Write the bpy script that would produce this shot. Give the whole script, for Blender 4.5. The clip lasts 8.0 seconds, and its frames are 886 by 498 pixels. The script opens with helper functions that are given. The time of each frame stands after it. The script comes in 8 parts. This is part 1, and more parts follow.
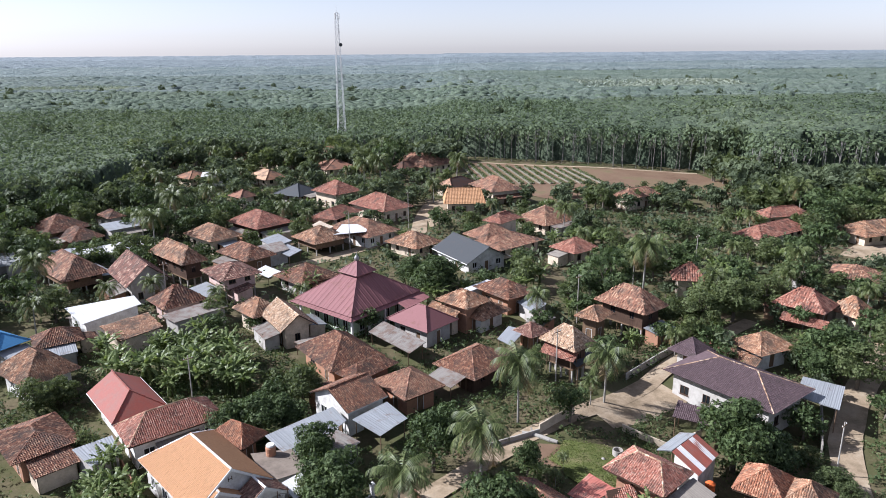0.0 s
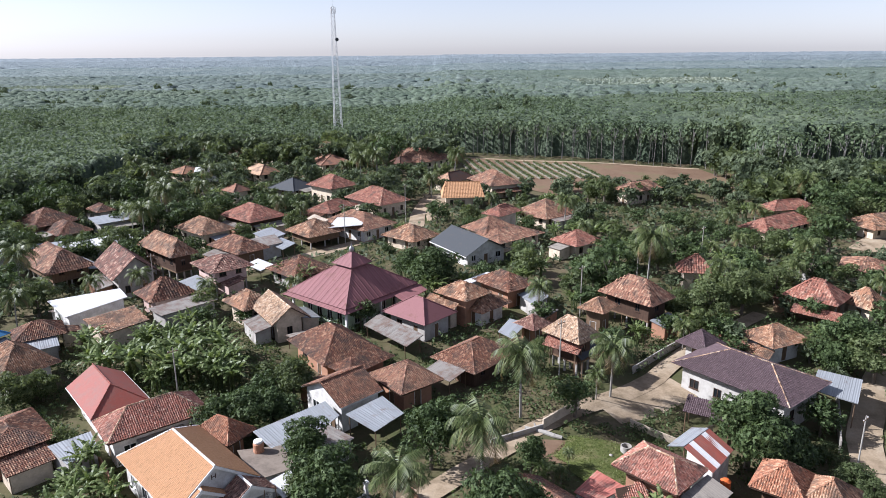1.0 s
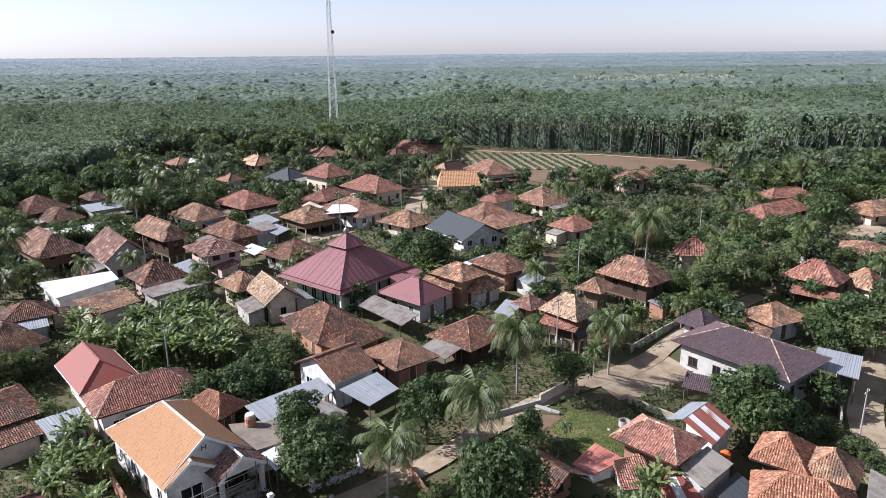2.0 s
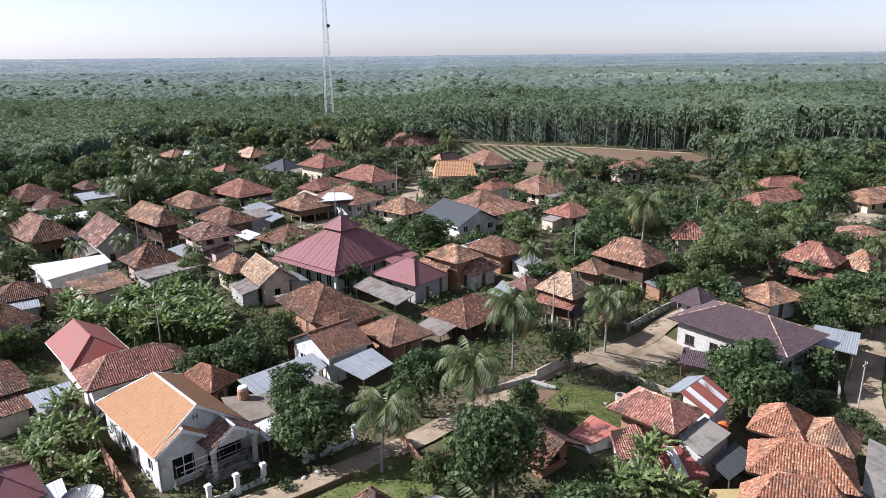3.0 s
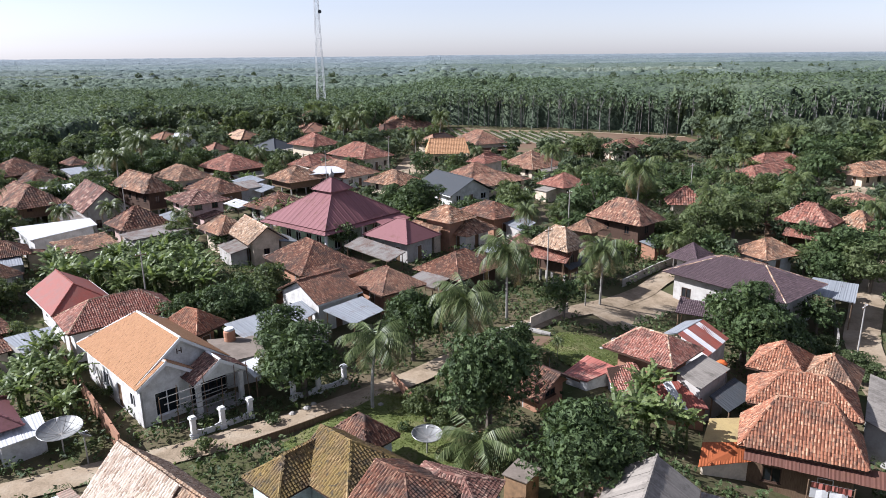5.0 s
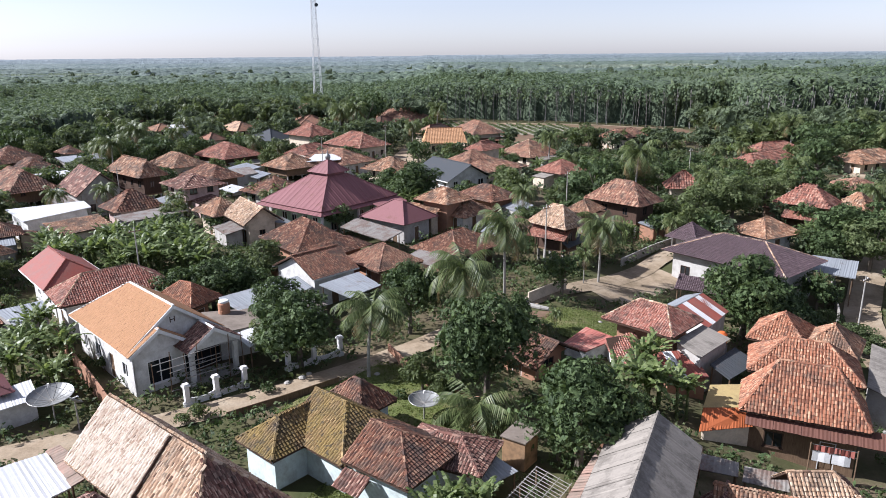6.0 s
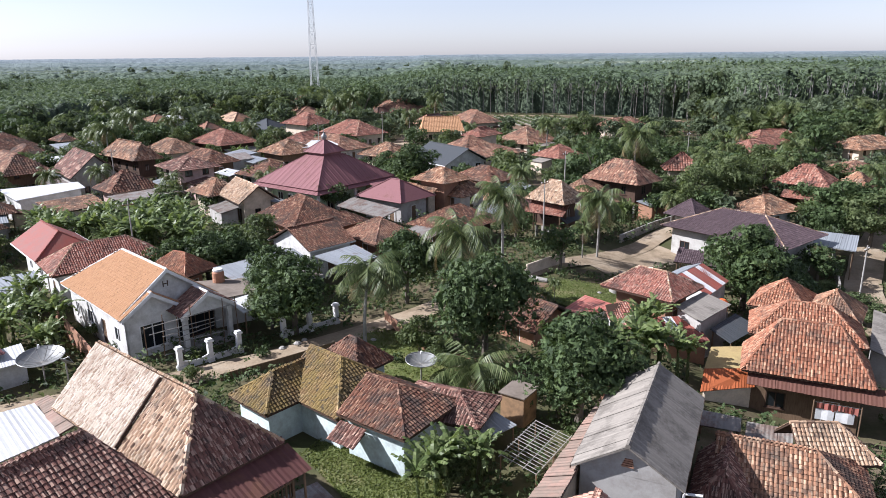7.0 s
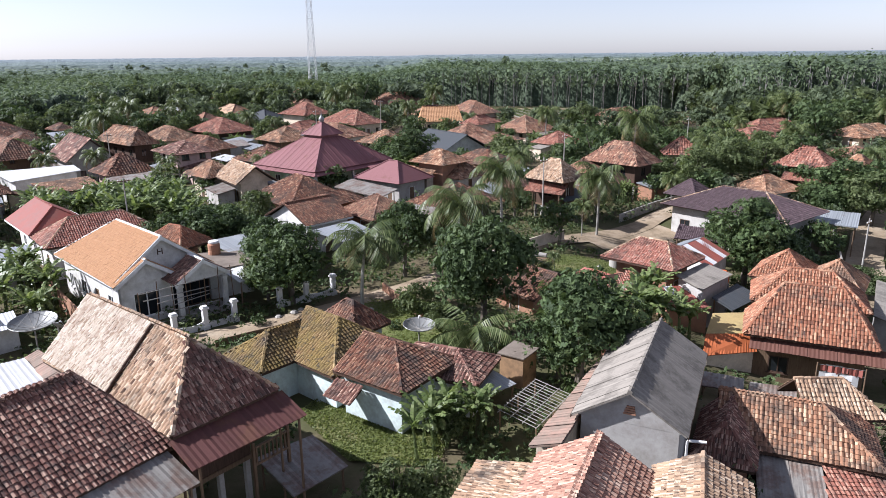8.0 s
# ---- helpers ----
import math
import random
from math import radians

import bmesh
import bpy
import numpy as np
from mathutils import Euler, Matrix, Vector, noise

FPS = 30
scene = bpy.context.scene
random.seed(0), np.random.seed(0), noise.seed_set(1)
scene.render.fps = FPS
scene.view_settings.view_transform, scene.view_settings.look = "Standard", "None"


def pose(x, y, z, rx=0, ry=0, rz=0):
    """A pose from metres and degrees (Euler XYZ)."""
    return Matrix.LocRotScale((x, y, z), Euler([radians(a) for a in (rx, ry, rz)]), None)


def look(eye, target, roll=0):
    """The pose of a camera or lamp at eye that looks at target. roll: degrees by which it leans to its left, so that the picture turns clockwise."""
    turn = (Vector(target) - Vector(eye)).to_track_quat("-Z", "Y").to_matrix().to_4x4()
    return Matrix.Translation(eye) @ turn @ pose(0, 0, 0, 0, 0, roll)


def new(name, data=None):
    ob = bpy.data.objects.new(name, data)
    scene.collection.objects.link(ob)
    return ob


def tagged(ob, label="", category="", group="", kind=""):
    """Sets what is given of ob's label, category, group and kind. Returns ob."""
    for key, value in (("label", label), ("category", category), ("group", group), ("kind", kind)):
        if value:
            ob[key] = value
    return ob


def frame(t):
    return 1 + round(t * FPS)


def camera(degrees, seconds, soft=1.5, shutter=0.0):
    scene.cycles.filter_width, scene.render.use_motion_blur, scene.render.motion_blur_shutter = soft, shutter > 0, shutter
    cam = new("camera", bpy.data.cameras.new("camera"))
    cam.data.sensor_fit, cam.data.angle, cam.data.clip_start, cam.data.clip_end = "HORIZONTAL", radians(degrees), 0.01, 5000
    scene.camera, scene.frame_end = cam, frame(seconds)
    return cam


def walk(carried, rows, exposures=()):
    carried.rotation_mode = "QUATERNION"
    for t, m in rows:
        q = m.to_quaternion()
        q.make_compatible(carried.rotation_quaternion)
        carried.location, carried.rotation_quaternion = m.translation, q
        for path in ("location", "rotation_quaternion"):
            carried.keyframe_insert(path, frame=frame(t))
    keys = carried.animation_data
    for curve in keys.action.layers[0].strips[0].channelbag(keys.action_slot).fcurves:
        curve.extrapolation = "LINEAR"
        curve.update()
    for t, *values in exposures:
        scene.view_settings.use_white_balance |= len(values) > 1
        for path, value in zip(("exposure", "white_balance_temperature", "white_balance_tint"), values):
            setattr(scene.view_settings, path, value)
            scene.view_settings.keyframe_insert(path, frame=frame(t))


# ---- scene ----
cam = camera(65.2, 8.0, soft=0.9)
METRES, EYE, TILT, LEAN, TURN = 24.0, 41.0, -16.1, 0.45, 0.0
ROWS = [
    (0.0, 0.0, 0.0, 0.0, -0.0, 0.0, 0.0),
    (0.5, -0.0016, 0.106, -0.0305, -0.08, 0.06, 0.03),
    (1.0, -0.0019, 0.1636, -0.0695, -0.18, 0.13, 0.07),
    (1.5, 0.0009, 0.1955, -0.1268, -0.31, 0.12, 0.12),
    (3.0, 0.0111, 0.2377, -0.3008, -0.73, 0.25, 0.23),
    (3.5, 0.0128, 0.2545, -0.363, -0.89, 0.27, 0.28),
    (4.0, 0.0141, 0.2694, -0.4167, -1.02, 0.29, 0.32),
    (4.5, 0.0152, 0.2867, -0.4773, -1.16, 0.31, 0.36),
    (6.0, 0.0168, 0.3322, -0.6392, -1.5, 0.35, 0.48),
    (6.5, 0.0175, 0.348, -0.697, -1.61, 0.35, 0.53),
    (7.0, 0.0178, 0.3634, -0.7545, -1.7, 0.36, 0.58),
    (7.5, 0.0186, 0.3772, -0.8051, -1.78, 0.37, 0.63),
    (8.0, 0.0193, 0.3905, -0.8552, -1.8, 0.38, 0.64),
]
walk(cam, [(t, pose(0, 0, EYE, TILT, LEAN, TURN) @ pose(METRES * x, METRES * y, METRES * z, 90 + pitch, roll, yaw)) for t, x, y, z, yaw, pitch, roll in ROWS],
     exposures=[(0.0, 1.05, 5900, 13)])

# ---- light ----
SUN_AZ, SUN_EL = 276.0, 37.0  # compass degrees clockwise from the y axis, and height
world = bpy.data.worlds.new("world")
scene.world = world
world.use_nodes = True
wn = world.node_tree
sky = wn.nodes.new("ShaderNodeTexSky")
sky.sky_type, sky.sun_disc = "NISHITA", False
sky.sun_elevation, sky.sun_rotation = radians(SUN_EL), radians(SUN_AZ)
sky.air_density, sky.dust_density, sky.ozone_density = 1.0, 0.45, 3.0
pale = wn.nodes.new("ShaderNodeHueSaturation")  # humid, whitish air
pale.inputs["Saturation"].default_value = 0.42
wn.links.new(sky.outputs[0], pale.inputs["Color"])
tint = wn.nodes.new("ShaderNodeMix")
tint.data_type, tint.blend_type = "RGBA", "MULTIPLY"
tint.inputs[0].default_value, tint.inputs[7].default_value = 1.0, (1.0, 0.975, 1.05, 1)
wn.links.new(pale.outputs[0], tint.inputs[6])
wn.links.new(tint.outputs[2], wn.nodes["Background"].inputs[0])
wn.nodes["Background"].inputs[1].default_value = 0.074
lamp = bpy.data.lights.new("sun", "SUN")
lamp.energy, lamp.angle, lamp.color = 5.0, radians(0.6), (1.0, 0.965, 0.93)
sun = new("sun", lamp)
az, el = radians(SUN_AZ), radians(SUN_EL)
sun.matrix_world = look((0, 0, 0), (-math.sin(az) * math.cos(el), -math.cos(az) * math.cos(el), -math.sin(el)))
sun.location = (-200, -60, 150)

# ---- materials ----
def ramp(nt, fac, stops):
    r = nt.nodes.new("ShaderNodeValToRGB")
    while len(r.color_ramp.elements) < len(stops):
        r.color_ramp.elements.new(0.5)
    for e, (p, c) in zip(r.color_ramp.elements, stops):
        e.position, e.color = p, (*c, 1)
    nt.links.new(fac, r.inputs[0])
    return r.outputs[0]


def noise_tex(nt, scale, detail=4, rough=0.6, vec=None):
    n = nt.nodes.new("ShaderNodeTexNoise")
    n.inputs["Scale"].default_value, n.inputs["Detail"].default_value, n.inputs["Roughness"].default_value = scale, detail, rough
    if vec is None:
        geo = nt.nodes.new("ShaderNodeNewGeometry")
        vec = geo.outputs["Position"]
    nt.links.new(vec, n.inputs["Vector"])
    return n.outputs[0]


def mixc(nt, fac, a, b, mode="MIX"):
    m = nt.nodes.new("ShaderNodeMix")
    m.data_type, m.blend_type = "RGBA", mode
    for sock, v in ((m.inputs[0], fac), (m.inputs[6], a), (m.inputs[7], b)):
        if isinstance(v, (int, float)):
            sock.default_value = v
        elif isinstance(v, tuple):
            sock.default_value = (*v, 1)
        else:
            nt.links.new(v, sock)
    return m.outputs[2]


def base(name, rough=0.8, metal=0.0, spec=0.3):
    m = bpy.data.materials.new(name)
    m.use_nodes = True
    nt = m.node_tree
    b = nt.nodes["Principled BSDF"]
    b.inputs["Roughness"].default_value, b.inputs["Metallic"].default_value = rough, metal
    b.inputs["Specular IOR Level"].default_value = spec
    return m, nt, b


def bump(nt, b, height, strength=0.4, dist=0.02):
    n = nt.nodes.new("ShaderNodeBump")
    n.inputs["Strength"].default_value, n.inputs["Distance"].default_value = strength, dist
    nt.links.new(height, n.inputs["Height"])
    nt.links.new(n.outputs[0], b.inputs["Normal"])


def per_piece(nt):
    """A random number for each piece, be it an object or an island of a joined mesh."""
    info, geo, add = nt.nodes.new("ShaderNodeObjectInfo"), nt.nodes.new("ShaderNodeNewGeometry"), nt.nodes.new("ShaderNodeMath")
    nt.links.new(info.outputs["Random"], add.inputs[0])
    nt.links.new(geo.outputs["Random Per Island"], add.inputs[1])
    fr = nt.nodes.new("ShaderNodeMath")
    fr.operation = "FRACT"
    nt.links.new(add.outputs[0], fr.inputs[0])
    return fr.outputs[0]


def tile_mat(name, dark, mid, light, stain=(0.05, 0.045, 0.04), moss=None, stain_lo=0.5, speck=0.55):
    """Fired clay or concrete roof tiles: each its own shade, with lichen and soot patches."""
    m, nt, b = base(name, 0.85, 0, 0.25)
    col = ramp(nt, per_piece(nt), [(0.0, dark), (0.2, mid), (0.62, mid), (1.0, light)])
    big = ramp(nt, noise_tex(nt, 0.55, 6, 0.65), [(stain_lo, (0, 0, 0)), (stain_lo + 0.17, (1, 1, 1))])
    col = mixc(nt, big, col, mixc(nt, 0.72, col, stain))
    if moss:
        f = ramp(nt, noise_tex(nt, 0.8, 5, 0.7), [(0.36, (0, 0, 0)), (0.58, (1, 1, 1))])
        col = mixc(nt, f, col, mixc(nt, 0.7, col, moss))
    spot = ramp(nt, noise_tex(nt, 3.2, 5, 0.7), [(0.53, (0, 0, 0)), (0.61, (1, 1, 1))])
    col = mixc(nt, spot, col, mixc(nt, speck, col, stain))
    col = mixc(nt, 0.35, col, ramp(nt, noise_tex(nt, 9, 4, 0.7), [(0.3, (0.35, 0.35, 0.35)), (0.7, (1, 1, 1))]), "MULTIPLY")
    nt.links.new(col, b.inputs["Base Color"])
    bump(nt, b, noise_tex(nt, 30, 3), 0.3, 0.01)
    return m


def plaster_mat(name, c, dirt=(0.16, 0.13, 0.1), amount=0.55):
    m, nt, b = base(name, 0.9, 0, 0.2)
    f = ramp(nt, noise_tex(nt, 0.9, 7, 0.7), [(0.42, (0, 0, 0)), (0.72, (1, 1, 1))])
    col = mixc(nt, f, c, mixc(nt, amount, c, dirt))
    col = mixc(nt, 0.25, col, ramp(nt, noise_tex(nt, 6, 5, 0.7), [(0.3, (0.5, 0.5, 0.5)), (0.65, (1, 1, 1))]), "MULTIPLY")
    nt.links.new(col, b.inputs["Base Color"])
    bump(nt, b, noise_tex(nt, 14, 5), 0.3, 0.01)
    return m


def sheet_mat(name, c, rust=(0.13, 0.06, 0.035), metal=0.35, rough=0.5, lo=0.55):
    """Painted or zinc sheet, streaked with rust."""
    m, nt, b = base(name, rough, metal, 0.2 if metal == 0 else 0.4)
    f = ramp(nt, noise_tex(nt, 0.7, 7, 0.75), [(lo, (0, 0, 0)), (lo + 0.13, (1, 1, 1))])
    col = mixc(nt, f, c, mixc(nt, 0.65, c, rust))
    v = ramp(nt, per_piece(nt), [(0.0, (0.78, 0.78, 0.78)), (1.0, (1, 1, 1))])
    col = mixc(nt, 1.0, col, v, "MULTIPLY")
    col = mixc(nt, 0.3, col, ramp(nt, noise_tex(nt, 5, 4, 0.7), [(0.3, (0.55, 0.55, 0.55)), (0.65, (1, 1, 1))]), "MULTIPLY")
    nt.links.new(col, b.inputs["Base Color"])
    bump(nt, b, noise_tex(nt, 6, 4), 0.15, 0.02)
    return m


def wood_mat(name, c1, c2):
    m, nt, b = base(name, 0.8, 0, 0.2)
    mp = nt.nodes.new("ShaderNodeMapping")
    tc = nt.nodes.new("ShaderNodeTexCoord")
    mp.inputs["Scale"].default_value = (7, 7, 0.8)
    nt.links.new(tc.outputs["Object"], mp.inputs[0])
    col = ramp(nt, noise_tex(nt, 2.0, 6, 0.7, mp.outputs[0]), [(0.25, c1), (0.75, c2)])
    col = mixc(nt, 0.5, col, ramp(nt, per_piece(nt), [(0, (0.6, 0.6, 0.6)), (1, (1.0, 1.0, 1.0))]), "MULTIPLY")
    nt.links.new(col, b.inputs["Base Color"])
    return m


def leaf_mat(name, dark, mid, light, trans=0.35, rough=0.5, scale=0.06, fuzz=0.0, ragged=0.0):
    """Leaves; ragged: gaps per metre that break a spray of leaves up."""
    m, nt, b = base(name, rough, 0, 0.2)
    b.inputs["Sheen Weight"].default_value, b.inputs["Sheen Roughness"].default_value = fuzz, 0.6
    col = ramp(nt, per_piece(nt), [(0.0, dark), (0.5, mid), (1.0, light)])
    col = mixc(nt, 0.55, col, ramp(nt, noise_tex(nt, scale, 3, 0.6), [(0.3, (0.55, 0.6, 0.6)), (0.7, (1.0, 1.0, 0.9))]), "MULTIPLY")
    nt.links.new(col, b.inputs["Base Color"])
    tr = nt.nodes.new("ShaderNodeBsdfTranslucent")
    nt.links.new(mixc(nt, 1.0, col, (1.0, 1.0, 0.7), "MULTIPLY"), tr.inputs[0])
    mx = nt.nodes.new("ShaderNodeMixShader")
    mx.inputs[0].default_value = trans
    out = nt.nodes["Material Output"]
    nt.links.new(b.outputs[0], mx.inputs[1])
    nt.links.new(tr.outputs[0], mx.inputs[2])
    if not ragged:
        nt.links.new(mx.outputs[0], out.inputs[0])
        return m
    gap, clear = nt.nodes.new("ShaderNodeMixShader"), nt.nodes.new("ShaderNodeBsdfTransparent")
    cut = ramp(nt, noise_tex(nt, ragged, 2, 0.6), [(0.44, (0, 0, 0)), (0.47, (1, 1, 1))])
    nt.links.new(cut, gap.inputs[0])
    nt.links.new(clear.outputs[0], gap.inputs[1])
    nt.links.new(mx.outputs[0], gap.inputs[2])
    nt.links.new(gap.outputs[0], out.inputs[0])
    bump(nt, b, noise_tex(nt, ragged, 2, 0.6), 0.8, 0.15)
    return m


def ground_mat(name, stops, scale=0.12, fine=2.5):
    m, nt, b = base(name, 0.95, 0, 0.1)
    col = ramp(nt, noise_tex(nt, scale, 8, 0.65), stops)
    col = mixc(nt, 0.5, col, ramp(nt, noise_tex(nt, fine, 6, 0.75), [(0.3, (0.5, 0.5, 0.5)), (0.7, (1, 1, 1))]), "MULTIPLY")
    nt.links.new(col, b.inputs["Base Color"])
    bump(nt, b, noise_tex(nt, fine, 6, 0.7), 0.6, 0.08)
    return m


CLAY = tile_mat("clay_tile", (0.11, 0.045, 0.028), (0.29, 0.118, 0.066), (0.5, 0.3, 0.19), stain_lo=0.52)
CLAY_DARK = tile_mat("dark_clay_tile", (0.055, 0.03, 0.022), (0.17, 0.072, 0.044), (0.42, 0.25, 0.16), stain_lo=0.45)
CLAY_TAN = tile_mat("tan_clay_tile", (0.11, 0.055, 0.034), (0.31, 0.158, 0.092), (0.56, 0.38, 0.25), stain_lo=0.45)
CLAY_PALE = tile_mat("pale_weathered_tile", (0.13, 0.075, 0.05), (0.4, 0.26, 0.165), (0.66, 0.52, 0.38), stain_lo=0.52)
CLAY_RED = tile_mat("red_clay_tile", (0.14, 0.052, 0.038), (0.33, 0.13, 0.092), (0.54, 0.34, 0.26), stain_lo=0.5)
CLAY_MOSS = tile_mat("mossy_tile", (0.06, 0.04, 0.024), (0.19, 0.115, 0.055), (0.4, 0.28, 0.14), moss=(0.24, 0.17, 0.05), stain_lo=0.47, speck=0.75)
SALMON = tile_mat("salmon_tile", (0.19, 0.088, 0.064), (0.37, 0.2, 0.142), (0.56, 0.4, 0.3), stain_lo=0.62, speck=0.25)
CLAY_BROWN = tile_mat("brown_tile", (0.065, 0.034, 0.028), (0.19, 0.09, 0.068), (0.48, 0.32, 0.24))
# CLAY muted for houses past y = 75; distance haze sits in its colour.
CLAY_MUTED = tile_mat("muted_clay_tile", (0.095, 0.046, 0.032), (0.265, 0.13, 0.084), (0.45, 0.29, 0.19), stain_lo=0.48)
CLAY_RUST = tile_mat("rust_brown_tile", (0.105, 0.043, 0.033), (0.275, 0.11, 0.076), (0.44, 0.25, 0.18), stain_lo=0.5)
WASHED = tile_mat("whitewashed_tile", (0.32, 0.22, 0.15), (0.56, 0.47, 0.37), (0.68, 0.6, 0.5), stain=(0.26, 0.15, 0.09), stain_lo=0.52)
ORANGE = tile_mat("new_orange_tile", (0.42, 0.225, 0.115), (0.47, 0.258, 0.132), (0.52, 0.295, 0.16), stain_lo=0.64, speck=0.06)
PURPLE = tile_mat("purple_concrete_tile", (0.062, 0.042, 0.047), (0.092, 0.062, 0.068), (0.135, 0.095, 0.1), stain_lo=0.6, speck=0.2)
MAROON = sheet_mat("maroon_sheet", (0.225, 0.1, 0.102), metal=0.0, rough=0.6, lo=0.56)
RUSTSHEET = sheet_mat("rust_brown_sheet", (0.1, 0.04, 0.035), metal=0.0, rough=0.7, lo=0.5)
PALESHEET = sheet_mat("pale_corrugated_sheet", (0.46, 0.39, 0.31), rust=(0.2, 0.12, 0.08), metal=0.0, rough=0.8, lo=0.47)
REDSHEET = sheet_mat("faded_red_sheet", (0.27, 0.078, 0.058), rust=(0.22, 0.1, 0.08), metal=0.0, rough=0.6, lo=0.45)
PINKRED = sheet_mat("sun_bleached_red_sheet", (0.4, 0.14, 0.11), rust=(0.4, 0.26, 0.2), metal=0.0, rough=0.6, lo=0.5)
PINKSHEET = sheet_mat("salmon_sheet", (0.31, 0.2, 0.155), rust=(0.2, 0.165, 0.13), metal=0.0, rough=0.75, lo=0.42)
STRAWSHEET = sheet_mat("straw_yellow_sheet", (0.46, 0.35, 0.16), rust=(0.3, 0.22, 0.12), metal=0.0, rough=0.8, lo=0.5)
BROWNSHEET = sheet_mat("brown_painted_sheet", (0.13, 0.058, 0.042), metal=0.0, rough=0.7, lo=0.5)
ZINC = sheet_mat("zinc_sheet", (0.3, 0.315, 0.33), metal=0.15, rough=0.5)
OLDZINC = sheet_mat("old_zinc_sheet", (0.25, 0.23, 0.205), metal=0.1, rough=0.6, lo=0.45)
WHITESHEET = sheet_mat("white_sheet", (0.6, 0.6, 0.6), metal=0.0, rough=0.5, lo=0.66)
GREYSHEET = sheet_mat("asbestos_sheet", (0.275, 0.245, 0.21), rust=(0.12, 0.105, 0.09), metal=0.0, rough=1.0, lo=0.48)
ORANGESHEET = sheet_mat("orange_sheet", (0.42, 0.12, 0.045), rust=(0.36, 0.24, 0.12), metal=0.0, rough=0.6, lo=0.62)
BLUESHEET = sheet_mat("blue_sheet", (0.08, 0.24, 0.45), metal=0.0, rough=0.6, lo=0.66)
DARKSHEET = sheet_mat("dark_sheet", (0.06, 0.065, 0.07), rust=(0.1, 0.08, 0.07), metal=0.0, rough=0.6)
WHITE = plaster_mat("white_plaster", (0.64, 0.63, 0.6))
# Greyed copy of WHITE: dirt and part shade both put into its colour.
OFFWHITE = plaster_mat("dirty_shaded_white_plaster", (0.46, 0.44, 0.41))
CREAM = plaster_mat("cream_plaster", (0.62, 0.52, 0.4))
TEAL = plaster_mat("pale_teal_plaster", (0.62, 0.71, 0.7))
GREYWALL = plaster_mat("grey_render", (0.42, 0.4, 0.375))
PINKWALL = plaster_mat("pinkish_plaster", (0.55, 0.4, 0.36))
STAINEDBRICK = plaster_mat("stained_brick", (0.34, 0.21, 0.115), dirt=(0.07, 0.055, 0.04), amount=0.8)
BRICKWALL = plaster_mat("brick_wall", (0.36, 0.19, 0.12), dirt=(0.12, 0.09, 0.07))
GREENWALL = plaster_mat("pale_green_plaster", (0.42, 0.55, 0.4))
ROOFDIRT = plaster_mat("dirt_stained_concrete", (0.2, 0.165, 0.135), dirt=(0.07, 0.055, 0.045), amount=0.7)
CONCRETE = plaster_mat("concrete", (0.36, 0.34, 0.31))
TRIM = plaster_mat("white_trim", (0.72, 0.71, 0.69), amount=0.3)
WOOD = wood_mat("weathered_wood", (0.09, 0.055, 0.035), (0.24, 0.16, 0.1))
DARKWOOD = wood_mat("dark_wood", (0.035, 0.022, 0.016), (0.11, 0.065, 0.045))
BARK = wood_mat("bark", (0.08, 0.065, 0.05), (0.2, 0.17, 0.14))
PALEBARK = wood_mat("pale_bark", (0.2, 0.19, 0.17), (0.36, 0.34, 0.31))
LEAF = leaf_mat("leaf", (0.034, 0.054, 0.02), (0.07, 0.104, 0.04), (0.122, 0.165, 0.068), 0.26, 0.55, ragged=5.5)
LEAF_LIGHT = leaf_mat("light_leaf", (0.07, 0.094, 0.036), (0.12, 0.152, 0.064), (0.18, 0.21, 0.1), 0.4, ragged=5.5)
LEAF_PALM = leaf_mat("palm_leaf", (0.055, 0.076, 0.026), (0.105, 0.135, 0.05), (0.185, 0.21, 0.09), 0.3, 0.42)
LEAF_BANANA = leaf_mat("banana_leaf", (0.09, 0.13, 0.04), (0.15, 0.195, 0.07), (0.24, 0.28, 0.12), 0.4, 0.4)
# LEAF greyed and lightened for far plants: haze put into its colour.
LEAF_HAZED = leaf_mat("hazed_leaf", (0.06, 0.08, 0.045), (0.1, 0.128, 0.072), (0.15, 0.182, 0.105), 0.35, 0.6, ragged=2.5)


def canopy_mat(name, dark, mid, light, crown):
    """A forest's roof: every crown its own green, with shaded gaps between leaves painted as dark noise, and belts of
    other trees.
    """
    m, nt, b = base(name, 0.8, 0, 0.15)
    geo = nt.nodes.new("ShaderNodeNewGeometry")
    flat = nt.nodes.new("ShaderNodeVectorMath")
    flat.operation = "MULTIPLY"
    flat.inputs[1].default_value = (1, 0.6, 0)
    nt.links.new(geo.outputs["Position"], flat.inputs[0])
    vor = nt.nodes.new("ShaderNodeTexVoronoi")
    vor.inputs["Scale"].default_value = 1.0 / crown
    nt.links.new(flat.outputs[0], vor.inputs["Vector"])
    sep = nt.nodes.new("ShaderNodeSeparateColor")
    nt.links.new(vor.outputs["Color"], sep.inputs[0])
    col = ramp(nt, sep.outputs[0], [(0.0, dark), (0.5, mid), (1.0, light)])
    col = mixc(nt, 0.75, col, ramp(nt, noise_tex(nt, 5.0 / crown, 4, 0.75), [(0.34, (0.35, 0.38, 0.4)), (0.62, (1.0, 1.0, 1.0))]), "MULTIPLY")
    col = mixc(nt, 0.6, col, ramp(nt, noise_tex(nt, 0.012, 4, 0.6), [(0.38, (0.55, 0.62, 0.62)), (0.6, (1.0, 1.0, 0.95))]), "MULTIPLY")
    nt.links.new(col, b.inputs["Base Color"])
    bump(nt, b, noise_tex(nt, 4.0 / crown, 4, 0.7), 1.0, 0.25 * crown)
    return m


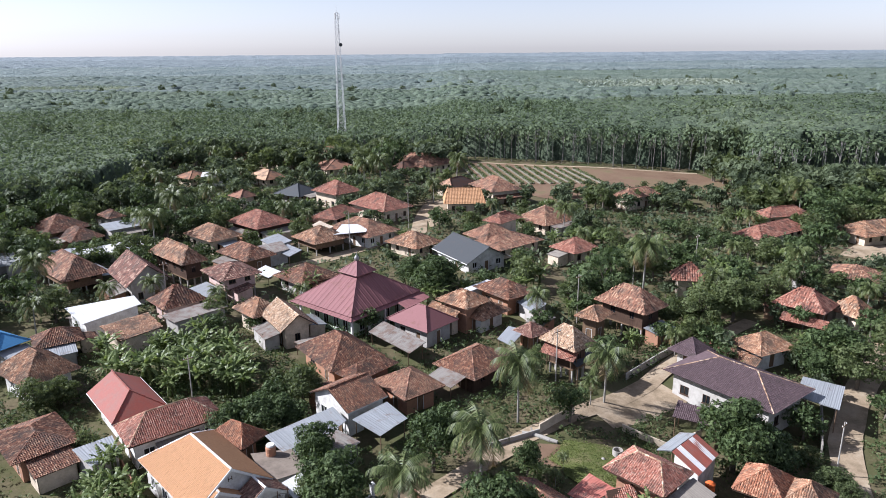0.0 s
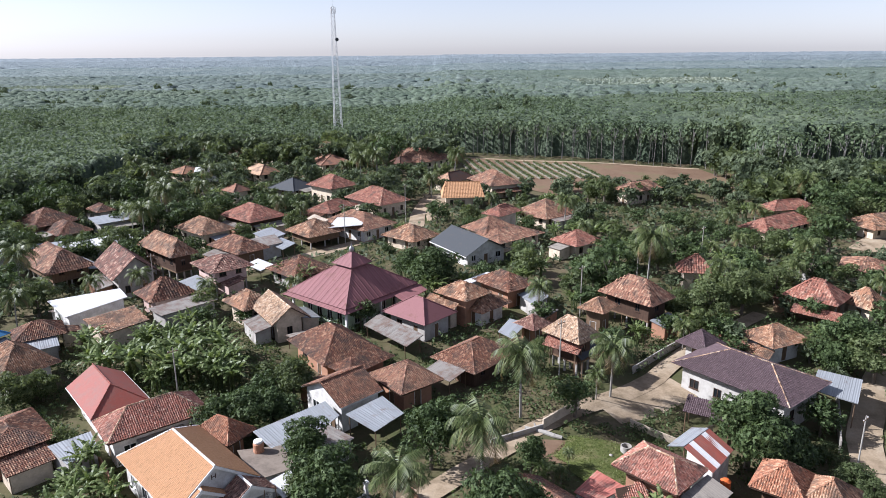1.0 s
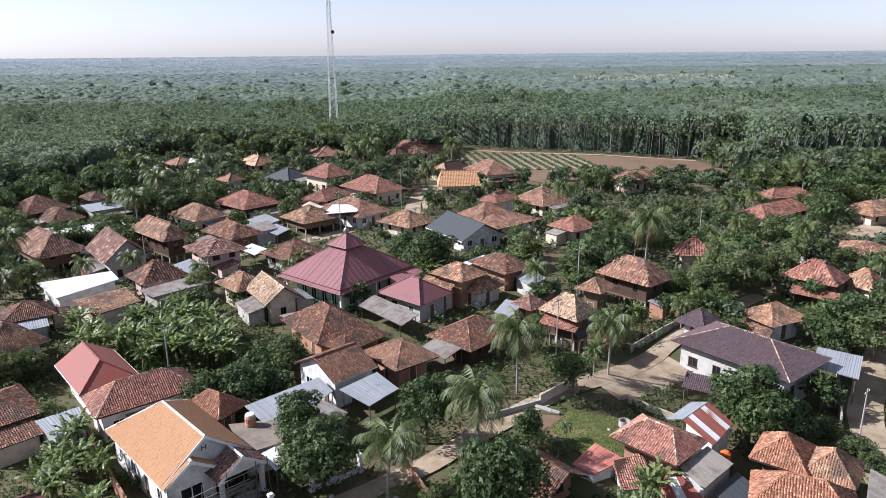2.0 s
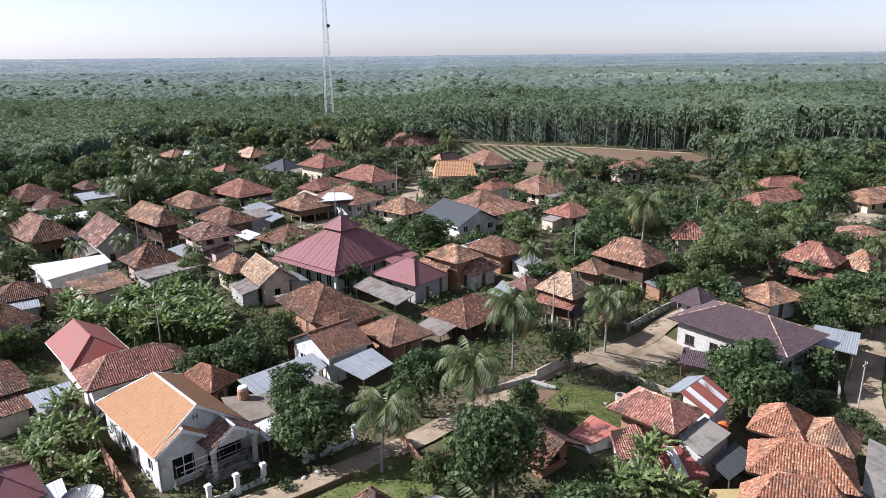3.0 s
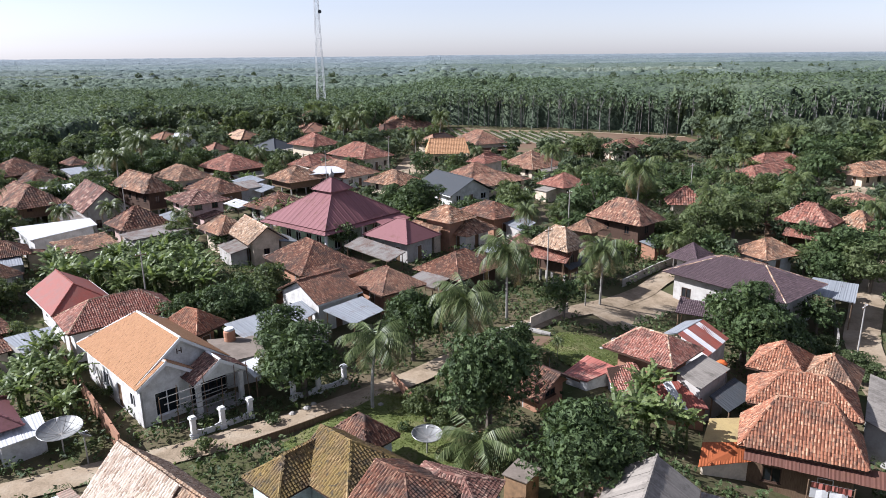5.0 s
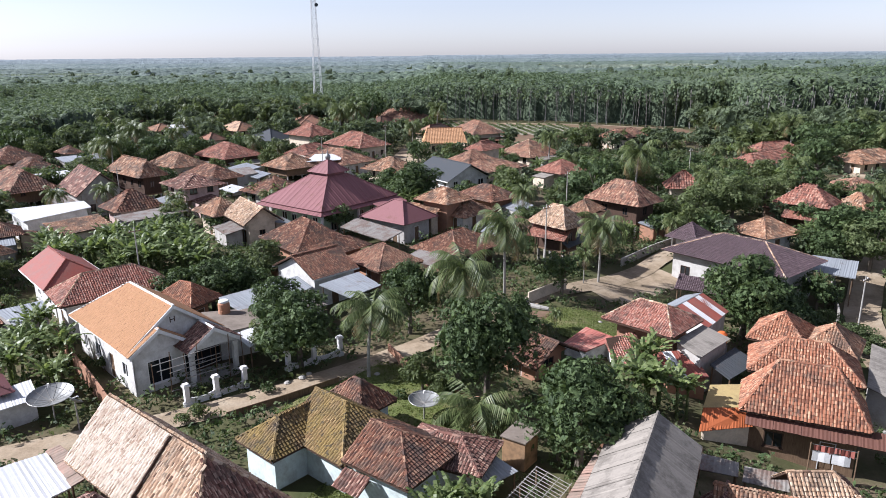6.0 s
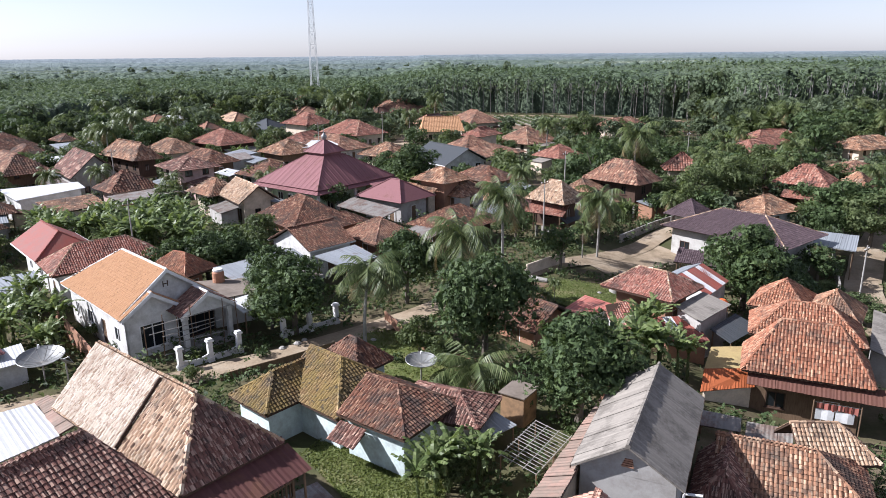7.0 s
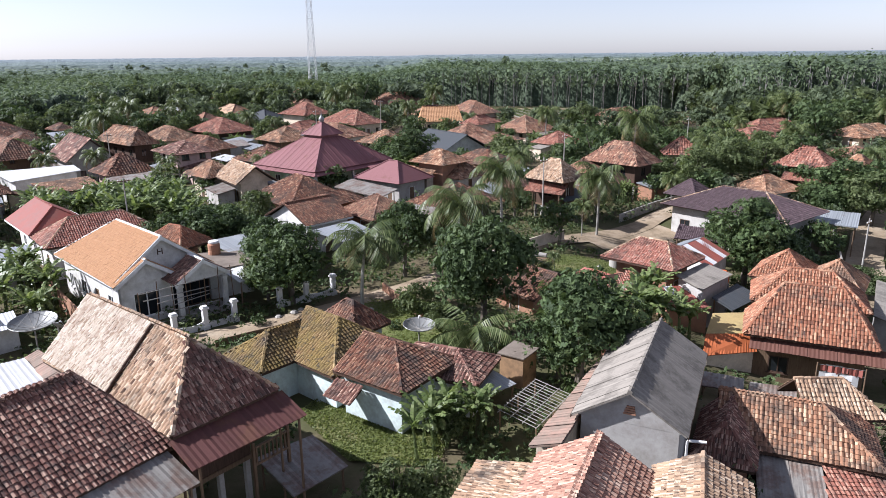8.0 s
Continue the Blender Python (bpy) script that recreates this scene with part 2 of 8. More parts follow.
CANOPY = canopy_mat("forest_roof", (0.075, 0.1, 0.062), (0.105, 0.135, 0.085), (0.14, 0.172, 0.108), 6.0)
# Beyond CANOPY each roof is paler and bluer: haze put into the colour.
CANOPY_NEAR = canopy_mat("faint_haze_forest_roof", (0.13, 0.165, 0.128), (0.158, 0.195, 0.155), (0.188, 0.226, 0.182), 7.5)
CANOPY_MID = canopy_mat("mid_haze_forest_roof", (0.18, 0.218, 0.214), (0.205, 0.245, 0.239), (0.23, 0.268, 0.261), 9.0)
CANOPY_FAR = canopy_mat("far_haze_forest_roof", (0.209, 0.244, 0.262), (0.23, 0.266, 0.283), (0.25, 0.285, 0.302), 18.0)
CANOPY_END = canopy_mat("horizon_haze_forest_roof", (0.257, 0.292, 0.32), (0.277, 0.312, 0.339), (0.296, 0.332, 0.355), 40.0)


def crown_mat(name, dark, mid, light, tree=0.16):
    """Leaves of forest trees: tree by tree its own green, with belts of darker trees."""
    m, nt, b = base(name, 0.7, 0, 0.15)
    col = ramp(nt, noise_tex(nt, tree, 2, 0.5), [(0.3, dark), (0.5, mid), (0.7, light)])
    col = mixc(nt, 0.35, col, ramp(nt, per_piece(nt), [(0.0, (0.6, 0.62, 0.6)), (1.0, (1.0, 1.0, 1.0))]), "MULTIPLY")
    col = mixc(nt, 0.6, col, ramp(nt, noise_tex(nt, 0.011, 4, 0.6), [(0.36, (0.62, 0.7, 0.72)), (0.62, (1.0, 1.0, 0.95))]), "MULTIPLY")
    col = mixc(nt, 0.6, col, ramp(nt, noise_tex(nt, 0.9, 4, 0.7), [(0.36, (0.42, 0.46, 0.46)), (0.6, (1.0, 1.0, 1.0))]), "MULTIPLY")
    nt.links.new(col, b.inputs["Base Color"])
    bump(nt, b, noise_tex(nt, 0.8, 4, 0.7), 0.9, 0.8)
    tr = nt.nodes.new("ShaderNodeBsdfTranslucent")
    nt.links.new(mixc(nt, 1.0, col, (1.0, 1.0, 0.75), "MULTIPLY"), tr.inputs[0])
    mx = nt.nodes.new("ShaderNodeMixShader")
    mx.inputs[0].default_value = 0.28
    nt.links.new(b.outputs[0], mx.inputs[1])
    nt.links.new(tr.outputs[0], mx.inputs[2])
    nt.links.new(mx.outputs[0], nt.nodes["Material Output"].inputs[0])
    return m


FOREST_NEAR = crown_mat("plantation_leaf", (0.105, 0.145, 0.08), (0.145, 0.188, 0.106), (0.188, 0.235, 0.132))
# These two farther bands are paled and blued: aerial haze painted in.
FOREST_BACK = crown_mat("hazed_plantation_leaf", (0.135, 0.175, 0.122), (0.162, 0.204, 0.146), (0.19, 0.232, 0.168), 0.3)
FOREST_MID = crown_mat("hazed_forest_leaf", (0.175, 0.214, 0.195), (0.202, 0.242, 0.22), (0.23, 0.268, 0.245), 0.2)
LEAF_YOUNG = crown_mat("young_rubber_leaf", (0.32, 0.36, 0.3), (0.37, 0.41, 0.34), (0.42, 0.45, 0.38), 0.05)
LEAF_GRASS = leaf_mat("grass_blade", (0.12, 0.15, 0.045), (0.17, 0.2, 0.065), (0.24, 0.25, 0.1), 0.4)
LEAF_DRY = leaf_mat("dry_leaf", (0.14, 0.1, 0.05), (0.22, 0.16, 0.08), (0.3, 0.23, 0.12), 0.2)
EARTH = ground_mat("village_ground", [(0.32, (0.06, 0.075, 0.028)), (0.48, (0.09, 0.085, 0.042)), (0.64, (0.15, 0.115, 0.075)), (0.78, (0.24, 0.19, 0.135))])
GRASS = ground_mat("short_grass", [(0.3, (0.08, 0.1, 0.03)), (0.5, (0.12, 0.14, 0.045)), (0.7, (0.22, 0.19, 0.1))], 0.5, 6)
DIRT = ground_mat("pale_dirt", [(0.3, (0.19, 0.145, 0.095)), (0.5, (0.33, 0.255, 0.175)), (0.75, (0.42, 0.35, 0.26))], 0.4, 5)
FIELD = ground_mat("ploughed_field", [(0.3, (0.13, 0.08, 0.052)), (0.5, (0.18, 0.12, 0.08)), (0.68, (0.13, 0.13, 0.06))], 0.05, 1.2)
MULCH = ground_mat("pale_mulch", [(0.3, (0.136, 0.128, 0.096)), (0.7, (0.192, 0.176, 0.144))], 0.3, 3)
GLASS, _nt, _b = base("dark_pane", 0.08, 0, 0.5)
_b.inputs["Base Color"].default_value = (0.012, 0.015, 0.018, 1)
STEEL = sheet_mat("galvanised_steel", (0.27, 0.27, 0.26), metal=0.3, rough=0.45, lo=0.7)
MASTPAINT = plaster_mat("white_mast_paint", (0.62, 0.62, 0.62), amount=0.3)
TANK = plaster_mat("orange_plastic", (0.55, 0.12, 0.03), amount=0.2)
TERRACOTTA = plaster_mat("terracotta_tank", (0.42, 0.22, 0.14), amount=0.3)


# ---- mesh building ----
class Geo:
    """Collects faces for one mesh."""

    def __init__(self):
        self.v, self.f = [], []

    def face(self, *pts):
        n = len(self.v)
        self.v.extend(tuple(p) for p in pts)
        self.f.append(tuple(range(n, n + len(pts))))

    def box(self, x0, x1, y0, y1, z0, z1, m=None):
        c = [Vector((x, y, z)) for z in (z0, z1) for x, y in ((x0, y0), (x1, y0), (x1, y1), (x0, y1))]
        if m:
            c = [m @ p for p in c]
        n = len(self.v)
        self.v.extend(tuple(p) for p in c)
        for q in ((3, 2, 1, 0), (4, 5, 6, 7), (0, 1, 5, 4), (1, 2, 6, 5), (2, 3, 7, 6), (3, 0, 4, 7)):
            self.f.append(tuple(n + i for i in q))

    def slab(self, poly, down):
        """A plate under a planar polygon, of that thickness."""
        k, n = len(poly), len(self.v)
        a, b, c = (Vector(p) for p in poly[:3])
        d = (b - a).cross(c - a).normalized() * -down
        self.v.extend(tuple(p) for p in poly)
        self.v.extend(tuple(Vector(p) + d) for p in poly)
        self.f.append(tuple(n + i for i in range(k)))
        self.f.append(tuple(n + k + i for i in reversed(range(k))))
        for i in range(k):
            j = (i + 1) % k
            self.f.append((n + j, n + i, n + k + i, n + k + j))

    def rod(self, p, q, r0, r1=None, k=6):
        p, q = Vector(p), Vector(q)
        r1 = r0 if r1 is None else r1
        z = (q - p).normalized()
        x = z.orthogonal().normalized()
        y = z.cross(x)
        n = len(self.v)
        for c, r in ((p, r0), (q, r1)):
            self.v.extend(tuple(c + (x * math.cos(a) + y * math.sin(a)) * r) for a in (2 * math.pi * i / k for i in range(k)))
        for i in range(k):
            j = (i + 1) % k
            self.f.append((n + i, n + j, n + k + j, n + k + i))
        self.f.append(tuple(n + i for i in reversed(range(k))))
        self.f.append(tuple(n + k + i for i in range(k)))

    def lathe(self, profile, k=16, m=None):
        n = len(self.v)
        for r, z in profile:
            for i in range(k):
                p = Vector((r * math.cos(2 * math.pi * i / k), r * math.sin(2 * math.pi * i / k), z))
                self.v.append(tuple(m @ p if m else p))
        for s in range(len(profile) - 1):
            for i in range(k):
                j = (i + 1) % k
                self.f.append((n + s * k + i, n + s * k + j, n + (s + 1) * k + j, n + (s + 1) * k + i))

    def mesh(self, name, mat, smooth=False):
        me = bpy.data.meshes.new(name)
        me.from_pydata(self.v, [], self.f)
        me.materials.append(mat)
        if smooth:
            me.polygons.foreach_set("use_smooth", [True] * len(me.polygons))
        return me


def part(name, geo, mat, parent, label="", smooth=False):
    """One mesh object under a thing or a part."""
    ob = new(name, geo.mesh(name, mat, smooth) if isinstance(geo, Geo) else geo)
    ob.parent = parent
    if label:
        ob["label"] = label
    return ob


def thing(name, x, y, z, yaw, label, category, group="", kind=""):
    ob = new(name)
    ob.matrix_world = pose(x, y, z, 0, 0, yaw)
    ob.empty_display_size = 0.2
    return tagged(ob, label, category, group, kind)


def ease(a):
    a = min(1.0, max(0.0, a))
    return a * a * (3 - 2 * a)


def ground(x, y):
    """The lie of the land: level, dropping about two metres towards the east."""
    return -2.6 * ease((x - 13) / 14) * (1 - 0.85 * ease((y - 66) / 22)) - 1.1 * ease((x - 50) / 40)

def leaf_cards(rs, centres, radii, count, size, squash=0.8, flat=0.0):
    """Vertices of many small four-cornered leaves on the skins of a crown's clumps."""
    k = rs.randint(0, len(centres), count)
    d = rs.normal(size=(count, 3))
    d[:, 2] = np.where(rs.rand(count) < 0.75, np.abs(d[:, 2]), d[:, 2])
    d /= np.linalg.norm(d, axis=1)[:, None]
    r = radii[k] * (0.55 + 0.5 * rs.rand(count) ** 0.6)
    p = centres[k] + d * r[:, None] * np.array([1, 1, squash])
    n = d + rs.normal(scale=0.55, size=(count, 3))
    n[:, 2] += flat
    n /= np.linalg.norm(n, axis=1)[:, None]
    a = np.cross(n, rs.normal(size=(count, 3)))
    a /= np.linalg.norm(a, axis=1)[:, None]
    b = np.cross(n, a)
    s = (size * (0.6 + 0.8 * rs.rand(count)))[:, None]
    q = np.stack([p - a * s, p - b * s * 0.55 + n * s * 0.15, p + a * s, p + b * s * 0.55 + n * s * 0.15], axis=1)
    return q.reshape(-1, 3)


def cards_mesh(name, verts, mat):
    me = bpy.data.meshes.new(name)
    n = len(verts) // 4
    me.vertices.add(n * 4)
    me.vertices.foreach_set("co", np.asarray(verts, dtype=np.float32).ravel())
    me.loops.add(n * 4)
    me.loops.foreach_set("vertex_index", np.arange(n * 4, dtype=np.int32))
    me.polygons.add(n)
    me.polygons.foreach_set("loop_start", np.arange(0, n * 4, 4, dtype=np.int32))
    me.polygons.foreach_set("loop_total", np.full(n, 4, dtype=np.int32))
    me.materials.append(mat)
    me.update(calc_edges=True)
    me.validate()
    return me


def crown_cards(rs, c, w, h, n, size):
    """Sprays of leaves over the domes of many crowns, each turned outwards, so that a crown has its sunny and its shaded side."""
    k = len(c)
    u = rs.rand(k, n, 1)
    a = rs.rand(k, n, 1) * 2 * math.pi
    up = 1 - 1.5 * u ** 1.1
    r = np.sqrt(np.clip(1 - up ** 2, 0, 1))
    d = np.concatenate([r * np.cos(a), r * np.sin(a), up], axis=2)
    d = d.reshape(-1, 3)
    lump = 0.78 + 0.34 * rs.rand(k * n, 1)
    wide, tall = np.repeat(w, n)[:, None], np.repeat(h, n)[:, None]
    p = np.repeat(c, n, axis=0) + d * lump * np.concatenate([wide, wide, tall], axis=1)
    nrm = d + rs.normal(scale=0.22, size=d.shape)
    nrm /= np.linalg.norm(nrm, axis=1)[:, None]
    e = np.cross(nrm, rs.normal(size=nrm.shape))
    e /= np.linalg.norm(e, axis=1)[:, None]
    f = np.cross(nrm, e)
    s = size * (0.65 + 0.7 * rs.rand(len(p), 1))
    q = np.stack([p - e * s, p - f * s * 0.7 + nrm * s * 0.1, p + e * s, p + f * s * 0.7 + nrm * s * 0.1], axis=1)
    return q.reshape(-1, 3)


# ---- ground, roads, field ----
def sheet_grid(name, xs, ys, lift, mat, wave=0.0):
    v, f = [], []
    for y in ys:
        for x in xs:
            v.append((x, y, ground(x, y) + lift + wave * noise.noise((x * 0.11, y * 0.11, 0))))
    n = len(xs)
    for j in range(len(ys) - 1):
        for i in range(n - 1):
            f.append((j * n + i, j * n + i + 1, (j + 1) * n + i + 1, (j + 1) * n + i))
    me = bpy.data.meshes.new(name)
    me.from_pydata(v, [], f)
    me.materials.append(mat)
    me.polygons.foreach_set("use_smooth", [True] * len(f))
    return new(name, me)


def spread(a, b, n, p=1.0):
    return [a + (b - a) * (i / n) ** p for i in range(n + 1)]


near_x = spread(-140, 180, 110)
tagged(sheet_grid("ground", [-4800, -2400, -1200, -500, -250] + near_x + [300, 600, 1200, 2400, 4800],
                  [-300, -60] + spread(-20, 280, 100) + [330, 420, 600, 1000, 1800, 3000, 4850], 0.0, EARTH, 0.12),
       "bare earth and rough grass between the houses", "ground", kind="structure")


LAWNS = []  # outlines of lawns and fields
OPEN = []  # ground kept clear of plants: x, y, radius


def ribbon(name, pts, width, mat, label, category, lift=0.05):
    """A strip of road along a line of points, laid on the ground."""
    v, f, fine = [], [], []
    for (x0, y0), (x1, y1) in zip(pts, pts[1:]):
        n = max(1, int(math.hypot(x1 - x0, y1 - y0) / 1.5))
        fine += [(x0 + (x1 - x0) * i / n, y0 + (y1 - y0) * i / n) for i in range(n)]
    fine.append(pts[-1])
    OPEN.extend((x, y, width / 2 + 0.5) for x, y in fine)
    for i, (x, y) in enumerate(fine):
        (xa, ya), (xb, yb) = fine[max(0, i - 2)], fine[min(len(fine) - 1, i + 2)]
        d = Vector((xb - xa, yb - ya)).normalized()
        for s in (-1, -0.5, 0, 0.5, 1):
            w = s * width / 2 * (1 + 0.12 * noise.noise((x * 0.3, y * 0.3, s * 5)))
            px, py = x - d.y * w, y + d.x * w
            v.append((px, py, ground(px, py) + lift + 0.13 - 0.05 * abs(s)))
    for i in range(len(fine) - 1):
        for k in range(4):
            f.append((i * 5 + k, (i + 1) * 5 + k, (i + 1) * 5 + k + 1, i * 5 + k + 1))
    me = bpy.data.meshes.new(name)
    me.from_pydata(v, [], f)
    me.materials.append(mat)
    return tagged(new(name, me), label, category, kind="structure")


ribbon("road", [(-40, 33), (-27, 42), (-17.5, 46.2), (-11.5, 49.5), (-6, 53.4), (-1, 57.5), (4, 62.5), (8.5, 67.0), (14, 71.5), (21, 77), (26, 81), (32, 87.5), (38, 93), (48, 101)], 2.5, DIRT, "pale concrete and dirt lane between the houses", "road")
ribbon("road_east", [(33, 38), (38.5, 53), (41.5, 61), (45, 69), (50, 76.5), (60, 88), (80, 108)], 3.4, DIRT, "pale dirt road past the carport", "road", 0.03)
ribbon("road_far", [(-46, 117), (-34, 127), (-24, 135), (-13, 148), (-6, 155), (-6, 168), (-4, 185), (6, 200)], 3.6, DIRT, "pale village road between tiled houses", "road", 0.03)
ribbon("yard_dirt", [(18, 72.5), (29, 79.5)], 4.6, DIRT, "bare swept dirt yard beside the lane", "yard", 0.0)
ribbon("yard_by_wall", [(9.5, 64.0), (15, 63.2)], 4.0, FIELD, "reddish bare earth beside the garden wall", "yard", -0.02)


def patch(name, pts, mat, label, category, lift=0.06):
    """A patch of other ground, cut from a fine grid, that follows the land."""
    c = Vector((sum(p[0] for p in pts) / len(pts), sum(p[1] for p in pts) / len(pts)))
    LAWNS.append(list(pts))
    v, f, rings = [], [], 10
    for i in range(len(pts)):
        p, q = Vector(pts[i]), Vector(pts[(i + 1) % len(pts)])
        OPEN.extend((*c.lerp(p.lerp(q, s / 5), r), 1.3) for s in range(5) for r in (0, 0.3, 0.6, 0.85))
    k = len(pts) * 4
    edge = []
    for i in range(len(pts)):
        a, b = Vector(pts[i]), Vector(pts[(i + 1) % len(pts)])
        edge += [a.lerp(b, s / 4) for s in range(4)]
    for r in range(rings + 1):
        for p in edge:
            q = c.lerp(p, (r + 0.02) / rings)
            w = 0.7 * noise.noise((q.x * 0.4, q.y * 0.4, 3)) if r == rings else 0
            q = q + (q - c).normalized() * w
            v.append((q.x, q.y, ground(q.x, q.y) + lift + (0.1 if r < rings else 0.03)))
    for r in range(rings):
        for i in range(k):
            j = (i + 1) % k
            f.append((r * k + i, r * k + j, (r + 1) * k + j, (r + 1) * k + i))
    f.append(tuple(reversed(range(k))))
    me = bpy.data.meshes.new(name)
    me.from_pydata(v, [], f)
    me.materials.append(mat)
    return tagged(new(name, me), label, category, kind="structure")


patch("lawn", [(-10.5, 47), (-4, 40.5), (3, 43), (4.5, 46), (-1, 53.5), (-4, 55)], GRASS, "short sunlit lawn round the satellite dish", "lawn")
patch("lawn_garden", [(10.5, 63), (13.5, 57.5), (19, 59), (20, 66), (13, 66.5)], GRASS, "green grass beside a felled log", "lawn")
patch("lawn_strip", [(-6.6, 37), (-3.4, 32.5), (0.8, 31.8), (1.2, 34.2), (-2.6, 36), (-5.4, 39)], GRASS, "strip of grass between two houses", "lawn")
patch("field", [(8, 262), (88, 240), (92, 206), (36, 188), (20, 205), (10, 228)], FIELD, "ploughed brown field before the trees", "field")


patch("dirt_east", [(99.8, 187.3), (108.6, 182.1), (116.7, 194), (108.3, 198.0)], FIELD, "bare brown earth beside far sheds", "yard")
patch("yard_east", [(83, 140), (89, 134.5), (99.0, 146), (93, 150)], DIRT, "dusty yard before a tan house", "yard")
patch("roadside_yard", [(-5.5, 193), (1.5, 188), (0.5, 164), (-3.5, 160.5)], DIRT, "pale trodden yard where the road bends", "yard")


def on_lawn(x, y):
    for poly in LAWNS:
        hit = False
        for (xa, ya), (xb, yb) in zip(poly, poly[1:] + poly[:1]):
            if (ya > y) != (yb > y) and x < (xb - xa) * (y - ya) / (yb - ya) + xa:
                hit = not hit
        if hit:
            return True
    return False

# ---- houses ----
TILE_W, TILE_L = 0.21, 0.28


def tile_mesh(n=4):
    """One curved pan tile, its lower end at the origin; half a wave across."""
    g = Geo()
    prof = [(TILE_W * (i / n - 0.5) * 0.95, 0.044 * math.sin(math.pi * i / n) ** 1.2) for i in range(n + 1)]
    for (xa, za), (xb, zb) in zip(prof, prof[1:]):
        g.face((xa, -0.02, za + 0.042), (xb, -0.02, zb + 0.042), (xb, TILE_L + 0.02, zb), (xa, TILE_L + 0.02, za))
        g.face((xa, -0.02, za - 0.005), (xb, -0.02, zb - 0.005), (xb, -0.02, zb + 0.042), (xa, -0.02, za + 0.042))
    return g


TILE = {n: tile_mesh(n) for n in (2, 4)}
TILE_ME = {}


def inside(poly, u, v, pad=0.0):
    for (ua, va), (ub, vb) in zip(poly, poly[1:] + poly[:1]):
        l = math.hypot(ub - ua, vb - va)
        if l > 1e-6 and ((ub - ua) * (v - va) - (vb - va) * (u - ua)) / l < pad:
            return False
    return True


def tiles_on(poly, seed, size=1.0):
    """Poses for tiles on one roof face; the face's first edge is its eave."""
    rnd = random.Random(seed)
    a, b = Vector(poly[0]), Vector(poly[1])
    e1 = (b - a).normalized()
    nrm = e1.cross(Vector(poly[2]) - a).normalized()
    e2 = nrm.cross(e1)
    flat = [((Vector(p) - a).dot(e1), (Vector(p) - a).dot(e2)) for p in poly]
    top, lo, hi = max(p[1] for p in flat), min(p[0] for p in flat), max(p[0] for p in flat)
    m0 = Matrix((e1, e2, nrm)).transposed().to_4x4()
    out = []
    for j in range(int(top / ((TILE_L - 0.04) * size)) + 1):
        v = (j * (TILE_L - 0.04) - 0.05) * size
        for i in range(int((hi - lo) / (TILE_W * size)) + 1):
            u = lo + (i + 0.5) * TILE_W * size
            if inside(flat, u, v + TILE_L * size * 0.5, -0.06):
                p = a + e1 * (u + rnd.uniform(-0.012, 0.012)) + e2 * (v + rnd.uniform(-0.02, 0.02)) + nrm * (0.035 + rnd.uniform(-0.006, 0.012))
                out.append(Matrix.Translation(p) @ m0 @ pose(0, 0, 0, rnd.uniform(-1.5, 1.5), 0, rnd.uniform(-1.2, 1.2)) @ Matrix.Diagonal((size, size, 1 + 0.3 * (size - 1), 1)))
    return out


def joined_tiles(poses, n):
    t = TILE[n]
    tv = np.c_[np.array(t.v), np.ones(len(t.v))]
    ms = np.array([np.array(m) for m in poses])
    vv = np.einsum("kij,nj->kni", ms, tv)[..., :3].reshape(-1, 3)
    g = Geo()
    g.v = [tuple(p) for p in vv]
    g.f = [tuple(i + s * len(t.v) for i in f) for s in range(len(poses)) for f in t.f]
    return g


def cap_line(g, p, q, r=0.11, seg=0.4):
    """Half-round cap tiles along a ridge or hip."""
    p, q = Vector(p), Vector(q)
    n = max(1, int((q - p).length / seg))
    for i in range(n):
        a, b = p.lerp(q, i / n), p.lerp(q, (i + 1.08) / n)
        up = Vector((0, 0, 0.02 + 0.015 * (i % 2)))
        g.rod(a + up, b + up * 0.6, r * 1.06, r * 0.94, 6)


def roof_faces(kind, lx, ly, he, hr, axis, ridge):
    """Faces (eave edge first, counter-clockwise from outside), cap lines and gable triangles of a roof centred on the origin."""
    if axis == "y":
        fs, cs, gs = roof_faces(kind, ly, lx, he, hr, "x", ridge)
        turn = lambda p: (-p[1], p[0], p[2])
        return [[turn(p) for p in f] for f in fs], [tuple(turn(p) for p in c) for c in cs], [[turn(p) for p in f] for f in gs]
    a, b = lx / 2, ly / 2
    A, B, C, D = (-a, -b, he), (a, -b, he), (a, b, he), (-a, b, he)
    if kind == "gable":
        R, S = (-a, 0, hr), (a, 0, hr)
        return [[A, B, S, R], [C, D, R, S]], [(R, S)], [[B, C, S], [D, A, R]]
    if kind == "half":
        R, S = (-a + b, 0, hr), (a, 0, hr)
        return [[A, B, S, R], [C, D, R, S], [D, A, R]], [(R, S), (A, R), (D, R)], [[B, C, S]]
    h = max(0.05, (ridge if ridge is not None else max(0.0, lx - ly)) / 2)
    R, S = (-h, 0, hr), (h, 0, hr)
    return [[A, B, S, R], [B, C, S], [C, D, R, S], [D, A, R]], [(R, S), (A, R), (D, R), (B, S), (C, S)], []


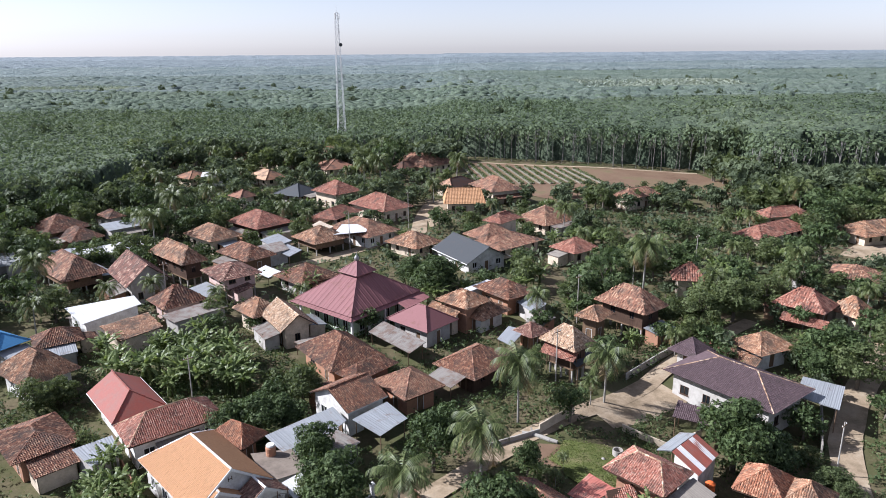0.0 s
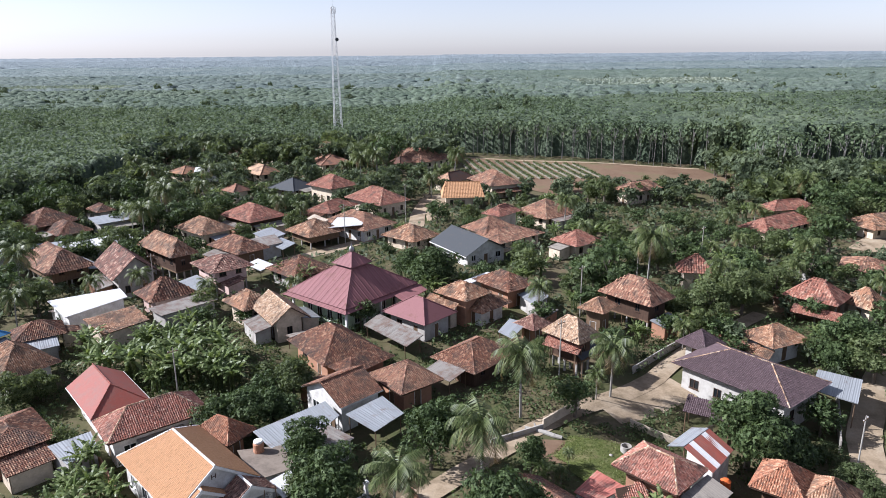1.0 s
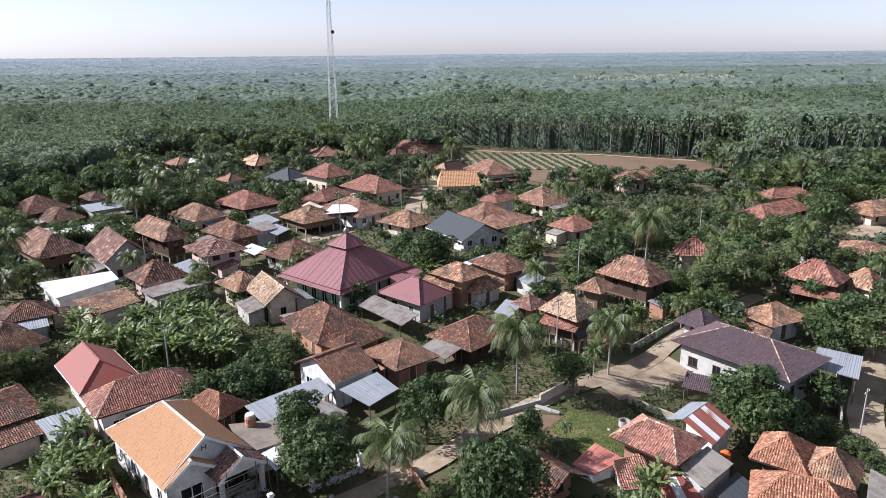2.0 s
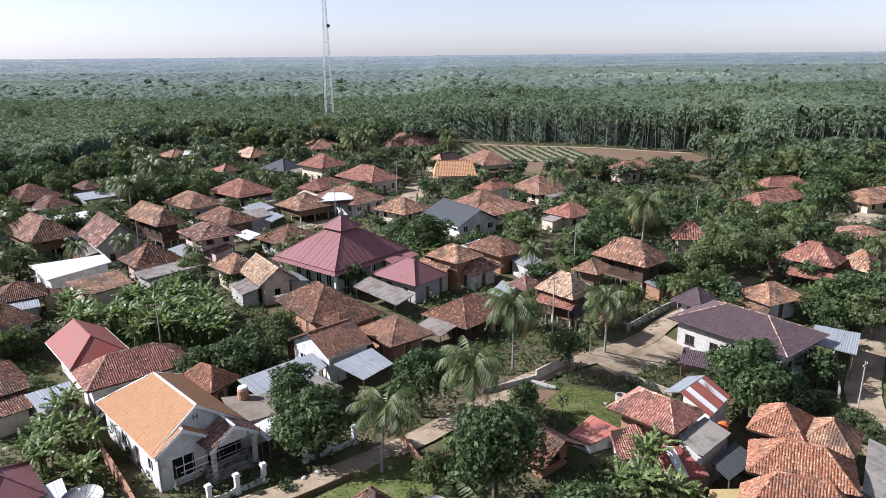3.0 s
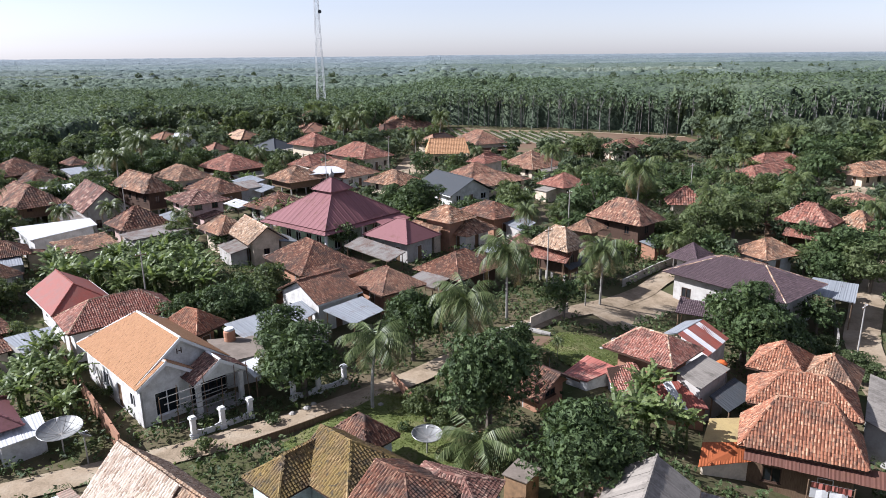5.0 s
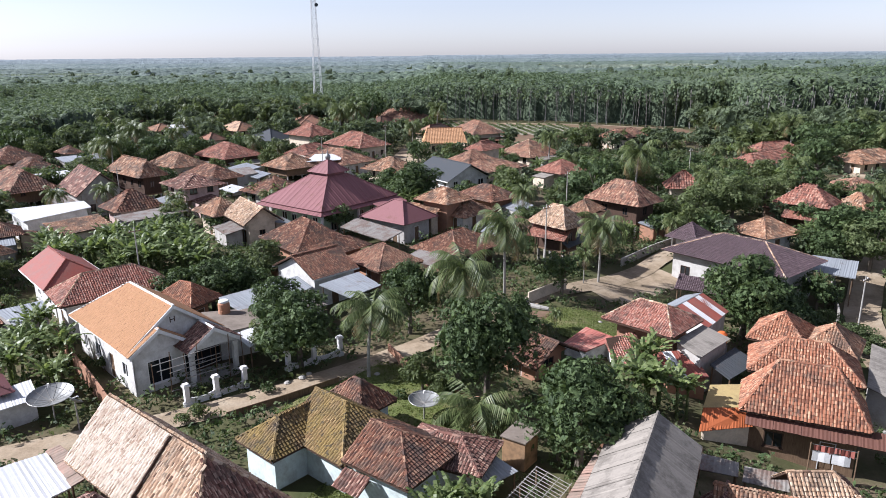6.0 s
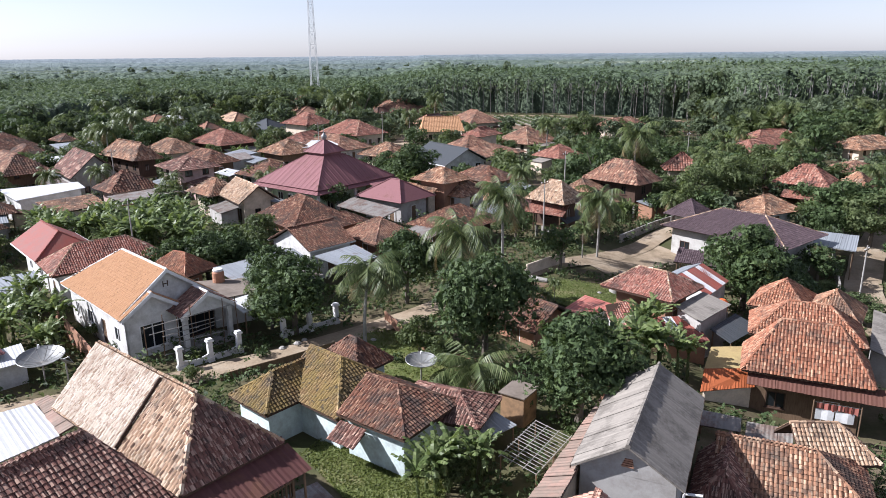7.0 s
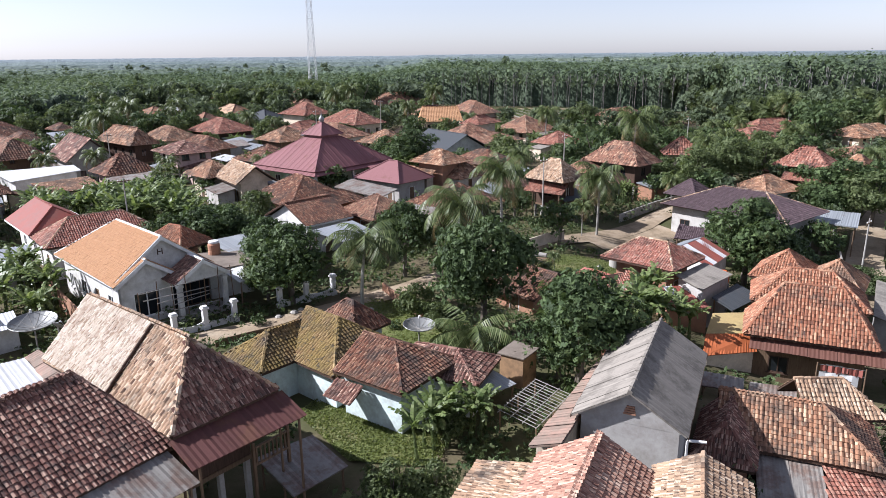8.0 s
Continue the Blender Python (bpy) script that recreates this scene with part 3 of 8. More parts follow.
def lay_roof(root, faces, caps, mat, cover, seed=1, cap_mat=None, singles=0, end_mat=None):
    """A roof part with its slabs, and on it the covering: tiles, sheets or plain."""
    g = Geo()
    for f in faces:
        g.slab(f, 0.07)
    roof = part("roof", g, DARKWOOD if cover in ("near", "mid", "far") else mat, root)
    if cover in ("near", "mid", "far"):
        poses = []
        for k, f in enumerate(faces):
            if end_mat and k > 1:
                tagged(part("tiling", joined_tiles(tiles_on(f, seed * 10 + k), 4), end_mat, roof, "hip end tiles, darkened in colour"), kind="stuff")
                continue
            poses += tiles_on(f, seed * 10 + k, 1.9 if cover == "far" else 1.0)
        n = 4 if cover == "near" else 2
        if singles:
            w = root.matrix_world
            poses.sort(key=lambda m: (w @ m.translation).y + 0.3 * abs((w @ m.translation).x))
            key = (n, mat.name)
            if key not in TILE_ME:
                TILE_ME[key] = TILE[n].mesh("tile", mat)
            for m in poses[:singles]:
                ob = new("tile", TILE_ME[key])
                ob.parent = roof
                ob.matrix_basis = m
            poses = poses[singles:]
        if poses:
            tagged(part("tiling", joined_tiles(poses, n), mat, roof), kind="stuff")
    elif cover == "sheet":
        for f in faces:
            lay_sheets(roof, f, mat, seed)
    if caps and singles:
        for p, q in caps:
            p, q = Vector(p), Vector(q)
            n = max(1, int((q - p).length / 0.4))
            for i in range(n):
                c = Geo()
                cap_line(c, p.lerp(q, i / n), p.lerp(q, (i + 1.06) / n), 0.11, 9)
                part("cap_tile", c, cap_mat or mat, roof)
    elif caps:
        c = Geo()
        for p, q in caps:
            cap_line(c, p, q, 0.11 if cover != "plain" else 0.09)
        tagged(part("ridge_capping", c, cap_mat or mat, roof), kind="stuff")
    return roof


def lay_sheets(roof, poly, mat, seed, width=0.85):
    """Ribbed sheets side by side over one four-sided roof face."""
    rnd = random.Random(seed)
    a, b, c, d = (Vector(p) for p in poly[:4]) if len(poly) > 3 else (Vector(poly[0]), Vector(poly[1]), Vector(poly[2]), Vector(poly[2]))
    nrm = (b - a).cross(d - a).normalized()
    n = max(1, round((b - a).length / width))
    for i in range(n):
        g = Geo()
        k = 7
        rib = 0.007 if mat is GREYSHEET else 0.022
        lift = nrm * (0.012 + 0.012 * (i % 2) + rnd.uniform(0, 0.006))
        over = rnd.uniform(0.0, 0.06)
        for s in range(k):
            s0, s1 = (i + s / k) / n, (i + (s + 1) / k) / n
            h0, h1 = (rib if s % 2 else 0.0), (0.0 if s % 2 else rib)
            p0, p1, q0, q1 = a.lerp(b, s0), a.lerp(b, s1), d.lerp(c, s0), d.lerp(c, s1)
            o0, o1 = (p0 - q0).normalized() * over if (p0 - q0).length > 0.01 else Vector(), (p1 - q1).normalized() * over if (p1 - q1).length > 0.01 else Vector()
            g.face(p0 + o0 + nrm * h0 + lift, p1 + o1 + nrm * h1 + lift, q1 + nrm * h1 + lift, q0 + nrm * h0 + lift)
        part("sheet", g, WHITESHEET if mat is REDSHEET and i % 3 == 1 else mat, roof)


def lay_ribbed(roof, poly, mat, width):
    """Ribbed sheets laid straight up a roof face that narrows towards its top."""
    a, b, c, d = (Vector(p) for p in poly)
    e1 = (b - a).normalized()
    nrm = (b - a).cross(d - a).normalized()
    e2 = nrm.cross(e1)
    L, H, u1, u2 = (b - a).length, (d - a).dot(e2), (d - a).dot(e1), (c - a).dot(e1)
    n, k = max(1, round(L / width)), 6
    at = lambda u, v, h: a + e1 * u + e2 * v + nrm * h
    top = lambda u: max(0.0, min(H, H * u / max(u1, 1e-3), H * (L - u) / max(L - u2, 1e-3)))
    for i in range(n):
        g = Geo()
        lift = 0.012 + 0.012 * (i % 2)
        for s in range(k):
            ua, ub = L * (i + s / k) / n, L * (i + (s + 1) / k) / n
            ha, hb = (0.035 if s == 0 else 0.0) + lift, (0.035 if s == k - 1 else 0.0) + lift
            g.face(at(ua, -0.05, ha), at(ub, -0.05, hb), at(ub, top(ub), hb), at(ua, top(ua), ha))
        part("sheet", g, mat, roof)


def window_part(parent, m, w, h, frame_mat=TRIM):
    """A window set in its opening: frame of bars, mullion and dark pane."""
    g = Geo()
    t = 0.07
    for x0, x1, z0, z1 in ((-w / 2, w / 2, 0, t), (-w / 2, w / 2, h - t, h), (-w / 2, -w / 2 + t, t, h - t), (w / 2 - t, w / 2, t, h - t), (-t / 2, t / 2, t, h - t)):
        g.box(x0, x1, -0.05, 0.07, z0, z1, m)
    win = part("window", g, frame_mat, parent)
    g = Geo()
    g.box(-w / 2 + t, w / 2 - t, 0.0, 0.02, t, h - t, m)
    part("pane", g, GLASS, win)
    g = Geo()
    g.box(-w / 2 - 0.08, w / 2 + 0.08, -0.14, 0.0, -0.07, -0.005, m)
    part("sill", g, frame_mat, win)


def door_part(parent, m, w, h, mat=WOOD):
    g = Geo()
    g.box(-w / 2 + 0.05, w / 2 - 0.05, 0.02, 0.06, 0.0, h - 0.05, m)
    for z0, z1 in ((0.15, 0.9), (1.05, h - 0.25)):
        for x0, x1 in ((-w / 2 + 0.15, -0.05), (0.05, w / 2 - 0.15)):
            g.box(x0, x1, -0.0, 0.02, z0, z1, m)
    d = part("door", g, mat, parent)
    g = Geo()
    g.box(-w / 2, -w / 2 + 0.05, -0.04, 0.08, 0, h, m)
    g.box(w / 2 - 0.05, w / 2, -0.04, 0.08, 0, h, m)
    g.box(-w / 2 + 0.05, w / 2 - 0.05, -0.04, 0.08, h - 0.05, h, m)
    part("frame", g, TRIM, d)


def wall_run(g, root, m, length, z0, z1, holes, thick=0.15, frame_mat=TRIM):
    """One wall along local x with openings cut through: holes are (kind, centre, width, sill, height)."""
    x = -length / 2
    for kind, c, w, sill, h in sorted(holes, key=lambda o: o[1]):
        if h + sill > z1 - 0.05:
            h = z1 - 0.08 - sill
        if h < 0.4:
            continue
        g.box(x, c - w / 2, 0, thick, z0, z1, m)
        if sill > z0 + 0.01:
            g.box(c - w / 2, c + w / 2, 0, thick, z0, sill, m)
        g.box(c - w / 2, c + w / 2, 0, thick, sill + h, z1, m)
        if kind == "window":
            window_part(root, m @ pose(c, 0.04, sill), w, h, frame_mat)
        else:
            door_part(root, m @ pose(c, 0.04, sill), w, h)
        x = c + w / 2
    g.box(x, length / 2, 0, thick, z0, z1, m)


def house_walls(root, wx, wy, top, mat, floor=0.0, seed=1, gables=(), holes=True):
    """Four walls with a door and windows; floor above nought stands them on posts."""
    rnd = random.Random(seed)
    g = Geo()
    for k, (l, off) in enumerate(((wx, wy / 2), (wy - 0.3, wx / 2), (wx, wy / 2), (wy - 0.3, wx / 2))):
        hs = []
        if holes:
            n = max(1, int(l / 2.6))
            for i in range(n):
                c = (i + 0.5) / n * l - l / 2
                if k in (0, 3) and i == n // 2 and floor == 0:
                    hs.append(("door", c, 0.95, floor, 2.05))
                else:
                    hs.append(("window", c, rnd.choice((0.8, 1.0, 1.2)), floor + 0.95, 1.15))
        wall_run(g, root, pose(0, 0, 0, 0, 0, 90 * k) @ pose(0, -off, 0), l, floor - (0.4 if floor == 0 else 0.0), top, hs, 0.15, TRIM if mat in (WHITE, TEAL) else DARKWOOD)
    for tri in gables:
        g.slab(tri, 0.15)
    wall = part("wall", g, mat, root)
    if floor:
        g = Geo()
        g.box(-wx / 2 - 0.05, wx / 2 + 0.05, -wy / 2 - 0.05, wy / 2 + 0.05, floor - 0.2, floor)
        part("floor_deck", g, WOOD, root)
        nx, ny = max(2, int(wx / 2.4)), max(2, int(wy / 2.4))
        for i in range(nx + 1):
            for j in range(ny + 1):
                g = Geo()
                px, py = -wx / 2 + 0.15 + (wx - 0.3) * i / nx, -wy / 2 + 0.15 + (wy - 0.3) * j / ny
                g.box(px - 0.11, px + 0.11, py - 0.11, py + 0.11, -0.5, floor - 0.2)
                part("post", g, CONCRETE, root)
    return wall


COUNT = [0]
FOOT = []  # footprints of all that is built: x, y, yaw, length, width


def house(label, x, y, yaw, lx, ly, ze, zr, mat, wall=WHITE, kind="hip", axis=None, ridge=None, cover="mid", floor=0.0, inset=0.95, cap_mat=None, singles=0, holes=True, end_mat=None, category="house", group="village houses"):
    """A house: roof rectangle lx by ly at yaw, eave and ridge heights above sea level of the plan."""
    COUNT[0] += 1
    FOOT.append((x, y, yaw, lx, ly))
    z0 = ground(x, y)
    if cover == "mid" and y > 97:
        cover = "far"
    root = thing("house", x, y, z0, yaw, label, category, group)
    axis = axis or ("x" if lx >= ly else "y")
    he, hr = ze - z0, zr - z0
    faces, caps, tris = roof_faces(kind, lx, ly, he, hr, axis, ridge)
    lay_roof(root, faces, caps, mat, cover, COUNT[0], cap_mat, singles, end_mat)
    pitch = (hr - he) / ((ly if axis == "x" else lx) / 2)
    gab = []
    for t in tris:
        c = Vector((t[0][0] + t[1][0], t[0][1] + t[1][1], 0)) / 2
        inw = -c.normalized() * inset
        up = Vector((0, 0, -0.12))
        a, b, s = (Vector(p) + inw + up for p in t)
        gab.append([a.lerp(b, 0.04), b.lerp(a, 0.04), s])
    house_walls(root, lx - 2 * inset, ly - 2 * inset, he - 0.1 + (0.0 if kind in ("gable", "half") else min(0.25, pitch * inset * 0.6)), wall, floor, COUNT[0], gab, holes)
    if kind in ("gable", "half") or cover == "near":
        g = Geo()
        for f in faces:
            p, q = Vector(f[0]), Vector(f[1])
            d = (q - p).normalized()
            o = d.cross(Vector((0, 0, 1))) * 0.015
            dn = Vector((0, 0, -0.16))
            g.slab([p + o, q + o, q + o + dn, p + o + dn], 0.03)
        part("fascia", g, TRIM if kind in ("gable", "half") and wall is WHITE else DARKWOOD, root)
    return root


def leanto(label, corners, mat, name="shed_roof", category="shed", cover="sheet", posts=True, wall=None):
    """A single sheet roof over four corners (eave edge first) on posts that reach the ground."""
    c = sum((Vector(p) for p in corners), Vector()) / 4
    z0 = ground(c.x, c.y)
    root = thing(name, c.x, c.y, z0, 0, label, category, "sheet roofs")
    o = Vector((c.x, c.y, z0))
    a, b = Vector(corners[1]) - Vector(corners[0]), Vector(corners[3]) - Vector(corners[0])
    FOOT.append((c.x, c.y, math.degrees(math.atan2(a.y, a.x)), a.length, b.length))
    f = [Vector(p) - o for p in corners]
    if (f[1] - f[0]).cross(f[2] - f[0]).z < 0:
        f = [f[1], f[0], f[3], f[2]]
    lay_roof(root, [f], [], mat, cover, COUNT[0] + 7)
    COUNT[0] += 1
    mid = sum(f, Vector()) / 4
    q = [p.lerp(mid, 0.12) for p in f]
    if wall:
        for i in range(4):
            a, b = q[i], q[(i + 1) % 4]
            g = Geo()
            d = (b - a).normalized()
            n = Vector((d.y, -d.x, 0)).normalized() * -0.1
            lo_a, lo_b = Vector((a.x, a.y, -0.5)), Vector((b.x, b.y, -0.5))
            dn = Vector((0, 0, -0.12))
            g.slab([lo_a, lo_b, b + dn, a + dn], 0.1)
            part("wall", g, wall, root)
    elif posts:
        for p in q:
            g = Geo()
            g.rod((p.x, p.y, -0.5), (p.x, p.y, p.z - 0.08), 0.06)
            part("post", g, WOOD, root)
    return root

# ---- the village ----
house("two-storey grey house with a dark brown tiled roof", -53.27, 114.66, 38.6, 7.35, 12.21, 3.70, 6.83, CLAY_BROWN, GREYWALL, kind='gable')
house("small stilt house with an orange-brown tiled hip roof", -48.83, 121.46, 46.3, 4.77, 13.40, 5.11, 7.48, CLAY_TAN, DARKWOOD, floor=2.2)
house("house with a pale tan tiled hip roof", -49.67, 143.98, 48.2, 7.74, 10.98, 3.13, 5.41, CLAY_TAN, CREAM)
house("house with a dark reddish tiled hip roof", -38.83, 130.26, 47.6, 6.87, 10.72, 2.90, 4.97, CLAY_DARK, WOOD)
house("pinkish two-storey house with a brown tiled hip roof", -36.86, 113.82, 41.1, 7.33, 8.41, 4.41, 5.99, CLAY_BROWN, PINKWALL, floor=2.4)
house("low house with a dark red tiled hip roof", -42.76, 104.09, 44.3, 7.00, 6.54, 2.93, 5.41, CLAY_DARK, PINKWALL)
house("stilt house with a red tiled hip roof and pale ridges", -42.18, 154.07, 47.7, 9.65, 12.14, 3.46, 6.12, CLAY_RUST, DARKWOOD, floor=2.2)
house("large house with an orange and faded pink tiled roof", -67.53, 119.28, 47.0, 7.71, 14.71, 3.45, 6.31, CLAY_MUTED, WOOD, floor=1.8)
house("house with a dark brown tiled hip roof", -86.45, 150.91, 52.7, 10.09, 9.95, 3.30, 6.29, CLAY_DARK, WOOD)
house("low house with a dark brown tiled roof beside a zinc shed", -80.27, 146.91, 47.8, 7.06, 9.92, 2.30, 4.32, CLAY_DARK, GREYWALL)
house("grey rendered house with a maroon sheet hip roof", -3.38, 94.93, 48.3, 6.81, 8.40, 2.93, 5.16, MAROON, GREYWALL, cover='plain')
house("house with a rusty tan tiled hip roof", 2.84, 98.98, 45.5, 5.53, 6.33, 4.38, 6.05, CLAY_TAN, BRICKWALL)
house("house with a mottled brown tiled hip roof", 9.83, 107.30, 37.9, 6.55, 8.27, 3.10, 4.82, CLAY_DARK, BRICKWALL)
house("low porch wing with a rusty tan tiled roof", 5.98, 99.14, 45.4, 6.67, 4.98, 2.44, 3.94, CLAY_TAN, WHITE)
house("stilt house with a pale straw-coloured tiled hip roof", 15.80, 82.62, 40.6, 4.34, 5.81, 4.68, 6.88, CLAY_PALE, DARKWOOD, floor=1.8)
house("house with a rusty red tiled hip roof", 27.90, 97.71, 40.6, 5.96, 8.91, 4.26, 6.88, CLAY_MUTED, DARKWOOD, floor=2.0)
house("house with a red tiled hip roof among trees", 42.04, 113.43, -10.8, 5.56, 4.70, 3.00, 5.35, CLAY_RUST, CREAM)
house("house with a tan tiled hip roof behind palms", 21.78, 94.59, 50.8, 4.67, 3.99, 3.58, 4.92, CLAY_TAN, WOOD)
house("house with a red tiled hip roof and dark open porch", 55.46, 100.14, 44.1, 6.00, 7.47, 2.93, 5.41, CLAY_RUST, WOOD)
house("cream house with a faded red tiled roof", 74.59, 119.66, 55.4, 8.43, 7.78, 1.22, 2.81, CLAY_MUTED, CREAM)
house("small house with a tan tiled pyramid roof", 62.28, 99.12, 24.8, 4.46, 5.20, 2.00, 4.40, CLAY_TAN, CREAM)
house("house with a bright tan tiled hip roof", 42.99, 86.81, 23.9, 6.65, 5.73, 2.13, 3.93, CLAY_TAN, WHITE)
house("large white house with a purple-brown tiled hip roof", 35.43, 76.62, 37.5, 9.38, 14.28, 2.12, 4.14, PURPLE, OFFWHITE, cap_mat=CLAY_PALE)
house("house with a red tiled hip roof and pale ridges", 19.13, 57.27, 43.5, 5.4, 6.35, 2.5, 3.95, CLAY_RED, BRICKWALL, ridge=2.4, cover="near", cap_mat=CLAY_PALE)
house("house with a rusty orange tiled hip roof", -4.41, 75.06, 39.1, 5.79, 6.55, 2.71, 4.48, CLAY_MUTED, BRICKWALL, cover='near')
house("house with a dark mottled tiled hip roof", -14.08, 84.77, 37.0, 7.93, 9.95, 2.48, 5.14, CLAY_DARK, BRICKWALL)
house("wing with a dark mottled tiled hip roof", -9.65, 78.13, 48.8, 7.04, 3.69, 3.21, 4.32, CLAY_DARK, BRICKWALL)
house("wooden house with a brown mottled tiled hip roof", 3.92, 81.83, 46.9, 8.71, 7.13, 2.30, 4.31, CLAY_DARK, DARKWOOD)
house("house with a plain faded red sheet roof", -36.05, 70.57, 131, 9.45, 6.0, 3.2, 5.05, REDSHEET, WHITE, cover="plain", kind="half", axis="x")
house("long house with a mottled red tiled hip roof", -29.46, 65.9, 39, 9.8, 5.4, 3.15, 5.0, CLAY_RED, WHITE, cover="near", inset=0.6, cap_mat=CLAY_PALE)
house("low wing with an orange tiled hip roof", -21.54, 63.52, 59.9, 3.65, 5.03, 2.85, 4.35, CLAY, BRICKWALL, cover='near')
house("house with a red tiled hip roof and pale ridges", -16.09, 172.07, 43.1, 9.72, 14.32, 3.19, 6.01, CLAY_RUST, CREAM, cap_mat=CLAY_PALE)
house("house with a red tiled roof beside the road", -26.35, 166.14, 63.7, 11.67, 7.05, 2.30, 4.14, CLAY_RUST, PINKWALL)
house("white house with a tan tiled hip roof and arched porch", -18.15, 149.59, 48.5, 9.75, 13.74, 2.67, 5.16, CLAY_MUTED, WHITE)
house("house with a tan tiled pyramid roof beside the road", -26.41, 142.60, 42.4, 8.73, 9.02, 2.74, 5.26, CLAY_TAN, WOOD, floor=1.5)
house("tall house with a steep red tiled roof", -29.32, 186.03, 46.7, 9.22, 10.65, 4.22, 6.98, CLAY_RUST, CREAM)
house("house with a pale orange tiled hip roof", -40.29, 253.22, 49.0, 12.61, 16.84, 3.61, 7.40, CLAY_MUTED, CREAM)
house("house with a rusty orange tiled hip roof", -7.74, 242.55, 46.2, 15.87, 17.51, 2.73, 7.49, CLAY_MUTED, CREAM)
house("low house with a tan tiled roof beside trees", -6.49, 139.84, 48.3, 7.91, 9.10, 2.30, 4.58, CLAY_TAN, CREAM)
house("house with a red tiled roof stepped in two wings", 9.83, 142.62, 35.3, 8.82, 7.90, 2.99, 5.36, CLAY_MUTED, CREAM)
house("low wing with a red tiled roof", 12.82, 139.66, 40.5, 13.54, 9.23, 2.30, 3.82, CLAY_MUTED, CREAM)
house("house with a red tiled roof", 12.85, 149.11, 49.1, 7.99, 4.98, 4.81, 6.30, CLAY_RUST, CREAM)
house("house with a rusty red tiled roof and pale ridge", 23.95, 160.45, 39.5, 10.88, 10.52, 2.05, 5.20, CLAY_MUTED, CREAM, cap_mat=CLAY_PALE)
house("white gabled house with a dark sheet roof", 5.16, 131.70, 31.1, 10.12, 13.06, 2.30, 4.93, DARKSHEET, WHITE, cover='plain', kind='gable')
house("small house with a red tiled roof among trees", 26.27, 134.49, 37.1, 7.41, 6.93, 2.35, 4.43, CLAY_RUST, CREAM)
house("house with a dark blue-grey sheet hip roof", -41.39, 193.14, 57.7, 9.85, 10.03, 2.30, 4.89, DARKSHEET, GREYWALL, cover='plain')
house("house with a red tiled roof in two steps", 83.05, 166.24, 15.6, 12.76, 5.92, 1.48, 3.25, CLAY_RUST, CREAM)
house("low wing with a red tiled roof", 73.67, 151.16, 32.7, 18.10, 7.04, 1.05, 3.16, CLAY_RUST, CREAM)
house("house with pale tan stepped tiled roofs", 97.22, 151.90, 18.4, 14.82, 9.06, 0.88, 3.26, CLAY_TAN, CREAM)
house("small house with an orange tiled roof by the field", 51.71, 182.88, 31.8, 12.67, 6.39, 3.09, 5.01, CLAY_MUTED, CREAM)
house("house with a rusty orange tiled roof", 14.41, 192.70, 25.2, 9.75, 13.69, 3.60, 6.52, CLAY_MUTED, CREAM)
house("far house with a rusty tiled roof", -120.58, 240.28, 65.2, 8.36, 8.89, 2.50, 5.01, CLAY_MUTED, CREAM, cover='plain')
house("far house with a red tiled roof", -99.06, 255.05, 51.9, 11.73, 11.03, 2.30, 4.83, CLAY_RUST, CREAM, cover='plain')
house("far house with a red tiled roof", -59.53, 254.31, 43.6, 11.05, 14.99, 2.30, 4.84, CLAY_RUST, CREAM, cover='plain')
house("far house with a dark tiled roof", -75.87, 270.44, 56.4, 10.65, 9.04, 2.30, 4.73, CLAY_DARK, CREAM, cover='plain')
house("far house with a tan tiled roof", -56.52, 219.16, 45.4, 8.54, 12.01, 2.30, 4.68, CLAY_TAN, CREAM, cover='plain')
house("far house with a rusty tiled roof", -54.49, 184.35, 47.6, 5.64, 6.28, 3.30, 5.00, CLAY_MUTED, CREAM, cover='plain')
house("house with a dark brown tiled roof", -79.47, 161.23, 47.4, 4.17, 6.56, 3.45, 4.70, CLAY_DARK, GREYWALL)
house("far house with a tan roof", -80.71, 221.03, 53.3, 8.89, 8.61, 2.30, 4.14, CLAY_TAN, CREAM, cover='plain')
house("far house with an orange tiled roof", -13.16, 234.52, 46.8, 8.93, 6.47, 2.62, 4.56, CLAY_MUTED, CREAM, cover='plain')
house("far long house with a pale orange tiled roof", -37.82, 238.86, 28.1, 11.94, 13.96, 2.30, 4.97, CLAY_MUTED, CREAM, cover='plain')
house("far house with a brown tiled roof", 3.39, 201.64, 51.1, 12.67, 7.37, 2.64, 4.85, CLAY_DARK, CREAM, cover='plain')
house("house with an orange-tan tiled hip roof", -51.02, 78.92, 53.8, 6.80, 8.63, 3.07, 5.68, CLAY_TAN, WHITE)
house("house with a dark red tiled hip roof", -42.55, 63.43, 45.4, 6.36, 8.11, 2.74, 3.74, CLAY_DARK, BRICKWALL)
house("low house with a dark brown tiled roof", -54.10, 89.37, 34.1, 6.11, 5.26, 2.64, 4.22, CLAY_DARK, GREYWALL)
house("house with a bright blue sheet roof", -62.30, 88.32, 61.7, 4.95, 9.04, 2.95, 4.43, BLUESHEET, GREYWALL, cover='plain')
house("house with an orange-red tiled hip roof", 28.3, 50.1, -26, 7.5, 4.8, 1.4, 3.4, CLAY, DARKWOOD, cover="near")
house("tall wooden house with an orange-brown tiled hip roof", 25.4, 44.7, -26, 7.6, 4.5, 1.1, 4.1, CLAY, WOOD, axis="x", ridge=3.4, cover="near", singles=300, inset=0.6)
house("stilt house wing with a brown tiled hip roof", -14.9, 25.4, 54, 9.0, 7.9, 4.7, 7.1, CLAY_BROWN, WOOD, cover="near", floor=2.3, ridge=6.0, singles=300)
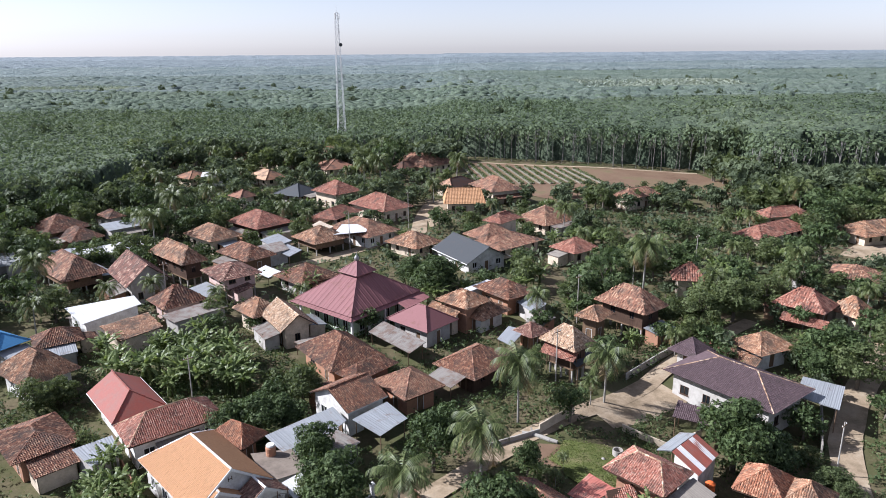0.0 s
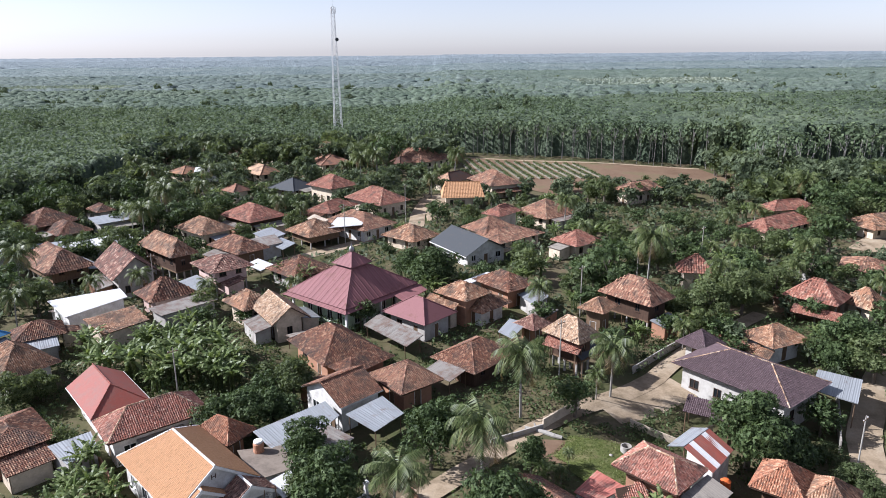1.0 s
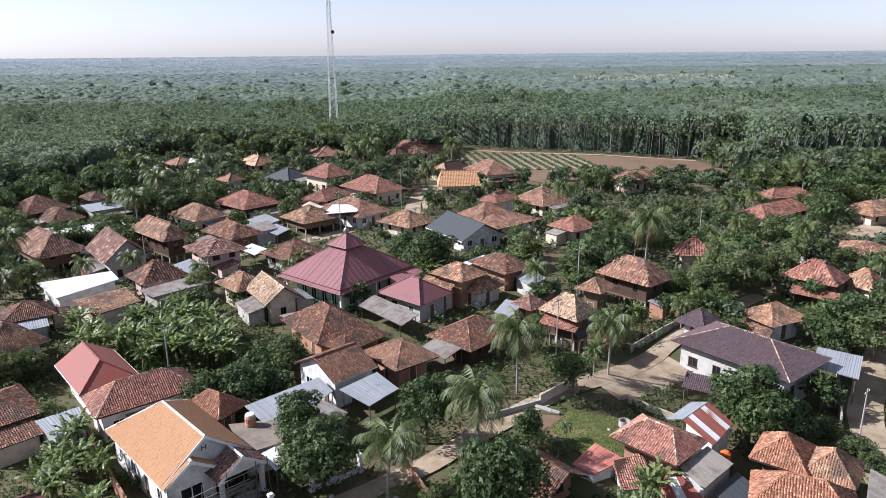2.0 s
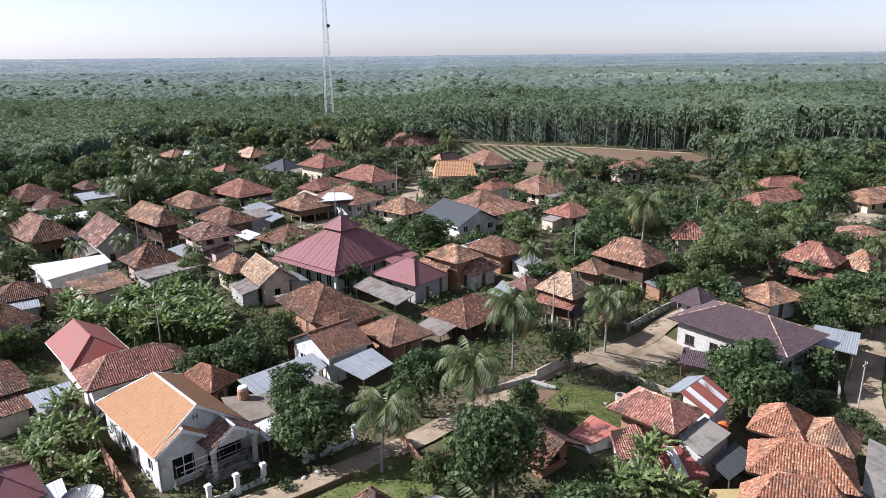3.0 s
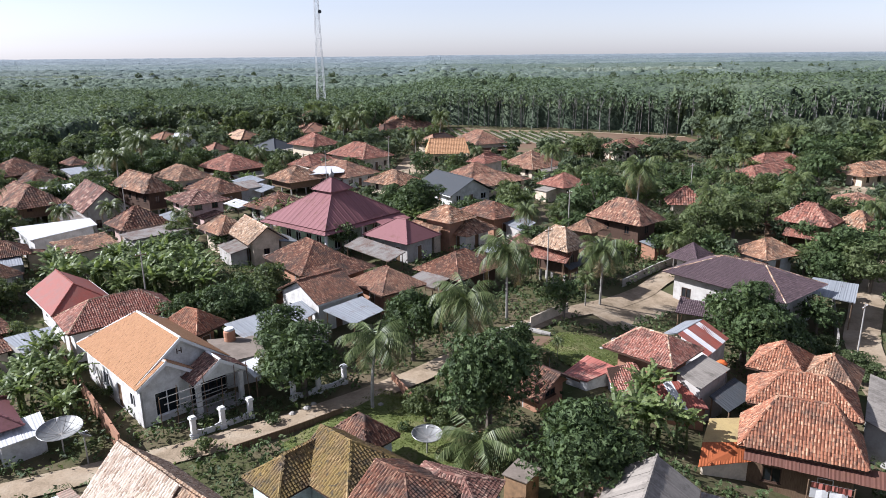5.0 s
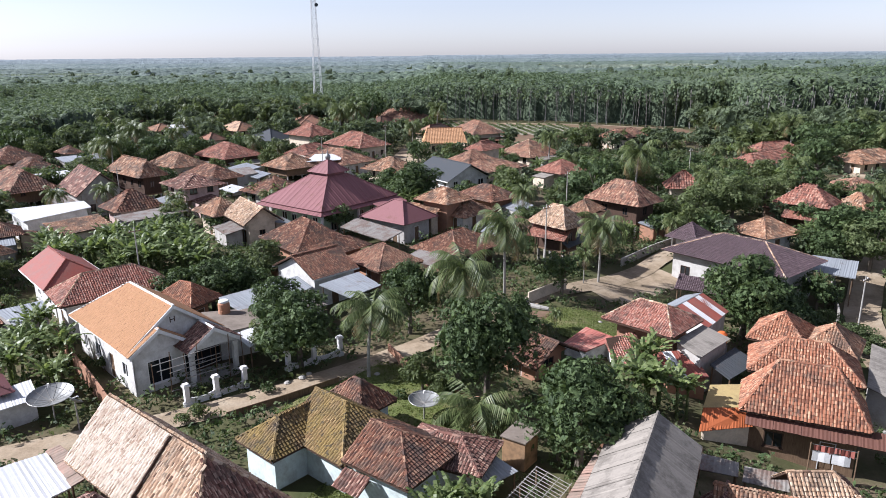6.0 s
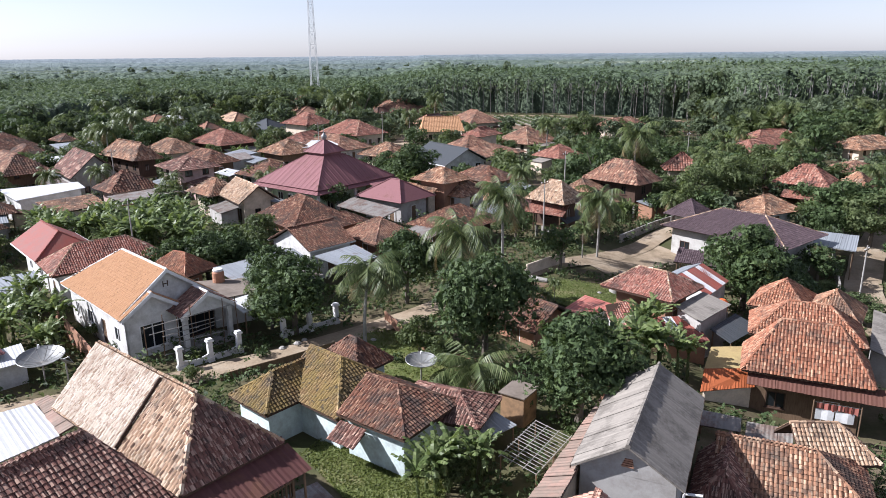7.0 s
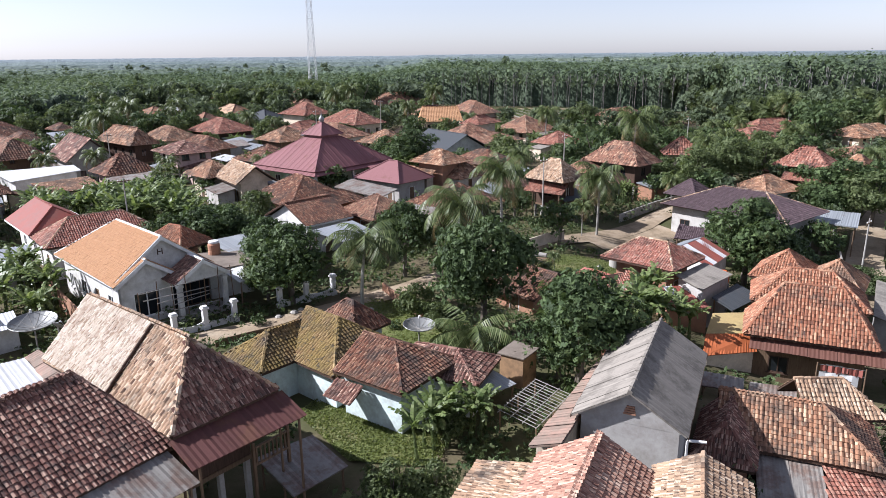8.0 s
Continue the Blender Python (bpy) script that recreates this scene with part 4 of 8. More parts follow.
house("long house with a bright orange new tiled roof", 5.2, 178.0, 2, 10.6, 8.4, 2.9, 6.1, ORANGE, CREAM, axis="x", ridge=8.6, cover="far")
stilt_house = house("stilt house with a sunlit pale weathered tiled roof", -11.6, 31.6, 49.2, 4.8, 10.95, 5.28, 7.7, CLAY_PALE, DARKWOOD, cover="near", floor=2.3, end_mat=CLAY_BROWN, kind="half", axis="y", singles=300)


def strip(name, corners, mat, label, category="lean-to roof", cover="sheet", wall=None, posts=True):
    return leanto(label, corners, mat, name, category, cover, posts, wall)


# the white house with the new orange roof, its wings, porch and scaffold
OY = -46.3
oh = house("white house with a bright orange tiled roof", -22.71, 56.67, OY, 11.8, 7.6, 3.35, 6.15, ORANGE, WHITE, "half", "x", cover="near", cap_mat=TRIM, inset=0.45)


def gable_wing(root, px, py, lx, ly, he, hr, mat, wall_mat, open_front=False):
    """A gabled wing on the front of a house, in the house's own axes."""
    fs, cs, gs = roof_faces("gable", lx, ly, he, hr, "x", None)
    sh = Vector((px, py, 0))
    fs = [[Vector(p) + sh for p in f] for f in fs]
    cs = [tuple(Vector(p) + sh for p in c) for c in cs]
    lay_roof(root, fs, cs, mat, "near", 91, TRIM)
    g = Geo()
    tri = [Vector(p) + sh + Vector((-0.35, 0, -0.12)) for p in gs[0]]
    g.slab([tri[0].lerp(tri[1], 0.05), tri[1].lerp(tri[0], 0.05), tri[2]], 0.15)
    part("gable_wall", g, wall_mat, root)
    g = Geo()
    for s in (-1, 1):
        e, r = Vector((lx / 2 + 0.03, s * ly / 2, he + 0.02)) + sh, Vector((lx / 2 + 0.03, 0, hr + 0.06)) + sh
        dn = Vector((0, 0, -0.3))
        q = [e, r, r + dn, e + dn]
        g.slab(q if s > 0 else q[::-1], 0.09)
    part("verge_board", g, TRIM, root)
    if not open_front:
        g = Geo()
        wall_run(g, root, Matrix.Translation(sh) @ pose(lx / 2 - 0.5, 0, 0, 0, 0, 90), ly - 0.7, -0.4, he - 0.1, [("window", 0, 1.9, 0.5, 1.9)])
        g.box(px - lx / 2, px + lx / 2 - 0.5, py - ly / 2 + 0.35, py - ly / 2 + 0.5, -0.4, he - 0.1)
        g.box(px - lx / 2, px + lx / 2 - 0.65, py + ly / 2 - 0.5, py + ly / 2 - 0.35, -0.4, he - 0.1)
        part("wall", g, wall_mat, root)
    else:
        for s in (-1, 1):
            g = Geo()
            m = Matrix.Translation(sh + Vector((lx / 2 - 0.45, s * (ly / 2 - 0.45), 0)))
            g.box(-0.17, 0.17, -0.17, 0.17, -0.3, he - 0.1, m)
            g.box(-0.24, 0.24, -0.24, 0.24, 0.0, 0.35, m)
            g.box(-0.22, 0.22, -0.22, 0.22, he - 0.4, he - 0.22, m)
            part("column", g, wall_mat, root)
        g = Geo()
        g.box(px - lx / 2, px + lx / 2 - 0.1, py - ly / 2 + 0.1, py + ly / 2 - 0.1, -0.3, 0.25)
        part("porch_floor", g, CONCRETE, root)
    return tri


gable_wing(oh, 5.55, -1.5, 1.7, 4.6, 3.3, 4.8, ORANGE, WHITE)
gable_wing(oh, 6.9, 1.95, 2.3, 4.4, 3.0, 4.4, CLAY_BROWN, WHITE, True)
g = Geo()
for s in (-1, 1):
    e, r = Vector((5.94, s * 3.8, 3.37)), Vector((5.94, 0, 6.22))
    dn = Vector((0, 0, -0.28))
    q = [e, r, r + dn, e + dn]
    g.slab(q if s > 0 else q[::-1], 0.09)
part("verge_board", g, TRIM, oh)
g = Geo()
for x in (-0.17, 0.17):
    g.box(5.42, 5.47, x - 0.035, x + 0.035, 4.75, 5.2)
g.box(5.42, 5.47, -0.135, 0.135, 4.94, 5.01)
part("gable_vent", g, DARKWOOD, oh)

# Added dark panel and panes stand in for the unlit depth of the porch.
g = Geo()
g.box(5.46, 5.52, 0.4, 3.5, 0.25, 2.6)
door = part("porch_door", g, DARKWOOD, oh, "dark panel for the shade inside the open porch")
for k in range(4):
    g = Geo()
    g.box(5.52, 5.55, 0.5 + 0.75 * k, 1.15 + 0.75 * k, 0.4, 2.45)
    part("door_leaf", g, GLASS, door)

scaffold = thing("scaffold", -16.5, 51.1, ground(-16.5, 51.1), OY, "bamboo pole scaffold before the white porch", "scaffold")
rnd = random.Random(4)
for k in range(7):
    g = Geo()
    y = -3.6 + 1.15 * k
    g.rod((rnd.uniform(-0.2, 0.2), y, -0.2), (rnd.uniform(-0.2, 0.2), y + rnd.uniform(-0.15, 0.15), rnd.uniform(3.0, 3.9)), 0.035)
    part("upright", g, WOOD, scaffold)
for k in range(6):
    g = Geo()
    z = 0.8 + 0.45 * k
    g.rod((0.05, -3.8 + rnd.uniform(0, 2.6), z + rnd.uniform(-0.15, 0.15)), (0.05, 3.4 - rnd.uniform(0, 2.2), z + rnd.uniform(-0.2, 0.25)), 0.03)
    part("crossbar", g, PALEBARK, scaffold)


def fence(label, pts, height, mat, low, name="fence"):
    """Square pillars with caps at the points, low walls that sag between them."""
    x0, y0 = pts[0]
    root = thing(name, x0, y0, 0, 0, label, "fence")
    for (x, y) in pts:
        g = Geo()
        z = ground(x, y)
        m = pose(x - x0, y - y0, z, 0, 0, 41)
        g.box(-0.17, 0.17, -0.17, 0.17, -0.3, height - 0.1, m)
        g.box(-0.24, 0.24, -0.24, 0.24, 0.0, 0.3, m)
        g.box(-0.25, 0.25, -0.25, 0.25, height - 0.22, height - 0.1, m)
        g.box(-0.19, 0.19, -0.19, 0.19, height - 0.1, height, m)
        part("pillar", g, mat, root)
    for (xa, ya), (xb, yb) in zip(pts, pts[1:]):
        if math.hypot(xb - xa, yb - ya) > 3.4:
            continue
        g = Geo()
        n = 6
        p0, d = Vector((xa - x0, ya - y0, 0)), Vector((xb - xa, yb - ya, 0))
        o = Vector((-d.y, d.x, 0)).normalized() * 0.06
        zs = [ground(xa + d.x * i / n, ya + d.y * i / n) for i in range(n + 1)]
        top = [p0 + d * (i / n) + Vector((0, 0, zs[i] + low + 0.25 * (2 * i / n - 1) ** 2)) + o for i in range(n + 1)]
        g.slab([p0 + d + o + Vector((0, 0, zs[n] - 0.3)), p0 + o + Vector((0, 0, zs[0] - 0.3))] + top, 0.12)
        part("panel", g, mat, root)
    return root


fence("white plastered fence with capped pillars", [(-16.9, 48.4), (-15.2, 49.75), (-13.5, 51.15)], 1.75, TRIM, 0.45)
fence("white plastered fence with capped pillars", [(-10.75, 53.9), (-8.9, 55.05), (-7.0, 56.6)], 1.75, TRIM, 0.45)


def wall_line(name, pts, height, mat, label, thick=0.15, category="wall"):
    x0, y0 = pts[0]
    root = thing(name, x0, y0, 0, 0, label, category)
    for (xa, ya), (xb, yb) in zip(pts, pts[1:]):
        n = max(1, int(math.hypot(xb - xa, yb - ya) / 1.8))
        for i in range(n):
            a = Vector((xa + (xb - xa) * i / n - x0, ya + (yb - ya) * i / n - y0, 0))
            b = Vector((xa + (xb - xa) * (i + 1) / n - x0, ya + (yb - ya) * (i + 1) / n - y0, 0))
            za, zb = ground(a.x + x0, a.y + y0), ground(b.x + x0, b.y + y0)
            d = (b - a).normalized()
            o = Vector((d.y, -d.x, 0)) * thick / 2
            up = height * (1 + 0.06 * noise.noise((xa + i * 1.7, ya, 0)))
            g = Geo()
            g.slab([a + o + Vector((0, 0, za - 0.4)), b + o + Vector((0, 0, zb - 0.4)), b + o + Vector((0, 0, zb + up)), a + o + Vector((0, 0, za + up))], thick)
            part("bay", g, mat, root)
    return root


wall_line("garden_wall", [(10.3, 67.9), (12.4, 69.9), (14.9, 72.2)], 1.25, CREAM, "weathered cream garden wall beside the lane")
wall_line("garden_wall", [(4.6, 65.0), (7.2, 66.3), (10.3, 67.9)], 0.7, CONCRETE, "low mossy concrete wall along the lane")
wall_line("brick_wall", [(-21.4, 46.6), (-24.8, 51.0), (-28.0, 55.0), (-33.0, 61.5)], 1.5, BRICKWALL, "old plastered brick wall along the yard")
wall_line("low_wall", [(-3.0, 57.0), (-1.2, 53.0), (0.8, 49.5), (3.8, 47.4)], 0.8, BRICKWALL, "low dark wall at the lawn's edge")
wall_line("road_wall", [(20.2, 70.6), (24.6, 68.4), (29.5, 71.0)], 0.9, CREAM, "low stained wall below the white house")
wall_line("lane_wall", [(23.5, 82.0), (30.0, 88.0), (34.0, 91.5)], 1.0, CONCRETE, "low grey wall along the lane")
wall_line("yard_wall", [(41.3, 67.0), (43.6, 71.5), (46.6, 77.5)], 1.5, CONCRETE, "grey wall along the dirt road")
wall_line("picket_fence", [(-13.6, 46.4), (-10.5, 48.5), (-6.5, 51.5)], 0.55, WOOD, "low weathered picket fence by the lane", 0.06, "fence")

# the mosque
mq = thing("mosque", -13.6, 102.6, 0, 50, "mosque with a tiered maroon sheet roof and silver finial", "mosque")


def tier(root, half_a, half_b, z0, top_a, top_b, z1, mat, seed):
    A = [(-half_a, -half_b, z0), (half_a, -half_b, z0), (half_a, half_b, z0), (-half_a, half_b, z0)]
    B = [(-top_a, -top_b, z1), (top_a, -top_b, z1), (top_a, top_b, z1), (-top_a, top_b, z1)]
    g = Geo()
    for i in range(4):
        j = (i + 1) % 4
        g.slab([A[i], A[j], B[j], B[i]], 0.1)
    roof = part("roof", g, mat, root)
    for i in range(4):
        j = (i + 1) % 4
        lay_ribbed(roof, [A[i], A[j], B[j], B[i]], mat, 0.9)
    for i in range(4):
        c = Geo()
        c.rod(A[i], B[i], 0.1, 0.09, 6)
        part("ridge_cap", c, mat, roof)


tier(mq, 7.4, 6.4, 4.1, 1.75, 1.75, 7.6, MAROON, 5)
tier(mq, 2.1, 2.1, 8.0, 0.12, 0.12, 9.6, MAROON, 15)
tier(mq, 7.9, 6.9, 3.62, 7.2, 6.2, 3.98, MAROON, 25)
g = Geo()
g.box(-1.6, 1.6, -1.6, 1.6, 7.4, 8.1)
part("neck", g, MAROON, mq)
g = Geo()
g.box(-7.1, 7.1, -6.1, 6.1, 3.5, 3.62)
part("eave_beam", g, TRIM, mq)
g = Geo()
for k, (l, off) in enumerate(((11.6, 4.9), (9.5, 5.8), (11.6, 4.9), (9.5, 5.8))):
    wall_run(g, mq, pose(0, 0, 0, 0, 0, 90 * k) @ pose(0, -off, 0), l, -0.4, 3.8, [("window", c * l / 5, 1.1, 0.7, 2.0) for c in (-1.7, -0.6, 0.6, 1.7)])
part("wall", g, GREENWALL, mq)
for sx in (-6.8, -3.4, 0, 3.4, 6.8):
    for sy in (-5.8, 5.8):
        g = Geo()
        g.box(sx - 0.15, sx + 0.15, sy - 0.15, sy + 0.15, -0.3, 3.8)
        part("column", g, TRIM, mq)
g = Geo()
g.lathe([(0.12, 9.5), (0.3, 9.7), (0.42, 9.95), (0.38, 10.2), (0.18, 10.42), (0.06, 10.6), (0.1, 10.72), (0.03, 10.85), (0.015, 11.3)], 12)
part("finial", g, STEEL, mq, "silver onion-shaped finial", True)
strip("porch_roof", [(-5.6, 97.6, 3.4), (-2.4, 103.0, 3.4), (-4.6, 105.2, 3.9), (-8.0, 100.6, 3.9)], MAROON, "maroon sheet porch roof beside the mosque")

# the grey sheet-roofed house and what stands round it
gh = house("grey rendered house with an asbestos sheet gable roof", 10.75, 33.0, 63.3, 8.95, 4.8, 3.6, 5.1, GREYSHEET, GREYWALL, "gable", "x", cover="sheet", inset=0.35, holes=False)
g = Geo()
for i in range(4):
    g.box(-4.19, -4.09, -0.26 + 0.02 * i, 0.26 - 0.04 * i, 3.95 + 0.11 * i, 4.02 + 0.11 * i)
part("vent_bricks", g, BRICKWALL, gh, "small red brick vent in the gable")
strip("side_roof", [(4.6, 28.9, 2.8), (10.0, 37.8, 2.8), (10.9, 37.3, 3.3), (5.8, 28.2, 3.3)], PINKSHEET, "stained brown and salmon sheet side roof along the grey house", wall=CREAM)
pipe = thing("drain_pipe", 11.2, 28.3, ground(11.2, 28.3), 63.3, "white plastic drain pipe down the grey gable wall", "drain pipe")
g = Geo()
g.rod((0.0, 0.15, -0.2), (0.0, 0.15, 3.2 - ground(11.2, 28.3)), 0.06)
g.rod((0.0, 0.15, 3.2 - ground(11.2, 28.3)), (0.0, -0.6, 3.3 - ground(11.2, 28.3)), 0.06)
part("pipe", g, TRIM, pipe)
pot = thing("water_pot", 10.05, 37.2, 2.92, 0, "round terracotta-coloured tank on the side roof", "water tank")
g = Geo()
g.lathe([(0.0, 0.0), (0.26, 0.0), (0.32, 0.15), (0.32, 0.62), (0.26, 0.74), (0.14, 0.8), (0.0, 0.82)], 14)
part("tank", g, TERRACOTTA, pot, smooth=True)
house("wing with a dark red-brown tiled hip end", 14.85, 32.67, 62, 5.0, 2.7, 0.65, 2.1, CLAY_BROWN, BRICKWALL, "half", "x", cover="near", inset=0.3, holes=False)
# CLAY_DARK on the next two east hips puts their shade into the tile colour.
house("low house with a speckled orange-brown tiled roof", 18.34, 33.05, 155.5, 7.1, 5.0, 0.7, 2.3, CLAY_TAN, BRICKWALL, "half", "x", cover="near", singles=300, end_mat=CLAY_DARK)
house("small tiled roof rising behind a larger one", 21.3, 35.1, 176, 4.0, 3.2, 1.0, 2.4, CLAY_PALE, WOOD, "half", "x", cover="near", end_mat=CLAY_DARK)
strip("zinc_awning", [(14.2, 27.9, -0.1), (17.2, 27.7, -0.1), (18.3, 30.5, 0.42), (15.75, 31.6, 0.42)], OLDZINC, "corrugated grey awning below the tiles")
strip("red_awning", [(17.3, 27.7, -0.2), (20.4, 27.4, -0.2), (20.9, 29.5, 0.32), (18.42, 30.5, 0.32)], CLAY_RUST, "dull red tiled awning beside a grey one", cover="near")
strip("zinc_awning", [(16.1, 39.0, 0.2), (18.2, 38.1, 0.2), (18.6, 39.0, 0.55), (16.7, 40.1, 0.55)], OLDZINC, "rusty corrugated roof over a passage")
strip("zinc_awning", [(18.3, 37.8, 0.1), (20.5, 36.7, 0.1), (21.0, 37.7, 0.5), (18.8, 38.7, 0.5)], OLDZINC, "grey corrugated awning behind the speckled roof")
house("low house with a salmon and red tiled roof", 5.65, 24.05, 64.2, 6.0, 4.6, 3.2, 4.6, SALMON, WHITE, "gable", "x", cover="near", inset=0.3, singles=300)
strip("pale_lean_to", [(2.4, 28.0, 2.7), (0.7, 24.4, 2.7), (2.9, 23.35, 3.15), (4.62, 27.05, 3.15)], CLAY_PALE, "whitish weathered tiles on a low lean-to", cover="near", wall=WHITE)
house("low house with a pale weathered tiled roof", 9.9, 24.0, 68, 4.0, 3.4, 3.3, 4.2, CLAY_PALE, WHITE, "gable", "x", cover="near", inset=0.3)

# the teal house with mossy roofs
house("pale teal house with a moss-grown tiled roof", -4.69, 40.72, 137, 5.5, 5.4, 2.3, 4.15, CLAY_MOSS, TEAL, "half", "x", cover="near", inset=0.4, holes=False)
house("wing of the teal house with a brown tiled hip roof", -1.19, 37.38, 142, 4.7, 4.9, 2.7, 4.0, CLAY_DARK, TEAL, "half", "x", cover="near", inset=0.4, holes=False)
house("low wing of the teal house with a mossy hip roof", -8.1, 40.6, -43, 3.6, 5.0, 2.3, 3.6, CLAY_MOSS, TEAL, "half", "y", cover="near", inset=0.4, holes=False)
house("rear wing with a dark brown tiled roof", -4.3, 44.2, -43, 3.8, 3.2, 2.5, 3.95, CLAY_DARK, TEAL, cover="near", inset=0.4, holes=False)
house("kitchen wing with a brown tiled roof", 1.4, 38.6, -25, 5.2, 3.8, 2.15, 3.1, CLAY_BROWN, WHITE, cover="near", inset=0.4, holes=False)
strip("door_awning", [(-5.0, 36.0, 1.7), (-3.55, 34.9, 1.7), (-2.95, 35.6, 2.2), (-4.3, 36.75, 2.2)], CLAY_BROWN, "small tiled awning over a side door", cover="near", posts=False)
strip("zinc_porch", [(3.3, 35.9, 1.4), (5.2, 37.4, 1.4), (3.9, 38.5, 1.8), (2.6, 37.6, 1.8)], ZINC, "stained zinc porch roof on thin posts")
strip("brick_hut", [(4.5, 40.2, 2.0), (5.9, 39.2, 2.0), (7.0, 40.6, 2.05), (5.7, 41.8, 2.05)], ROOFDIRT, "stained brick hut with a flat mossy concrete roof", "hut", "plain", STAINEDBRICK)

# stilt house details
g = Geo()
top_, low_ = Vector((-0.08, 0, 7.68)), Vector((-2.38, 0, 5.38))
a_, b_, c_, d_ = low_ + Vector((0, 5.42, 0)), low_ + Vector((0, -0.6, 0)), top_ + Vector((0, -0.6, 0)), top_ + Vector((0, 5.42, 0))
up_ = (b_ - a_).cross(d_ - a_).normalized() * 0.1
g.slab([p + up_ * 0.4 for p in (a_, b_, c_, d_)], 0.02)
panel = part("tile_bed", g, DARKWOOD, stilt_house)
tagged(part("washed_tiles", joined_tiles(tiles_on([p + up_ * 0.4 for p in (a_, b_, c_, d_)], 77), 4), WASHED, panel, "whitewashed tiles with rusty patches"), kind="stuff")
g = Geo()
cap_line(g, b_ + up_, c_ + up_, 0.07)
part("edge_cap", g, DARKWOOD, panel)
strip("maroon_canopy", [(-8.0, 25.1, 4.55), (-4.6, 28.9, 4.55), (-5.75, 29.95, 5.12), (-9.1, 26.1, 5.12)], RUSTSHEET, "long maroon sheet canopy under the eave", posts=True)
strip("lower_roof", [(-10.9, 21.3, 3.95), (-7.9, 25.3, 3.95), (-9.3, 26.3, 4.6), (-12.2, 22.3, 4.6)], OLDZINC, "rusty corrugated lower roof beside the stilt house")
strip("yard_roof", [(-5.2, 28.2, 1.2), (-3.2, 30.3, 1.2), (-5.0, 32.2, 1.65), (-7.2, 30.4, 1.65)], OLDZINC, "grey sheet roof over a small shelter")
strip("white_roof", [(-19.2, 31.3, 3.6), (-17.1, 33.2, 3.9), (-19.5, 35.5, 4.4), (-21.6, 33.8, 4.4)], WHITESHEET, "clean white corrugated roof beside the tiles")
strip("rust_strip", [(-19.8, 36.0, 4.2), (-16.9, 32.8, 4.2), (-15.8, 33.0, 4.8), (-18.8, 35.6, 4.8)], PINKSHEET, "faded salmon sheets between white sheets and old tiles")
railing = thing("railing", -6.3, 29.6, 0, 50, "weathered wooden balcony railing on the stilt house", "railing")
for i in range(8):
    g = Geo()
    g.box(-0.78 + 0.21 * i, -0.72 + 0.21 * i, -0.03, 0.03, 2.2, 3.0)
    part("baluster", g, WOOD, railing)
for z in (2.2, 3.0):
    g = Geo()
    g.box(-0.88, 0.88, -0.05, 0.05, z, z + 0.08)
    part("rail", g, WOOD, railing)
for s in (-0.9, 0.9):
    g = Geo()
    g.box(s - 0.06, s + 0.06, -0.06, 0.06, -0.3, 3.3)
    part("post", g, WOOD, railing)

# roofs and sheds of the middle
house("small white house with a rusty mottled tiled gable roof", -11.1, 71.6, 44.8, 5.7, 7.0, 3.15, 4.85, CLAY_DARK, WHITE, "gable", "x", cover="near", inset=0.4)
strip("zinc_awning", [(-6.8, 63.6, 2.55), (-4.2, 67.1, 2.55), (-6.6, 70.0, 2.98), (-10.0, 66.2, 2.98)], ZINC, "clean blue-grey sheet awning before the gabled house")
strip("zinc_roof", [(-15.2, 59.6, 2.4), (-10.7, 66.5, 2.65), (-12.5, 68.8, 3.05), (-18.6, 63.1, 2.95)], ZINC, "long blue-grey sheet roof")
strip("flat_roof", [(-16.6, 55.6, 2.55), (-13.3, 57.6, 2.55), (-15.4, 61.2, 2.6), (-19.4, 60.4, 2.6)], ROOFDIRT, "flat dirt-stained concrete roof with a water tank", "annex", "plain", WHITE)
strip("white_awning", [(-13.6, 53.6, 2.2), (-11.6, 56.6, 2.2), (-13.2, 58.0, 2.45), (-15.4, 55.6, 2.45)], WHITESHEET, "white curved sheet awning beside the porch")
tank = thing("water_tank", -17.3, 60.2, 2.6, 0, "terracotta-coloured water tank with a white lid", "water tank")
g = Geo()
g.lathe([(0.0, 0.0), (0.5, 0.0), (0.5, 0.3), (0.47, 0.34), (0.5, 0.4), (0.5, 0.85), (0.42, 0.95)], 18)
part("body", g, TERRACOTTA, tank)
g = Geo()
g.lathe([(0.42, 0.95), (0.45, 1.05), (0.4, 1.15), (0.0, 1.2)], 18)
part("lid", g, TRIM, tank, "white domed lid")
tank2 = thing("water_tank", 25.2, 57.3, ground(25.2, 57.3) + 2.6, 0, "orange plastic water tank on a stand", "water tank")
g = Geo()
g.lathe([(0.0, 0.0), (0.45, 0.0), (0.48, 0.2), (0.45, 0.25), (0.48, 0.5), (0.45, 0.55), (0.48, 0.85), (0.25, 1.05), (0.0, 1.1)], 18)
part("body", g, TANK, tank2, smooth=False)
for sx in (-0.35, 0.35):
    for sy in (-0.35, 0.35):
        g = Geo()
        g.rod((sx, sy, -2.9), (sx, sy, 0), 0.06)
        part("stand_leg", g, CONCRETE, tank2)
house("beige house with a pale gabled tiled roof", -23.0, 94.8, -57, 8.8, 5.4, 3.15, 5.15, CLAY_PALE, CREAM, "gable", "x")
house("low house with a tan tiled hip roof", -28.6, 99.2, -45, 6.4, 5.0, 3.1, 4.9, CLAY_TAN, CREAM)
strip("white_roof", [(-52.0, 92.4, 3.5), (-46.7, 100.0, 3.7), (-49.1, 103.0, 4.0), (-57.2, 97.6, 4.0)], WHITESHEET, "white sheet roof over a plastered building", "shed", "sheet", WHITE)
